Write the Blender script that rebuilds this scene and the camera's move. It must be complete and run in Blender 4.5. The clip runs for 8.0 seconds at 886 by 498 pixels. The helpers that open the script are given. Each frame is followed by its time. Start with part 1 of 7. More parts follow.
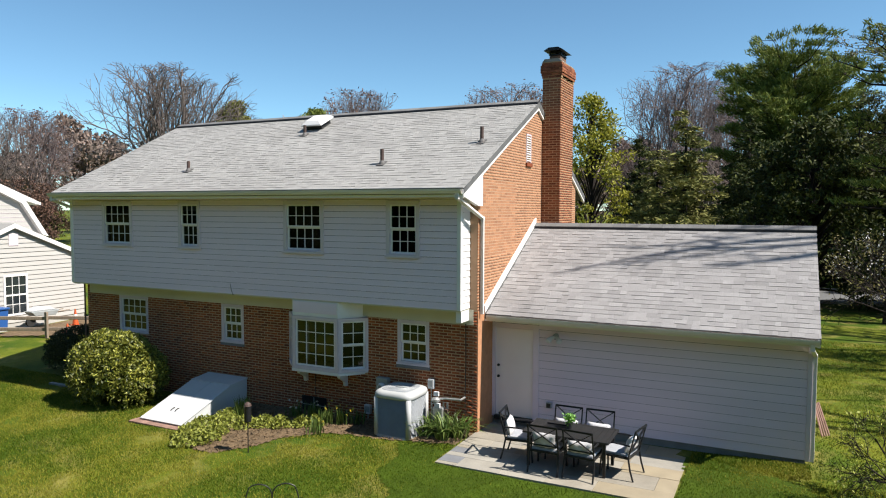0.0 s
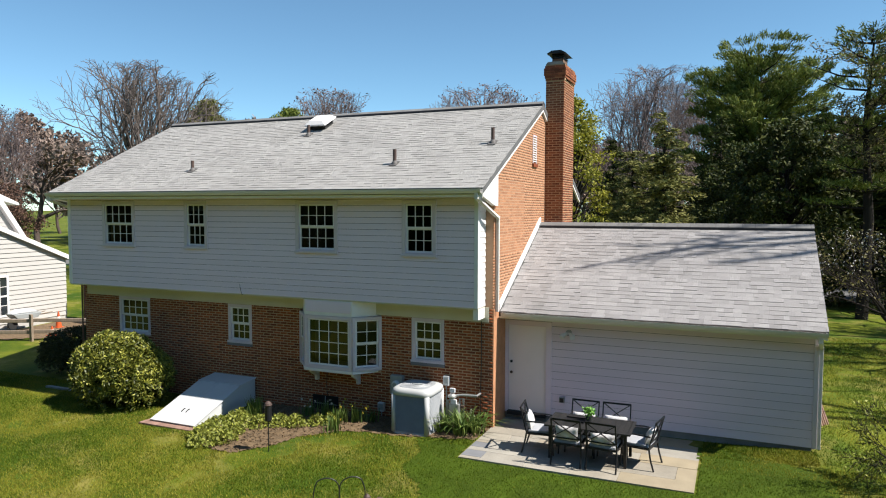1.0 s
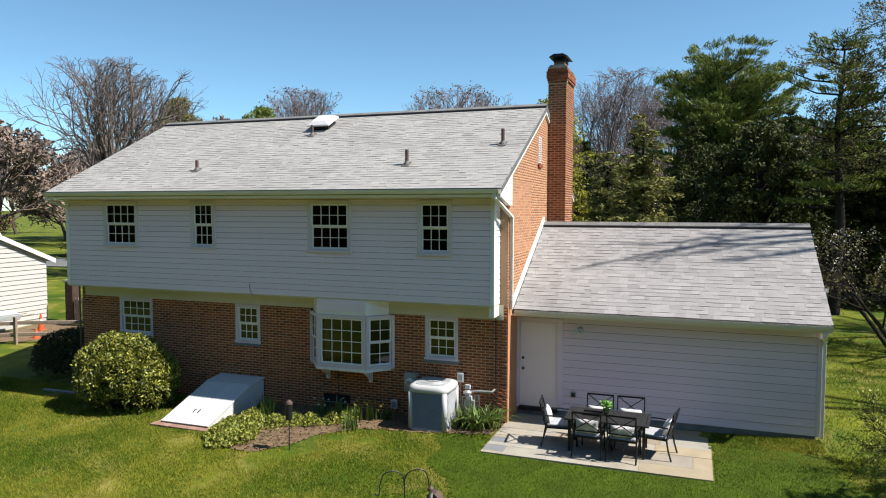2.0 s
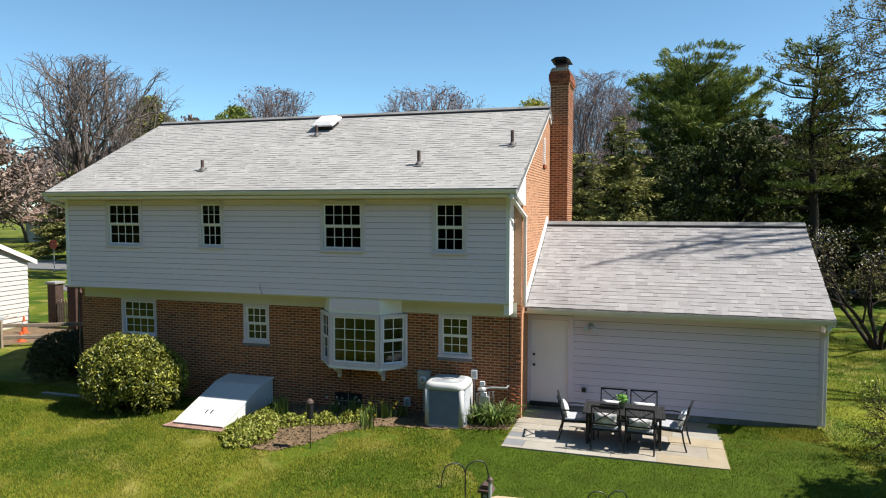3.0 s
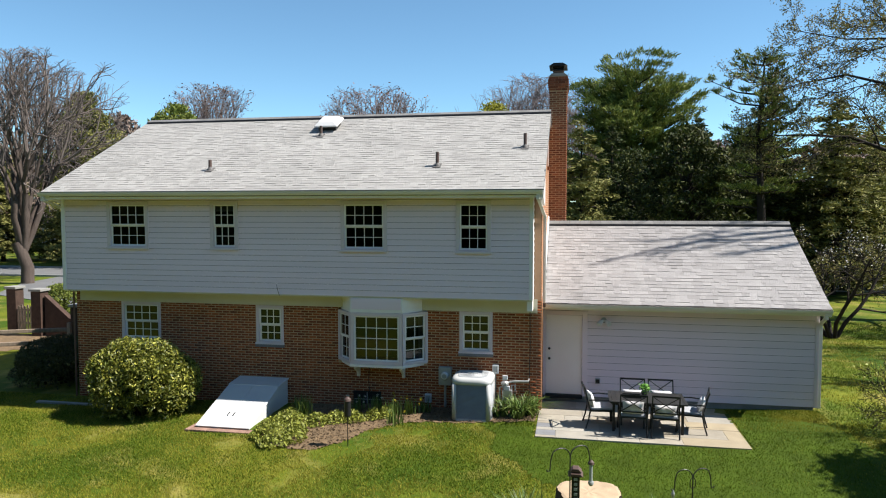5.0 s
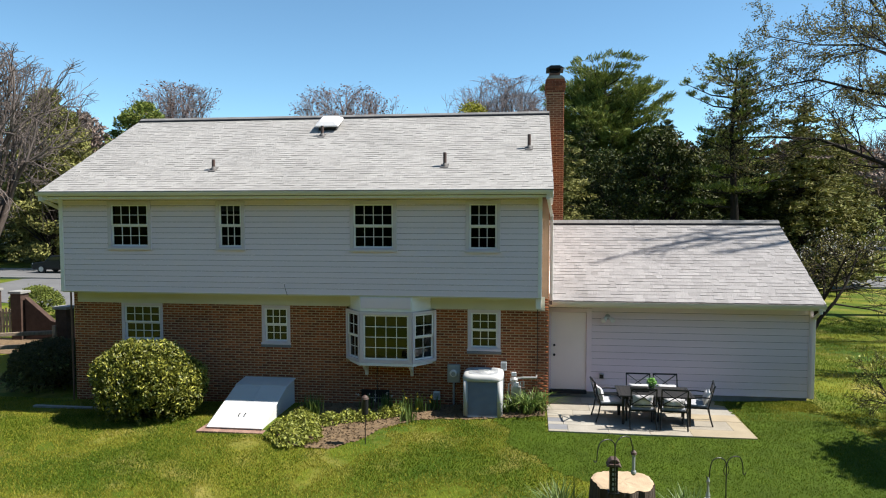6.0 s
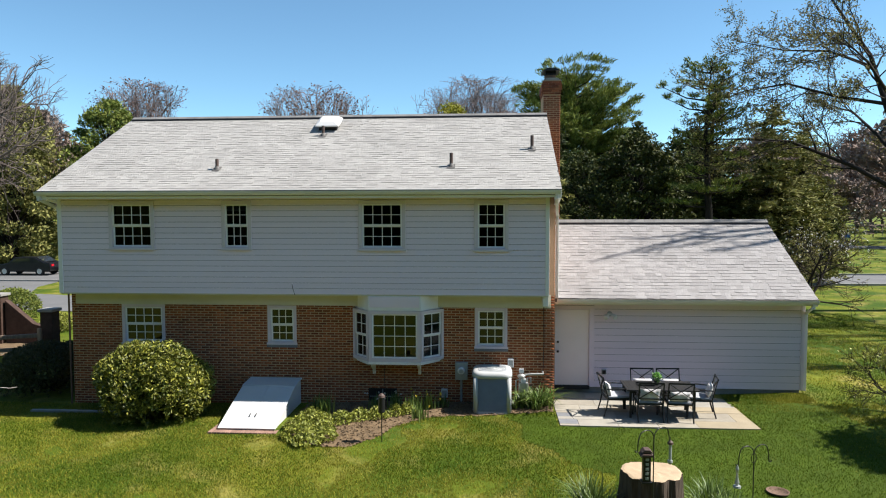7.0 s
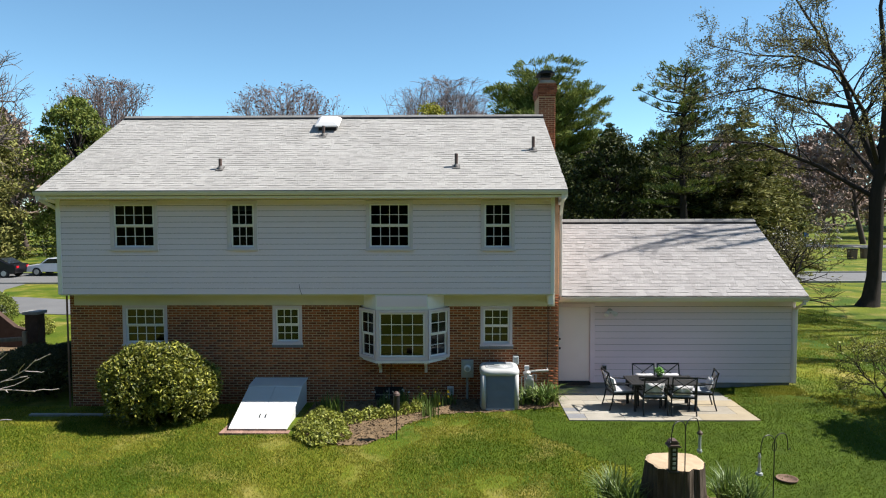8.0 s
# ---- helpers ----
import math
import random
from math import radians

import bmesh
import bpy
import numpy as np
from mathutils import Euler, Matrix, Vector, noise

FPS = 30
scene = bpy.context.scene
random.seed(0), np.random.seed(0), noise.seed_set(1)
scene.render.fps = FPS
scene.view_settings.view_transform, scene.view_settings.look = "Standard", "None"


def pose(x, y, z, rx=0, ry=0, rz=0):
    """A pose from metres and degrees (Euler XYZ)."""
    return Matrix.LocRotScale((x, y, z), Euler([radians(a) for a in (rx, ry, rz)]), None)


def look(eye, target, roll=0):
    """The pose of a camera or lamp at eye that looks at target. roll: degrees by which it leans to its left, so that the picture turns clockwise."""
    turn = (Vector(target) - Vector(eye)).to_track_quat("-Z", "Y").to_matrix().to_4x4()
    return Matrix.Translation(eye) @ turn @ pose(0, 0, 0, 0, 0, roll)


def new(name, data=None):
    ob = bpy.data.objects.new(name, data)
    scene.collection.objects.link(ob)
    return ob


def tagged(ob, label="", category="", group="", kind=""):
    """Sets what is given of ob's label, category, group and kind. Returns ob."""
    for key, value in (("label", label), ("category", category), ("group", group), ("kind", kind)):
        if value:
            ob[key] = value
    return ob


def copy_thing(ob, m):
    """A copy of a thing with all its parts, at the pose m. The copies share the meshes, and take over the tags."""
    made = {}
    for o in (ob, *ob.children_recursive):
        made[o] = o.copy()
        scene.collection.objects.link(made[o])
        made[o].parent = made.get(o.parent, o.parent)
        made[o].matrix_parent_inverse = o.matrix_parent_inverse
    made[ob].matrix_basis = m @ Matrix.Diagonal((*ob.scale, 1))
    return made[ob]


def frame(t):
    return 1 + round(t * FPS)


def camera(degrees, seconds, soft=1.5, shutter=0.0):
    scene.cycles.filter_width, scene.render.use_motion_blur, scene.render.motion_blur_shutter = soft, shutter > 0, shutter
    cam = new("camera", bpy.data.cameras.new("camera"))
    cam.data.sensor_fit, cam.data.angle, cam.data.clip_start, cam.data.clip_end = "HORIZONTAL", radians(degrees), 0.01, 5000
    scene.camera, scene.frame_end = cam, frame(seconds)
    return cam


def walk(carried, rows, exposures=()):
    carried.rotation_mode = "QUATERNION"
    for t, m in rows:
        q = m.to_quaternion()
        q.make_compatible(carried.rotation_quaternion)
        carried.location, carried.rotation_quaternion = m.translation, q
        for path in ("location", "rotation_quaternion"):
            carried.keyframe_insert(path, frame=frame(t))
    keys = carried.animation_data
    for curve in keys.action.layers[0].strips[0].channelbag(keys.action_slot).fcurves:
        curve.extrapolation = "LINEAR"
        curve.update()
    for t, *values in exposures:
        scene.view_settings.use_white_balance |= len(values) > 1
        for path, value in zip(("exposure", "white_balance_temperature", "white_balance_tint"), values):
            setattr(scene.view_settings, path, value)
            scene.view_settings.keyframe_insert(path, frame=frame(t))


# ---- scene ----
cam = camera(65.6, 8.0, soft=1.1)
METRES, EYE, TILT, LEAN, TURN = 9.76, 5.06, 0.0, 0.0, 26.2
ROWS = [
    (0.0, 0.0, 0.0, 0.0, 0.01, -3.32, -0.17),
    (0.5, -0.0593, -0.0122, -0.0002, -1.49, -3.32, -0.15),
    (1.0, -0.1219, -0.0233, -0.0013, -3.04, -3.31, -0.12),
    (1.5, -0.1852, -0.0329, -0.0013, -4.61, -3.32, -0.11),
    (3.0, -0.3729, -0.0496, -0.0034, -9.2, -3.28, -0.06),
    (3.5, -0.4359, -0.0513, -0.003, -10.68, -3.28, -0.04),
    (4.0, -0.499, -0.0503, -0.0037, -12.3, -3.27, -0.02),
    (4.5, -0.5602, -0.0465, -0.0041, -13.92, -3.25, 0.0),
    (6.0, -0.7486, -0.026, -0.0041, -18.86, -3.27, 0.08),
    (6.5, -0.8108, -0.0157, -0.0046, -20.54, -3.28, 0.09),
    (7.0, -0.8715, -0.0034, -0.0051, -22.14, -3.26, 0.12),
    (7.5, -0.9312, 0.01, -0.0055, -23.76, -3.26, 0.13),
    (8.0, -0.9898, 0.0239, -0.0057, -25.37, -3.25, 0.15),
]
walk(cam, [(t, pose(0, 0, EYE, TILT, LEAN, TURN) @ pose(METRES * x, METRES * y, METRES * z, 90 + pitch, roll, yaw)) for t, x, y, z, yaw, pitch, roll in ROWS],
     exposures=[(0.0, 0.84), (2.0, 0.92), (4.0, 1.03), (8.0, 1.04)])

# ---- daylight: high sun from the gable side, clear sky ----
SUN_TO = Vector((0.79, 0.05, 1.0)).normalized()
world = bpy.data.worlds.new("world")
scene.world = world
world.use_nodes = True
_nt = world.node_tree
_sky = _nt.nodes.new("ShaderNodeTexSky")
_sky.sky_type = "NISHITA"
_sky.sun_disc = False
_sky.sun_elevation = math.asin(SUN_TO.z)
_sky.sun_rotation = math.atan2(SUN_TO.x, SUN_TO.y)
_sky.air_density, _sky.dust_density, _sky.ozone_density = 0.7, 0.0, 3.0
_tone = _nt.nodes.new("ShaderNodeMix")
_tone.data_type, _tone.blend_type = "RGBA", "MULTIPLY"
_tone.inputs[0].default_value = 1.0
_tone.inputs[7].default_value = (0.93, 1.14, 1.06, 1)
_nt.links.new(_sky.outputs[0], _tone.inputs[6])
_nt.links.new(_tone.outputs[2], _nt.nodes["Background"].inputs[0])
_nt.nodes["Background"].inputs[1].default_value = 0.088
_sun = new("sun", bpy.data.lights.new("sun", "SUN"))
_sun.data.energy, _sun.data.angle, _sun.data.color = 5.0, radians(0.53), (1.0, 0.95, 0.87)
_sun.matrix_world = look(SUN_TO * 60, (0, 0, 0))
scene.view_settings.exposure = 1.05


# ---- mesh and object helpers ----
class MB:
    """Collects vertices and faces of one mesh."""

    def __init__(self):
        self.v, self.f = [], []

    def add(self, verts, faces):
        n = len(self.v)
        self.v += [tuple(p) for p in verts]
        self.f += [tuple(n + i for i in f) for f in faces]
        return self

    def box(self, x0, x1, y0, y1, z0, z1):
        return self.add([(x, y, z) for z in (z0, z1) for y in (y0, y1) for x in (x0, x1)],
                        [(0, 2, 3, 1), (4, 5, 7, 6), (0, 1, 5, 4), (2, 6, 7, 3), (0, 4, 6, 2), (1, 3, 7, 5)])

    def beam(self, p, q, w, h, up=(0, 0, 1)):
        """A bar of width w and height h from p to q."""
        p, q = Vector(p), Vector(q)
        d = (q - p).normalized()
        s = d.cross(Vector(up))
        s = s.normalized() if s.length > 1e-4 else Vector((1, 0, 0))
        u = s.cross(d)
        c = [(-1, -1), (1, -1), (1, 1), (-1, 1)]
        vs = [e + s * (a * w / 2) + u * (b * h / 2) for e in (p, q) for a, b in c]
        return self.add(vs, [(3, 2, 1, 0), (4, 5, 6, 7), (0, 1, 5, 4), (1, 2, 6, 5), (2, 3, 7, 6), (3, 0, 4, 7)])

    def tube(self, pts, radii, n=8, cap=True):
        """A round tube along a line of points."""
        pts = [Vector(p) for p in pts]
        if not isinstance(radii, (list, tuple)):
            radii = [radii] * len(pts)
        base = len(self.v)
        side = None
        for i, p in enumerate(pts):
            d = (pts[min(i + 1, len(pts) - 1)] - pts[max(i - 1, 0)]).normalized()
            if side is None:
                side = d.cross(Vector((0, 0, 1)) if abs(d.z) < 0.9 else Vector((1, 0, 0))).normalized()
            side = (side - d * side.dot(d)).normalized()
            u = d.cross(side)
            for k in range(n):
                a = 2 * math.pi * k / n
                self.v.append(tuple(p + (side * math.cos(a) + u * math.sin(a)) * radii[i]))
        for i in range(len(pts) - 1):
            for k in range(n):
                a, b = base + i * n + k, base + i * n + (k + 1) % n
                self.f.append((a, b, b + n, a + n))
        if cap:
            self.f.append(tuple(base + k for k in reversed(range(n))))
            self.f.append(tuple(base + (len(pts) - 1) * n + k for k in range(n)))
        return self

    def lathe(self, profile, n=16, at=(0, 0, 0)):
        """A turned form: (radius, height) pairs from the bottom up."""
        base = len(self.v)
        for r, z in profile:
            for k in range(n):
                a = 2 * math.pi * k / n
                self.v.append((at[0] + r * math.cos(a), at[1] + r * math.sin(a), at[2] + z))
        for i in range(len(profile) - 1):
            for k in range(n):
                a, b = base + i * n + k, base + i * n + (k + 1) % n
                self.f.append((a, b, b + n, a + n))
        self.f.append(tuple(base + k for k in reversed(range(n))))
        self.f.append(tuple(base + (len(profile) - 1) * n + k for k in range(n)))
        return self

    def prism(self, pts, axis, a, b):
        """A flat outline pushed along an axis from a to b; pts are the other two coordinates."""
        def put(p, c):
            return (c, p[0], p[1]) if axis == "x" else (p[0], c, p[1]) if axis == "y" else (p[0], p[1], c)
        n = len(pts)
        vs = [put(p, a) for p in pts] + [put(p, b) for p in pts]
        fs = [tuple(range(n)), tuple(reversed(range(n, 2 * n)))]
        fs += [((i + 1) % n, i, n + i, n + (i + 1) % n) for i in range(n)]
        return self.add(vs, fs)

    def moved(self, m):
        self.v = [tuple(m @ Vector(p)) for p in self.v]
        return self

    def mesh(self, name, material=None, bevel=0.0, smooth=False):
        me = bpy.data.meshes.new(name)
        me.from_pydata(self.v, [], self.f)
        bm = bmesh.new()
        bm.from_mesh(me)
        if len(bm.faces) < 20000:
            bmesh.ops.recalc_face_normals(bm, faces=bm.faces)
        if bevel > 0:
            bmesh.ops.bevel(bm, geom=[e for e in bm.edges if len(e.link_faces) == 2 and e.calc_face_angle() > 0.5],
                            offset=bevel, segments=2, profile=0.6, affect="EDGES", clamp_overlap=True)
        bm.to_mesh(me)
        bm.free()
        if smooth:
            me.polygons.foreach_set("use_smooth", [True] * len(me.polygons))
        if material:
            me.materials.append(material)
        return me


def array_mesh(name, verts, faces, material):
    """A mesh from numpy arrays: verts (n, 3), faces (m, k)."""
    me = bpy.data.meshes.new(name)
    k = faces.shape[1]
    me.vertices.add(len(verts))
    me.vertices.foreach_set("co", np.ascontiguousarray(verts, dtype=np.float32).ravel())
    me.loops.add(faces.size)
    me.loops.foreach_set("vertex_index", np.ascontiguousarray(faces, dtype=np.int32).ravel())
    me.polygons.add(len(faces))
    me.polygons.foreach_set("loop_start", np.arange(0, faces.size, k, dtype=np.int32))
    me.update(calc_edges=True)
    me.materials.append(material)
    return me


def root_of(ob):
    at = Vector((0, 0, 0))
    while ob is not None:
        at = at + ob.location
        ob = ob.parent
    return at


def thing(name, at, label, category, group="", kind=""):
    ob = new(name)
    ob.location = at
    ob.empty_display_size = 0.2
    return tagged(ob, label, category, group, kind)


def part(name, mb, material, parent, label="", bevel=0.0, smooth=False, kind=""):
    """One mesh under a thing or a part; mb is in the world's metres."""
    off = root_of(parent)
    mb.v = [(p[0] - off.x, p[1] - off.y, p[2] - off.z) for p in mb.v]
    ob = new(name, mb.mesh(name, material, bevel, smooth))
    ob.parent = parent
    return tagged(ob, label, kind=kind)


def piece(name, mesh, at, parent, rz=0.0):
    """A repeat on shared mesh data, at a place in the world."""
    ob = new(name, mesh)
    ob.parent = parent
    ob.location = Vector(at) - root_of(parent)
    ob.rotation_euler = (0, 0, rz)
    return ob


def single(name, mb, material, label, category, group="", kind="", bevel=0.0, smooth=False):
    return tagged(new(name, mb.mesh(name, material, bevel, smooth)), label, category, group, kind)


def stuff_part(name, verts, faces, material, parent, label=""):
    off = root_of(parent)
    ob = new(name, array_mesh(name, verts - np.array(off), faces, material))
    ob.parent = parent
    return tagged(ob, label, kind="stuff")


# ---- materials ----
def mat(name, color, rough=0.7, metal=0.0, vary=0.0, scale=6.0, bump=0.0, bump_scale=60.0, tint=None, spec=0.5,
        island=0.0, stretch=(1, 1, 1), fine=0.0, coat=0.0, translucent=0.0):
    """A surface: base colour, stains at scale, grain at bump_scale, and a change from piece to piece (island)."""
    m = bpy.data.materials.new(name)
    m.use_nodes = True
    nt = m.node_tree
    n, link = nt.nodes, nt.links.new
    b = n["Principled BSDF"]
    b.inputs["Roughness"].default_value = rough
    b.inputs["Metallic"].default_value = metal
    b.inputs["Specular IOR Level"].default_value = spec
    b.inputs["Coat Weight"].default_value = coat
    tc = n.new("ShaderNodeTexCoord")
    mp = n.new("ShaderNodeMapping")
    mp.inputs["Scale"].default_value = stretch
    link(tc.outputs["Object"], mp.inputs["Vector"])
    rgb = n.new("ShaderNodeRGB")
    rgb.outputs[0].default_value = (*color, 1)
    out = rgb.outputs[0]

    def mix(fac, a, bcol, kind="MIX"):
        x = n.new("ShaderNodeMix")
        x.data_type, x.blend_type = "RGBA", kind
        if isinstance(fac, float):
            x.inputs[0].default_value = fac
        else:
            link(fac, x.inputs[0])
        link(a, x.inputs[6])
        if isinstance(bcol, tuple):
            x.inputs[7].default_value = (*bcol, 1)
        else:
            link(bcol, x.inputs[7])
        return x.outputs[2]

    def noise_fac(sc, lo, hi, detail=4.0):
        t = n.new("ShaderNodeTexNoise")
        t.inputs["Scale"].default_value = sc
        t.inputs["Detail"].default_value = detail
        link(mp.outputs[0], t.inputs["Vector"])
        r = n.new("ShaderNodeMapRange")
        r.inputs[1].default_value, r.inputs[2].default_value = lo, hi
        link(t.outputs["Fac"], r.inputs[0])
        return r.outputs[0], t.outputs["Fac"]

    if island > 0 or tint:
        gi = n.new("ShaderNodeNewGeometry")
        oi = n.new("ShaderNodeObjectInfo")
        ad = n.new("ShaderNodeMath")
        ad.operation = "ADD"
        link(gi.outputs["Random Per Island"], ad.inputs[0])
        link(oi.outputs["Random"], ad.inputs[1])
        fr = n.new("ShaderNodeMath")
        fr.operation = "FRACT"
        link(ad.outputs[0], fr.inputs[0])
        ramp = n.new("ShaderNodeMapRange")
        ramp.inputs[3].default_value, ramp.inputs[4].default_value = 1 - island, 1 + island
        link(fr.outputs[0], ramp.inputs[0])
        if tint:
            wn = n.new("ShaderNodeTexWhiteNoise")
            wn.noise_dimensions = "1D"
            link(fr.outputs[0], wn.inputs["W"])
            pw = n.new("ShaderNodeMath")
            pw.operation = "POWER"
            link(wn.outputs["Value"], pw.inputs[0])
            pw.inputs[1].default_value = 1.6
            out = mix(pw.outputs[0], out, tint)
        hsv = n.new("ShaderNodeHueSaturation")
        link(ramp.outputs[0], hsv.inputs["Value"])
        link(out, hsv.inputs["Color"])
        out = hsv.outputs[0]
    if vary > 0:
        f, _ = noise_fac(scale, 0.35, 0.75)
        dark = tuple(c * (1 - vary) for c in color)
        out = mix(f, out, dark) if not (island or tint) else mix_mult(n, link, f, out, 1 - vary)
    if fine > 0:
        f, _ = noise_fac(bump_scale * 0.7, 0.3, 0.7, 2.0)
        out = mix_mult(n, link, f, out, 1 - fine)
    link(out, b.inputs["Base Color"])
    if bump > 0:
        _, raw = noise_fac(bump_scale, 0, 1)
        bp = n.new("ShaderNodeBump")
        bp.inputs["Strength"].default_value = bump
        bp.inputs["Distance"].default_value = 0.02
        link(raw, bp.inputs["Height"])
        link(bp.outputs[0], b.inputs["Normal"])
        rr = n.new("ShaderNodeMapRange")
        rr.inputs[3].default_value, rr.inputs[4].default_value = max(0.03, rough - 0.12), min(1, rough + 0.12)
        link(raw, rr.inputs[0])
        link(rr.outputs[0], b.inputs["Roughness"])
    if translucent > 0:
        tr = n.new("ShaderNodeBsdfTranslucent")
        link(out, tr.inputs[0])
        ms = n.new("ShaderNodeMixShader")
        ms.inputs[0].default_value = translucent
        link(b.outputs[0], ms.inputs[1])
        link(tr.outputs[0], ms.inputs[2])
        link(ms.outputs[0], n["Material Output"].inputs[0])
    return m


def mix_mult(n, link, fac, col, k):
    x = n.new("ShaderNodeMix")
    x.data_type, x.blend_type = "RGBA", "MULTIPLY"
    link(fac, x.inputs[0])
    link(col, x.inputs[6])
    x.inputs[7].default_value = (k, k, k, 1)
    return x.outputs[2]


def glass_mat(name, tone):
    m = bpy.data.materials.new(name)
    m.use_nodes = True
    nt = m.node_tree
    n, link = nt.nodes, nt.links.new
    fr = n.new("ShaderNodeFresnel")
    fr.inputs[0].default_value = 1.52
    gl = n.new("ShaderNodeBsdfGlossy")
    gl.inputs["Roughness"].default_value = 0.015
    tp = n.new("ShaderNodeBsdfTransparent")
    tp.inputs[0].default_value = (*tone, 1)
    wv = n.new("ShaderNodeTexNoise")
    wv.inputs["Scale"].default_value = 2.2
    bp = n.new("ShaderNodeBump")
    bp.inputs["Strength"].default_value = 0.05
    bp.inputs["Distance"].default_value = 0.05
    link(wv.outputs["Fac"], bp.inputs["Height"])
    link(bp.outputs[0], gl.inputs["Normal"])
    dbl = n.new("ShaderNodeMath")
    dbl.operation = "MULTIPLY_ADD"
    dbl.inputs[1].default_value, dbl.inputs[2].default_value = 1.5, 0.0
    dbl.use_clamp = True
    link(fr.outputs[0], dbl.inputs[0])
    ms = n.new("ShaderNodeMixShader")
    link(dbl.outputs[0], ms.inputs[0])
    link(tp.outputs[0], ms.inputs[1])
    link(gl.outputs[0], ms.inputs[2])
    link(ms.outputs[0], n["Material Output"].inputs[0])
    return m


def lawn_mat(name):
    """Turf: lush and thin patches, straw, and fine grain."""
    m = bpy.data.materials.new(name)
    m.use_nodes = True
    nt = m.node_tree
    n, link = nt.nodes, nt.links.new
    b = n["Principled BSDF"]
    b.inputs["Roughness"].default_value = 0.9
    b.inputs["Specular IOR Level"].default_value = 0.15
    tc = n.new("ShaderNodeTexCoord")

    def nz(sc, lo, hi, detail=5.0):
        t = n.new("ShaderNodeTexNoise")
        t.inputs["Scale"].default_value, t.inputs["Detail"].default_value = sc, detail
        link(tc.outputs["Object"], t.inputs["Vector"])
        r = n.new("ShaderNodeMapRange")
        r.inputs[1].default_value, r.inputs[2].default_value = lo, hi
        link(t.outputs["Fac"], r.inputs[0])
        return r.outputs[0]

    def mx(fac, a, c):
        x = n.new("ShaderNodeMix")
        x.data_type = "RGBA"
        link(fac, x.inputs[0])
        if isinstance(a, tuple):
            x.inputs[6].default_value = (*a, 1)
        else:
            link(a, x.inputs[6])
        x.inputs[7].default_value = (*c, 1)
        return x.outputs[2]

    c = mx(nz(0.35, 0.38, 0.62), (0.04, 0.078, 0.004), (0.135, 0.15, 0.011))
    c = mx(nz(0.9, 0.52, 0.74), c, (0.27, 0.22, 0.06))
    c = mx(nz(7.0, 0.5, 0.9), c, (0.032, 0.06, 0.005))
    c = mx(nz(45.0, 0.5, 0.85, 2.0), c, (0.028, 0.054, 0.0045))
    link(c, b.inputs["Base Color"])
    t = n.new("ShaderNodeTexNoise")
    t.inputs["Scale"].default_value = 40.0
    link(tc.outputs["Object"], t.inputs["Vector"])
    bp = n.new("ShaderNodeBump")
    bp.inputs["Strength"].default_value, bp.inputs["Distance"].default_value = 0.6, 0.03
    link(t.outputs["Fac"], bp.inputs["Height"])
    link(bp.outputs[0], b.inputs["Normal"])
    return m


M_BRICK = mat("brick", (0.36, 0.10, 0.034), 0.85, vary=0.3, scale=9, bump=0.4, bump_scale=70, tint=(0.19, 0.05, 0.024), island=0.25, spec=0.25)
# lighter copy of the house brick: the gable's sunlight is put into the colour
M_BRICK_LIT = mat("brick_sunlit", (0.47, 0.23, 0.122), 0.85, vary=0.2, scale=7, bump=0.4, bump_scale=70, tint=(0.342, 0.158, 0.0857), island=0.09, spec=0.25)
M_BRICK_C = mat("brick_chimney", (0.317, 0.114, 0.054), 0.85, vary=0.3, scale=7, bump=0.4, bump_scale=70, tint=(0.165, 0.054, 0.0317), island=0.2, spec=0.25)
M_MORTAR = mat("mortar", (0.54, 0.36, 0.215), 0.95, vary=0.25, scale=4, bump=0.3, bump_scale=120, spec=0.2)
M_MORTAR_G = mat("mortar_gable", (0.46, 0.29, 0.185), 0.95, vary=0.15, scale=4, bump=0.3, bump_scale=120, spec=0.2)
# darker brick copy: shade on the posts and wing wall is in the colour
M_BRICK_SHADE = mat("brick_shaded", (0.075, 0.047, 0.037), 0.9, vary=0.4, scale=5, bump=0.5, bump_scale=30, spec=0.2)
M_BRICK_K = mat("brick_kerb", (0.30, 0.185, 0.145), 0.9, vary=0.35, scale=6, bump=0.5, bump_scale=40, island=0.15, spec=0.2)
M_TROUGH = mat("leaf_litter", (0.035, 0.028, 0.02), 0.95, vary=0.4, scale=20, bump=0.6)
# Dark wall backing: the shade under each board lap is put into this colour
M_LAP_SHADE = mat("lap_shade", (0.07, 0.06, 0.055), 0.9, vary=0.2, scale=3)
M_SIDING = mat("siding", (0.785, 0.662, 0.735), 0.75, vary=0.05, scale=0.8, bump=0.06, bump_scale=25, island=0.015, stretch=(0.3, 1, 4))
M_GSIDING = mat("garage_siding", (0.755, 0.643, 0.705), 0.75, vary=0.06, scale=0.9, bump=0.06, bump_scale=25, island=0.02, stretch=(0.3, 1, 4))
M_TRIM = mat("trim_paint", (0.80, 0.77, 0.75), 0.45, vary=0.08, scale=3, bump=0.05, bump_scale=40)
M_FRIEZE = mat("frieze_paint", (0.62, 0.58, 0.46), 0.55, vary=0.1, scale=1.2, bump=0.05, bump_scale=40)
M_CASING = mat("window_casing", (0.65, 0.56, 0.60), 0.5, vary=0.06, scale=3, bump=0.05, bump_scale=40)
M_SASH = mat("window_sash", (0.80, 0.77, 0.76), 0.4, vary=0.06, scale=5, bump=0.03, bump_scale=50)
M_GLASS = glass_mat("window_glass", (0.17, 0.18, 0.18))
# rooms coloured near black: the unlit interior behind the panes is painted in
M_ROOM_DARK = mat("room_dark", (0.09, 0.085, 0.08), 0.9, vary=0.2, scale=1)
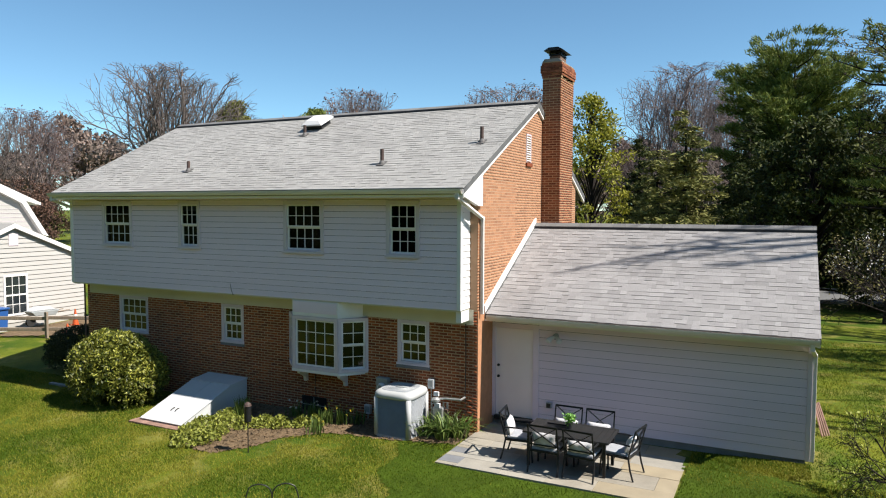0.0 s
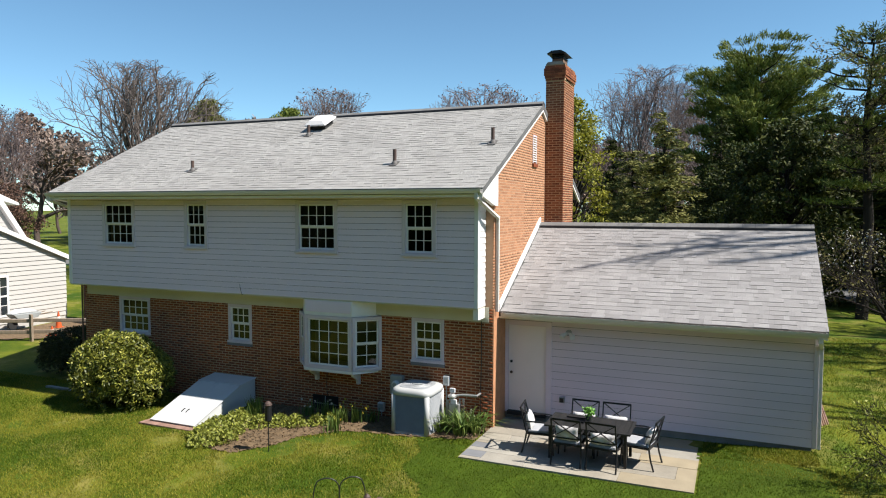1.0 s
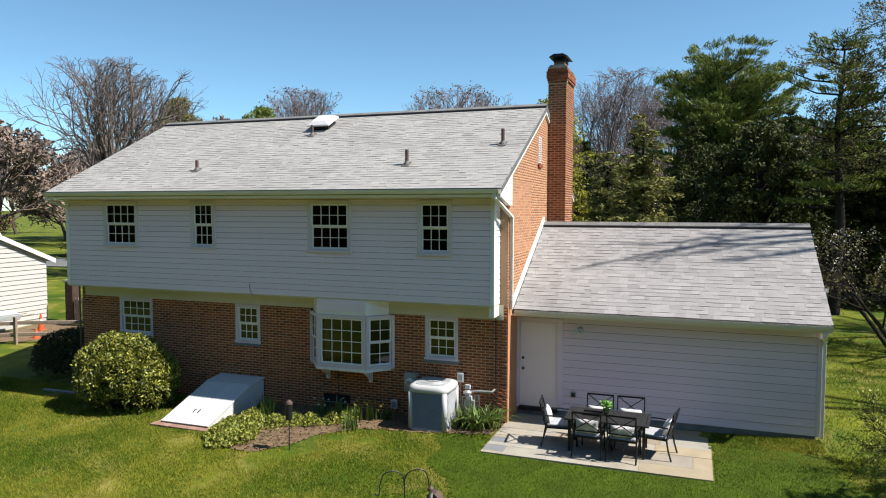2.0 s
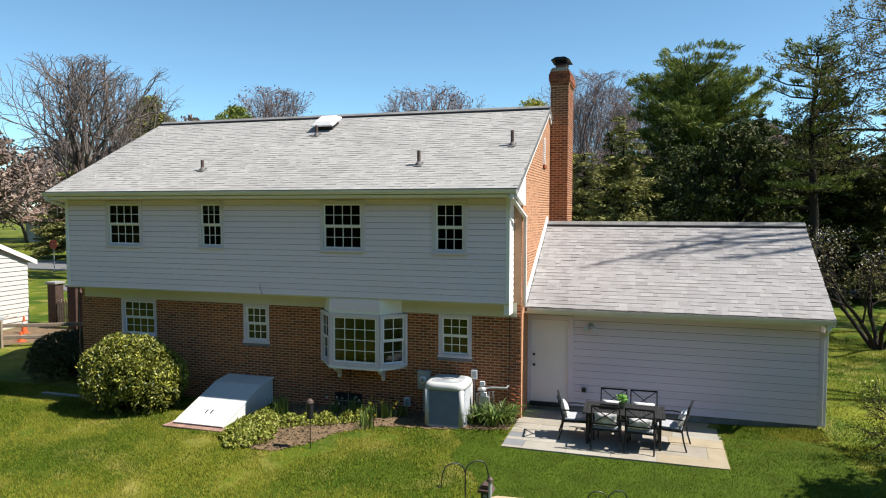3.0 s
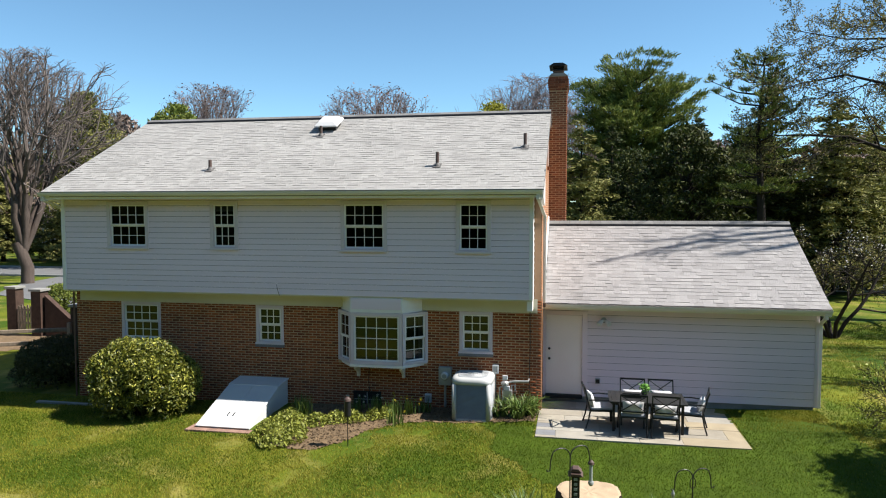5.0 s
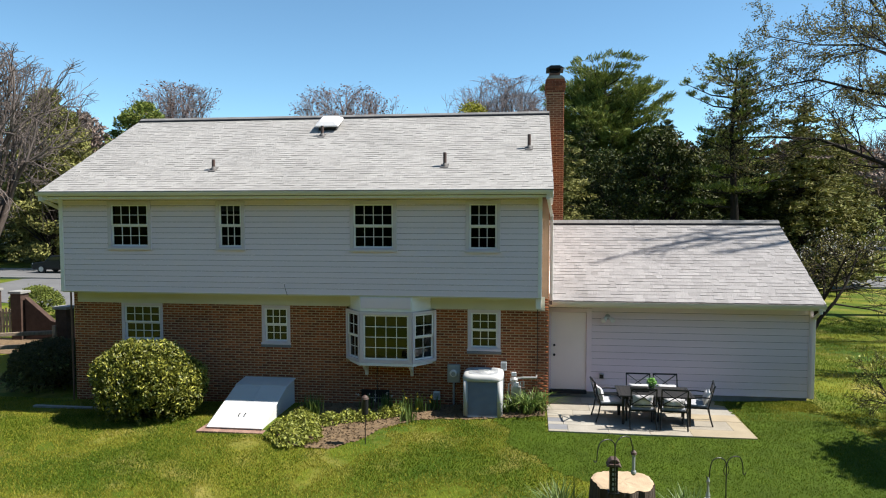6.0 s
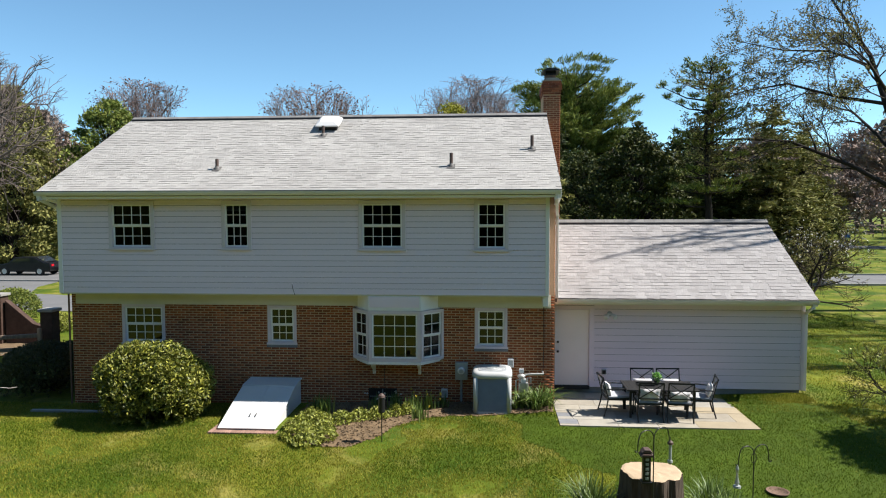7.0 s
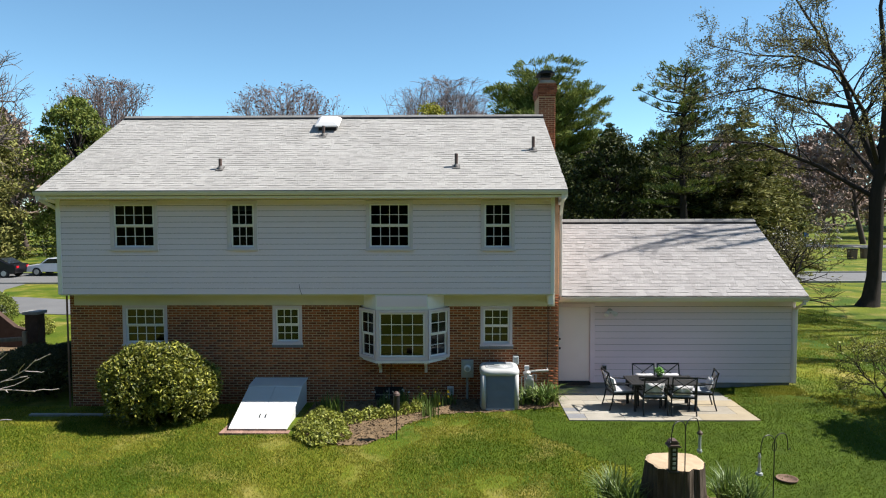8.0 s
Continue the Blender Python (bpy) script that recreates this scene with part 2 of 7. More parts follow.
M_CURTAIN = mat("curtain_cloth", (0.55, 0.56, 0.58), 0.9, vary=0.2, scale=5, bump=0.2, bump_scale=30, stretch=(6, 1, 0.3))
M_SHINGLE = mat("shingle", (0.375, 0.363, 0.346), 0.9, vary=0.16, scale=0.9, bump=0.5, bump_scale=160, tint=(0.335, 0.323, 0.308), island=0.075, fine=0.2, spec=0.25)
M_GSHINGLE = mat("garage_shingle", (0.355, 0.34, 0.337), 0.9, vary=0.18, scale=0.9, bump=0.5, bump_scale=160, tint=(0.295, 0.282, 0.279), island=0.09, fine=0.2, spec=0.25)
M_FELT = mat("roof_felt", (0.12, 0.12, 0.12), 0.95, vary=0.3, scale=3)
M_RIDGE = mat("ridge_vent", (0.035, 0.035, 0.04), 0.8, vary=0.3, scale=6, bump=0.2)
M_RIDGECAP = mat("ridge_cap", (0.17, 0.166, 0.162), 0.9, vary=0.25, scale=3, bump=0.3, bump_scale=150, island=0.12)
M_GUTTER = mat("gutter_metal", (0.70, 0.66, 0.62), 0.6, vary=0.12, scale=2, bump=0.04, bump_scale=20, stretch=(0.5, 1, 1))
M_PIPE = mat("vent_pipe", (0.085, 0.05, 0.04), 0.6, vary=0.4, scale=8, bump=0.2)
M_LEAD = mat("flashing", (0.13, 0.12, 0.115), 0.7, metal=0.1, vary=0.3, scale=9, bump=0.2)
M_BLACK = mat("black_metal", (0.022, 0.022, 0.024), 0.42, metal=0.4, vary=0.3, scale=12, bump=0.1)
M_DARKTOP = mat("table_slats", (0.03, 0.029, 0.029), 0.45, metal=0.2, vary=0.3, scale=6, bump=0.1)
M_DOOR = mat("door_paint", (0.84, 0.77, 0.76), 0.4, vary=0.04, scale=2, bump=0.03, bump_scale=30)
M_CONCRETE = mat("concrete", (0.30, 0.29, 0.27), 0.9, vary=0.35, scale=3, bump=0.4, bump_scale=60)
M_STONE = mat("flagstone", (0.33, 0.307, 0.266), 0.85, vary=0.22, scale=2.2, bump=0.35, bump_scale=35, tint=(0.279, 0.235, 0.171), island=0.1, fine=0.1)
M_STONE_B = mat("flagstone_blue", (0.173, 0.176, 0.187), 0.8, vary=0.2, scale=3, bump=0.35, bump_scale=35, island=0.1)
M_STONE_T = mat("flagstone_tan", (0.33, 0.272, 0.184), 0.85, vary=0.22, scale=2.2, bump=0.35, bump_scale=35, island=0.1)
M_SAND = mat("joint_sand", (0.34, 0.30, 0.235), 0.95, vary=0.3, scale=8, bump=0.4)
M_MULCH = mat("mulch", (0.209, 0.137, 0.072), 0.95, vary=0.45, scale=7, bump=0.9, bump_scale=45, fine=0.4)
M_LAWN = lawn_mat("turf")
M_BLADE = mat("grass_blade", (0.056, 0.098, 0.004), 0.75, tint=(0.098, 0.138, 0.0055), island=0.2, spec=0.2, translucent=0.25)
M_STRAW = mat("dry_grass_blade", (0.19, 0.198, 0.014), 0.8, tint=(0.28, 0.25, 0.045), island=0.15, spec=0.2, translucent=0.25)
M_CELLAR = mat("bulkhead_steel", (0.57, 0.575, 0.58), 0.4, vary=0.07, scale=2, bump=0.05, bump_scale=18)
M_ACBODY = mat("ac_shell", (0.448, 0.452, 0.448), 0.5, vary=0.08, scale=4, bump=0.05)
M_ACLOUVRE = mat("ac_louvre", (0.30, 0.315, 0.335), 0.5, vary=0.12, scale=5, bump=0.05)
M_DARK = mat("dark_inside", (0.02, 0.02, 0.02), 0.9)
M_METER = mat("meter_grey", (0.34, 0.36, 0.36), 0.5, vary=0.15, scale=6, metal=0.2, bump=0.1)
M_GALV = mat("galvanised", (0.48, 0.48, 0.47), 0.4, metal=0.6, vary=0.25, scale=9, bump=0.1)
M_PLASTIC = mat("pale_plastic", (0.60, 0.61, 0.62), 0.5, vary=0.08, scale=8)
M_DIAL = mat("meter_dial", (0.70, 0.71, 0.70), 0.25, vary=0.1, scale=30, coat=0.6)
M_CUSHION = mat("cushion_cloth", (0.576, 0.56, 0.56), 0.95, vary=0.1, scale=7, bump=0.3, bump_scale=140)
M_SEATPAD = mat("seat_pad_cloth", (0.36, 0.37, 0.40), 0.95, vary=0.15, scale=7, bump=0.3, bump_scale=140)
M_SHRUB = mat("rhododendron_leaf", (0.05, 0.068, 0.008), 0.5, tint=(0.36, 0.35, 0.055), island=0.4, spec=0.4, translucent=0.12)
M_BOXWOOD = mat("yew_leaf", (0.0288, 0.0374, 0.00864), 0.7, tint=(0.072, 0.072, 0.0173), island=0.35, translucent=0.1)
M_LILY = mat("strap_leaf", (0.055, 0.105, 0.016), 0.5, tint=(0.17, 0.22, 0.05), island=0.3, translucent=0.2)
M_COVER = mat("ground_cover_leaf", (0.15, 0.175, 0.02), 0.6, tint=(0.33, 0.335, 0.06), island=0.35, translucent=0.2)
M_PETAL = mat("daffodil_petal", (0.576, 0.446, 0.0432), 0.6, island=0.1, translucent=0.2)
M_PETALW = mat("white_petal", (0.562, 0.533, 0.504), 0.7, island=0.1, translucent=0.2)
# near black: the old tree's backlit side is put into the bark colour
M_BARK = mat("bark", (0.0302, 0.0238, 0.0202), 0.95, vary=0.35, scale=3, bump=0.8, bump_scale=22, stretch=(3, 3, 0.6), spec=0.2)
M_TRUNK = mat("trunk_bark", (0.0936, 0.072, 0.0612), 0.95, vary=0.35, scale=3, bump=0.8, bump_scale=22, stretch=(3, 3, 0.6), spec=0.2)
M_BARKPALE = mat("bark_pale", (0.21, 0.165, 0.16), 0.95, vary=0.3, scale=2, bump=0.6, bump_scale=22, stretch=(3, 3, 0.6), spec=0.2)
M_PALETWIG = mat("pale_twig", (0.50, 0.43, 0.39), 0.9, vary=0.25, scale=4, bump=0.4, bump_scale=40)
M_BARKMID = mat("bark_grey", (0.16, 0.131, 0.119), 0.95, vary=0.3, scale=2, bump=0.6, bump_scale=22, stretch=(3, 3, 0.6), spec=0.2)
M_STUMPBARK = mat("stump_bark", (0.0972, 0.0734, 0.0562), 0.95, vary=0.55, scale=7, bump=1.0, bump_scale=16, stretch=(3, 3, 0.35), spec=0.2)
M_CUT = mat("cut_wood", (0.431, 0.317, 0.203), 0.85, vary=0.25, scale=3, bump=0.3, bump_scale=50)
M_PINE = mat("pine_needles", (0.085, 0.12, 0.022), 0.7, tint=(0.23, 0.25, 0.05), island=0.35, spec=0.25, translucent=0.15)
M_SPRUCE = mat("spruce_needles", (0.12, 0.125, 0.034), 0.75, tint=(0.25, 0.235, 0.075), island=0.35, spec=0.2, translucent=0.12)
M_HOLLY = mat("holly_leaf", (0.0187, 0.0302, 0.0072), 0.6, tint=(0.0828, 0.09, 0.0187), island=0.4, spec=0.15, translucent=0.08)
M_YELLOW = mat("spring_leaf", (0.21, 0.21, 0.018), 0.7, tint=(0.31, 0.29, 0.03), island=0.3, translucent=0.3)
M_BUD = mat("bud_leaf", (0.13, 0.122, 0.034), 0.8, tint=(0.22, 0.18, 0.075), island=0.35, translucent=0.3)
M_REDBUD = mat("russet_bud", (0.12, 0.06, 0.042), 0.85, tint=(0.20, 0.115, 0.08), island=0.35, translucent=0.2)
M_TWIG = mat("brown_twigs", (0.173, 0.108, 0.0792), 0.95, vary=0.3, scale=2)
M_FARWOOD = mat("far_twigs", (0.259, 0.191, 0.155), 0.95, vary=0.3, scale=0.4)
M_ASPHALT = mat("asphalt", (0.14, 0.14, 0.143), 0.9, vary=0.2, scale=0.6, bump=0.4, bump_scale=40, fine=0.15)
M_KERB = mat("kerb_concrete", (0.266, 0.26, 0.247), 0.9, vary=0.2, scale=1.5, bump=0.3)
M_NSIDING = mat("neighbour_siding", (0.46, 0.44, 0.415), 0.5, vary=0.06, scale=0.8, bump=0.05, island=0.02)
M_WOODPOST = mat("weathered_wood", (0.288, 0.223, 0.166), 0.9, vary=0.35, scale=5, bump=0.5, bump_scale=30, stretch=(4, 4, 0.6))
M_ORANGE = mat("cone_orange", (0.54, 0.0936, 0.0216), 0.5, vary=0.1, scale=6)
M_BLUE = mat("bin_blue", (0.02, 0.09, 0.30), 0.45, vary=0.1, scale=4)
M_CARWHITE = mat("car_white", (0.72, 0.73, 0.75), 0.2, vary=0.04, scale=2, coat=0.7)
M_CARBLACK = mat("car_black", (0.006, 0.006, 0.008), 0.35, vary=0.2, scale=2, coat=0.15, spec=0.3)
M_TYRE = mat("tyre", (0.02, 0.02, 0.02), 0.85, vary=0.3, scale=9)
M_CARGLASS = mat("car_glass", (0.02, 0.025, 0.03), 0.06, spec=0.8)
M_REDLAMP = mat("tail_lamp", (0.45, 0.01, 0.02), 0.2)
M_ROOFBROWN = mat("roof_brown", (0.158, 0.0936, 0.0648), 0.9, vary=0.2, scale=1, bump=0.3)
M_POT = mat("plant_pot", (0.03, 0.03, 0.032), 0.5)
M_HERB = mat("herb_leaf", (0.12, 0.30, 0.04), 0.5, tint=(0.2, 0.4, 0.07), island=0.3, translucent=0.2)

# ---- ground ----
def smooth(a, b, x):
    t = min(1.0, max(0.0, (x - a) / (b - a)))
    return t * t * (3 - 2 * t)


def ground_z(x, y):
    """The lawn falls gently away from the house towards the back and the far gable."""
    z = 0.02 + (0.02 * (min(max(x, -19.0), -6.0) + 6.0) + 0.004 * (min(max(x, -6.0), 6.0) + 6.0)) * (1 - smooth(15, 26, y))
    z += 0.07 * (min(max(y, 4.0), 12.0) - 12.0) + 0.005 * (min(max(y, 12.0), 15.0) - 12.0)
    z += 0.07 * smooth(-1.5, 0.6, x) * smooth(11.8, 14.6, y) * (1 - smooth(16, 24, y))
    z += 1.6 * smooth(85, 220, y)
    near = 1 - smooth(24, 34, y)
    return z + near * 0.025 * (noise.noise((x * 0.35, y * 0.35, 0.7)) + 0.5 * noise.noise((x * 1.1, y * 1.1, 3.1)))


def axis_steps(lo, hi, a, b, fine, grow):
    out = list(np.arange(a, b + 1e-6, fine))
    s = fine
    while out[-1] < hi:
        s *= grow
        out.append(out[-1] + s)
    s = fine
    while out[0] > lo:
        s *= grow
        out.insert(0, out[0] - s)
    return out


def build_ground():
    xs = axis_steps(-900, 900, -32, 8, 0.5, 1.18)
    ys = axis_steps(-500, 1500, 0, 24, 0.5, 1.18)
    mb = MB()
    mb.v = [(x, y, ground_z(x, y)) for y in ys for x in xs]
    w = len(xs)
    mb.f = [(j * w + i, j * w + i + 1, (j + 1) * w + i + 1, (j + 1) * w + i) for j in range(len(ys) - 1) for i in range(w - 1)]
    single("ground", mb, M_LAWN, "mown spring lawn with yellow and thin patches", "ground", kind="structure", smooth=True)


build_ground()


def strip(name, pts, width, material, label, category, lift=0.03, kind="structure"):
    """A paved band along a line of points, draped on the ground."""
    mb = MB()
    pts = [Vector(p) for p in pts]
    fine = []
    for a, b in zip(pts, pts[1:]):
        k = max(1, int((b - a).length / 3))
        fine += [a.lerp(b, i / k) for i in range(k)]
    fine.append(pts[-1])
    for i, p in enumerate(fine):
        d = (fine[min(i + 1, len(fine) - 1)] - fine[max(i - 1, 0)]).normalized()
        s = Vector((-d.y, d.x))
        for k in (-1, 1):
            q = p + s * (k * width / 2)
            mb.v.append((q.x, q.y, ground_z(q.x, q.y) + lift))
            mb.v.append((q.x, q.y, ground_z(q.x, q.y) - 0.1))
    for i in range(len(fine) - 1):
        a = i * 4
        mb.f += [(a, a + 4, a + 6, a + 2), (a + 1, a, a + 4, a + 5), (a + 2, a + 3, a + 7, a + 6)]
    return single(name, mb, material, label, category, kind=kind)


strip("road", [(-160, 46.0), (-40, 45.6), (10, 45.8), (160, 50)], 7.0, M_ASPHALT, "pale grey asphalt street in front of the houses", "road")
for _y, _n in ((42.3, "kerb_near"), (49.3, "kerb_far")):
    strip("kerb", [(-160, _y + 0.2), (-40, _y - 0.2), (10, _y), (160, _y + 4.2)], 0.18, M_KERB, "low concrete kerb along the street", "kerb", lift=0.13)
strip("driveway", [(-25.5, 30.6), (-31, 31.4), (-37, 33.5), (-39.5, 38), (-40.5, 42.4)], 5.0, M_ASPHALT, "grey asphalt driveway beside the white house", "driveway", lift=0.035)
strip("road", [(14, 96), (60, 84), (150, 78)], 7.0, M_ASPHALT, "far pale street beyond the green", "road", lift=0.05)


# ---- the house ----
XL, XR = -18.95, -6.0        # gable walls
YB, YJ = 13.95, 13.45        # brick face, face of the overhanging upper floor
ZJ, ZT = 2.86, 5.40          # underside of the upper floor, soffit
Y_EAVE, Z_EAVE, Y_RIDGE, Z_RIDGE = 13.02, 5.50, 17.9, 7.94
YF = 2 * Y_RIDGE - YB        # front wall
GX1, GY, GYE, GZE, GYR, GZR = 0.62, 14.82, 14.32, 2.69, 17.80, 4.63   # garage wing
SLOPE = (Z_RIDGE - Z_EAVE) / (Y_RIDGE - Y_EAVE)
house = thing("house", (-12.5, YB, -0.2), "two-storey brick and pale grey siding house with an attached garage", "house")


def rects(a0, a1, b0, b1, holes):
    """The rectangles that are left of a wall around its openings."""
    cuts = sorted({a0, a1, *[c for h in holes for c in h[:2]]})
    out = []
    for p, q in zip(cuts, cuts[1:]):
        spans = sorted((h[2], h[3]) for h in holes if h[0] <= p and h[1] >= q)
        b = b0
        for lo, hi in spans:
            if lo > b:
                out.append((p, q, b, lo))
            b = max(b, hi)
        if b < b1:
            out.append((p, q, b, b1))
    return out


# windows: left, right, bottom, top of the casing
UP = [(-17.56, -16.34, 3.98, 5.25, 4), (-14.55, -13.77, 3.98, 5.25, 3), (-10.99, -9.79, 3.97, 5.25, 4), (-8.06, -7.20, 3.96, 5.25, 3)]
LOW = [(-17.55, -16.36, 1.42, 2.50, 4), (-13.55, -12.77, 1.45, 2.49, 3), (-8.05, -7.21, 1.41, 2.47, 3)]
BAY = (-11.24, -8.88, 1.09, 2.50)
CZ = 0.067                   # height of a brick course with its joint
CL = 0.213                   # length of a brick with its joint


def wall_with_holes(mb, x0, x1, y0, y1, z0, z1, holes):
    """A wall as one closed body, its openings cut right through."""
    xs = sorted({x0, x1, *[min(max(c, x0), x1) for h in holes for c in h[:2]]})
    zs = sorted({z0, z1, *[min(max(c, z0), z1) for h in holes for c in h[2:4]]})
    ids = {}

    def at(i, k, j):
        if (i, k, j) not in ids:
            ids[(i, k, j)] = len(mb.v)
            mb.v.append((xs[i], (y0, y1)[k], zs[j]))
        return ids[(i, k, j)]

    def solid(i, j):
        if not (0 <= i < len(xs) - 1 and 0 <= j < len(zs) - 1):
            return False
        cx, cz = (xs[i] + xs[i + 1]) / 2, (zs[j] + zs[j + 1]) / 2
        return not any(h[0] < cx < h[1] and h[2] < cz < h[3] for h in holes)
    for i in range(len(xs) - 1):
        for j in range(len(zs) - 1):
            if not solid(i, j):
                continue
            mb.f.append((at(i, 0, j), at(i + 1, 0, j), at(i + 1, 0, j + 1), at(i, 0, j + 1)))
            mb.f.append((at(i, 1, j), at(i, 1, j + 1), at(i + 1, 1, j + 1), at(i + 1, 1, j)))
            for di, dj, a, b in ((-1, 0, (i, j), (i, j + 1)), (1, 0, (i + 1, j), (i + 1, j + 1)), (0, -1, (i, j), (i + 1, j)), (0, 1, (i, j + 1), (i + 1, j + 1))):
                if not solid(i + di, j + dj):
                    mb.f.append((at(a[0], 0, a[1]), at(b[0], 0, b[1]), at(b[0], 1, b[1]), at(a[0], 1, a[1])))
    return mb


def brick_box(dx, dy, dz):
    """An open-backed brick, face towards -y, lower left corner at the origin."""
    e = 0.004
    v = [(0, dy, 0), (dx, dy, 0), (dx, dy, dz), (0, dy, dz), (e, 0, e), (dx - e, 0, e), (dx - e, 0, dz - e), (e, 0, dz - e)]
    return v, [(4, 5, 6, 7), (0, 1, 5, 4), (1, 2, 6, 5), (2, 3, 7, 6), (3, 0, 4, 7)]


def courses(a0, a1, b0, b1, holes, allowed=None, shift=0.0):
    """Running bond: (along, height, length) of each brick around the openings."""
    rows = []
    n = int((b1 - b0) / CZ)
    for r in range(n):
        z = b0 + r * CZ
        a = a0 - shift - (CL / 2 if r % 2 else 0)
        while a < a1:
            s, e = max(a, a0), min(a + CL, a1)
            for h in holes:
                if z + CZ > h[2] + 0.01 and z < h[3] - 0.01 and e > h[0] and s < h[1]:
                    if s >= h[0]:
                        s = h[1]
                    elif e <= h[1]:
                        e = h[0]
                    else:
                        e = h[0]
            if e - s > 0.035 and (allowed is None or allowed(s, e, z)):
                rows.append((s, z, e - s - 0.014))
            a += CL
    return rows


def lay_bricks(parent, rows, place, material, chosen, label):
    """Bricks that chosen() picks become pieces of their own; the rest is one joined mesh."""
    base = {}
    verts, faces, made = [], [], 0
    rnd = random.Random(len(rows))
    for s, z, length in rows:
        proud = rnd.uniform(-0.001, 0.001)
        if made < 300 and chosen(s, z):
            key = round(length, 2)
            if key not in base:
                v, f = brick_box(length, 0.02, CZ - 0.013)
                m4 = place(0, 0, 0).to_3x3().to_4x4()
                base[key] = MB().add([m4 @ Vector(p) for p in v], f).mesh("brick", material)
            ob = new("brick", base[key])
            ob.parent = parent
            ob.location = place(s, z, proud).translation - root_of(parent)
            made += 1
        else:
            v, f = brick_box(length, 0.02, CZ - 0.013)
            m4 = place(s, z, proud)
            n = len(verts)
            verts += [tuple(m4 @ Vector(p)) for p in v]
            faces += [tuple(n + i for i in q) for q in f]
    if verts:
        stuff_part("brickwork", np.array(verts), np.array(faces), material, parent, label)


def back_place(y):
    return lambda s, z, d: Matrix.Translation((s, y + d, z))


def side_place(x):
    return lambda s, z, d: Matrix.Translation((x - d, s, z)) @ Matrix.Rotation(radians(90), 4, "Z")


low_holes = [w[:4] for w in LOW] + [BAY]
up_holes = [(w[0] + 0.08, w[1] - 0.08, w[2] + 0.08, w[3] - 0.08) for w in UP]
back_wall = part("back_wall", wall_with_holes(MB(), XL, XR - 0.003, YB + 0.002, YB + 0.25, -0.5, ZJ, low_holes), M_MORTAR, house,
                 "red-brown brick ground-floor wall with pale joints")


def gable_top(y):
    return Z_EAVE + SLOPE * (min(y, 2 * Y_RIDGE - y) - Y_EAVE) - 0.06


def garage_top(y):
    return GZE + (GZR - GZE) / (GYR - GYE) * (min(y, 2 * GYR - y) - GYE)


def gable_outline(y0, y1, z0):
    return [(y0, z0), (y1, z0), (y1, gable_top(y1)), (Y_RIDGE, gable_top(Y_RIDGE)), (y0, gable_top(y0))]


gv = (17.05, 17.42, 6.28, 7.02)
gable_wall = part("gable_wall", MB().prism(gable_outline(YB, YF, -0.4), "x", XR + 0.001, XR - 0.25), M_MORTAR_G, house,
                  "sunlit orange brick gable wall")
far_gable = part("gable_wall", MB().prism(gable_outline(YB, YF, -0.5), "x", XL, XL + 0.25), M_MORTAR, house, "brick gable wall")
part("front_wall", MB().box(XL, XR, YF - 0.25, YF, -0.3, ZT + 0.3), M_MORTAR, house)
part("floor_slab", MB().box(XL + 0.25, XR - 0.25, YB + 0.25, YF - 0.25, 2.6, 2.84), M_ROOM_DARK, house)
part("room_partition", MB().box(XL + 0.25, XR - 0.25, YB + 3.4, YB + 3.5, -0.3, ZT), M_ROOM_DARK, house)
part("attic_floor", MB().box(XL + 0.25, XR - 0.25, YJ + 0.15, YF - 0.25, ZT + 0.02, ZT + 0.12), M_ROOM_DARK, house)
part("ground_slab", MB().box(XL + 0.25, XR - 0.25, YB + 0.25, YF - 0.25, -0.1, 0.0), M_ROOM_DARK, house)

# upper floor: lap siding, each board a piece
# the dark backing shows through the board gaps as painted lap shadows
upper_wall = part("upper_wall", wall_with_holes(MB(), XL + 0.02, XR - 0.2, YJ + 0.02, YJ + 0.2, ZJ, ZT, up_holes), M_LAP_SHADE, house,
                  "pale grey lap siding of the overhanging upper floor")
part("overhang_soffit", MB().box(XL + 0.02, XR - 0.2, YJ + 0.02, YB + 0.24, ZJ - 0.035, ZJ), M_FRIEZE, house, "cream soffit under the overhang")
part("overhang_cheek", MB().box(XL + 0.02, XL + 0.2, YJ + 0.2, YB + 0.02, ZJ, ZT), M_CASING, house)
cheek = part("overhang_cheek", MB().box(XR - 0.38, XR - 0.2, YJ + 0.2, YB + 0.01, ZJ, ZT), M_CASING, house)


def lap_boards(parent, x0, x1, y, z0, z1, step, holes, material, place=None, thick=0.014, gap=0.0055, name="siding_board"):
    """Lapped boards: each leans out to its lower edge; one object a board run."""
    z = z0
    while z < z1 - 0.03:
        top = min(z + step, z1)
        for a, b, c, d in rects(x0, x1, z, top, [h for h in holes if h[2] < top - 0.005 and h[3] > z + 0.005]):
            if d - c < 0.015:
                continue
            t0 = thick * (1 - (c - z) / step) + 0.003
            t1 = thick * (1 - (d - z) / step) + 0.001
            # the gap bares the dark backing, drawing the shadow line under the lap
            if c < z + 0.001 and z > z0:
                c += gap
            mb = MB().prism([(y, c), (y - t0, c), (y - t1, d), (y, d)], "x", a, b)
            if place is not None:
                mb.moved(place)
            part(name, mb, material, parent)
        z += step


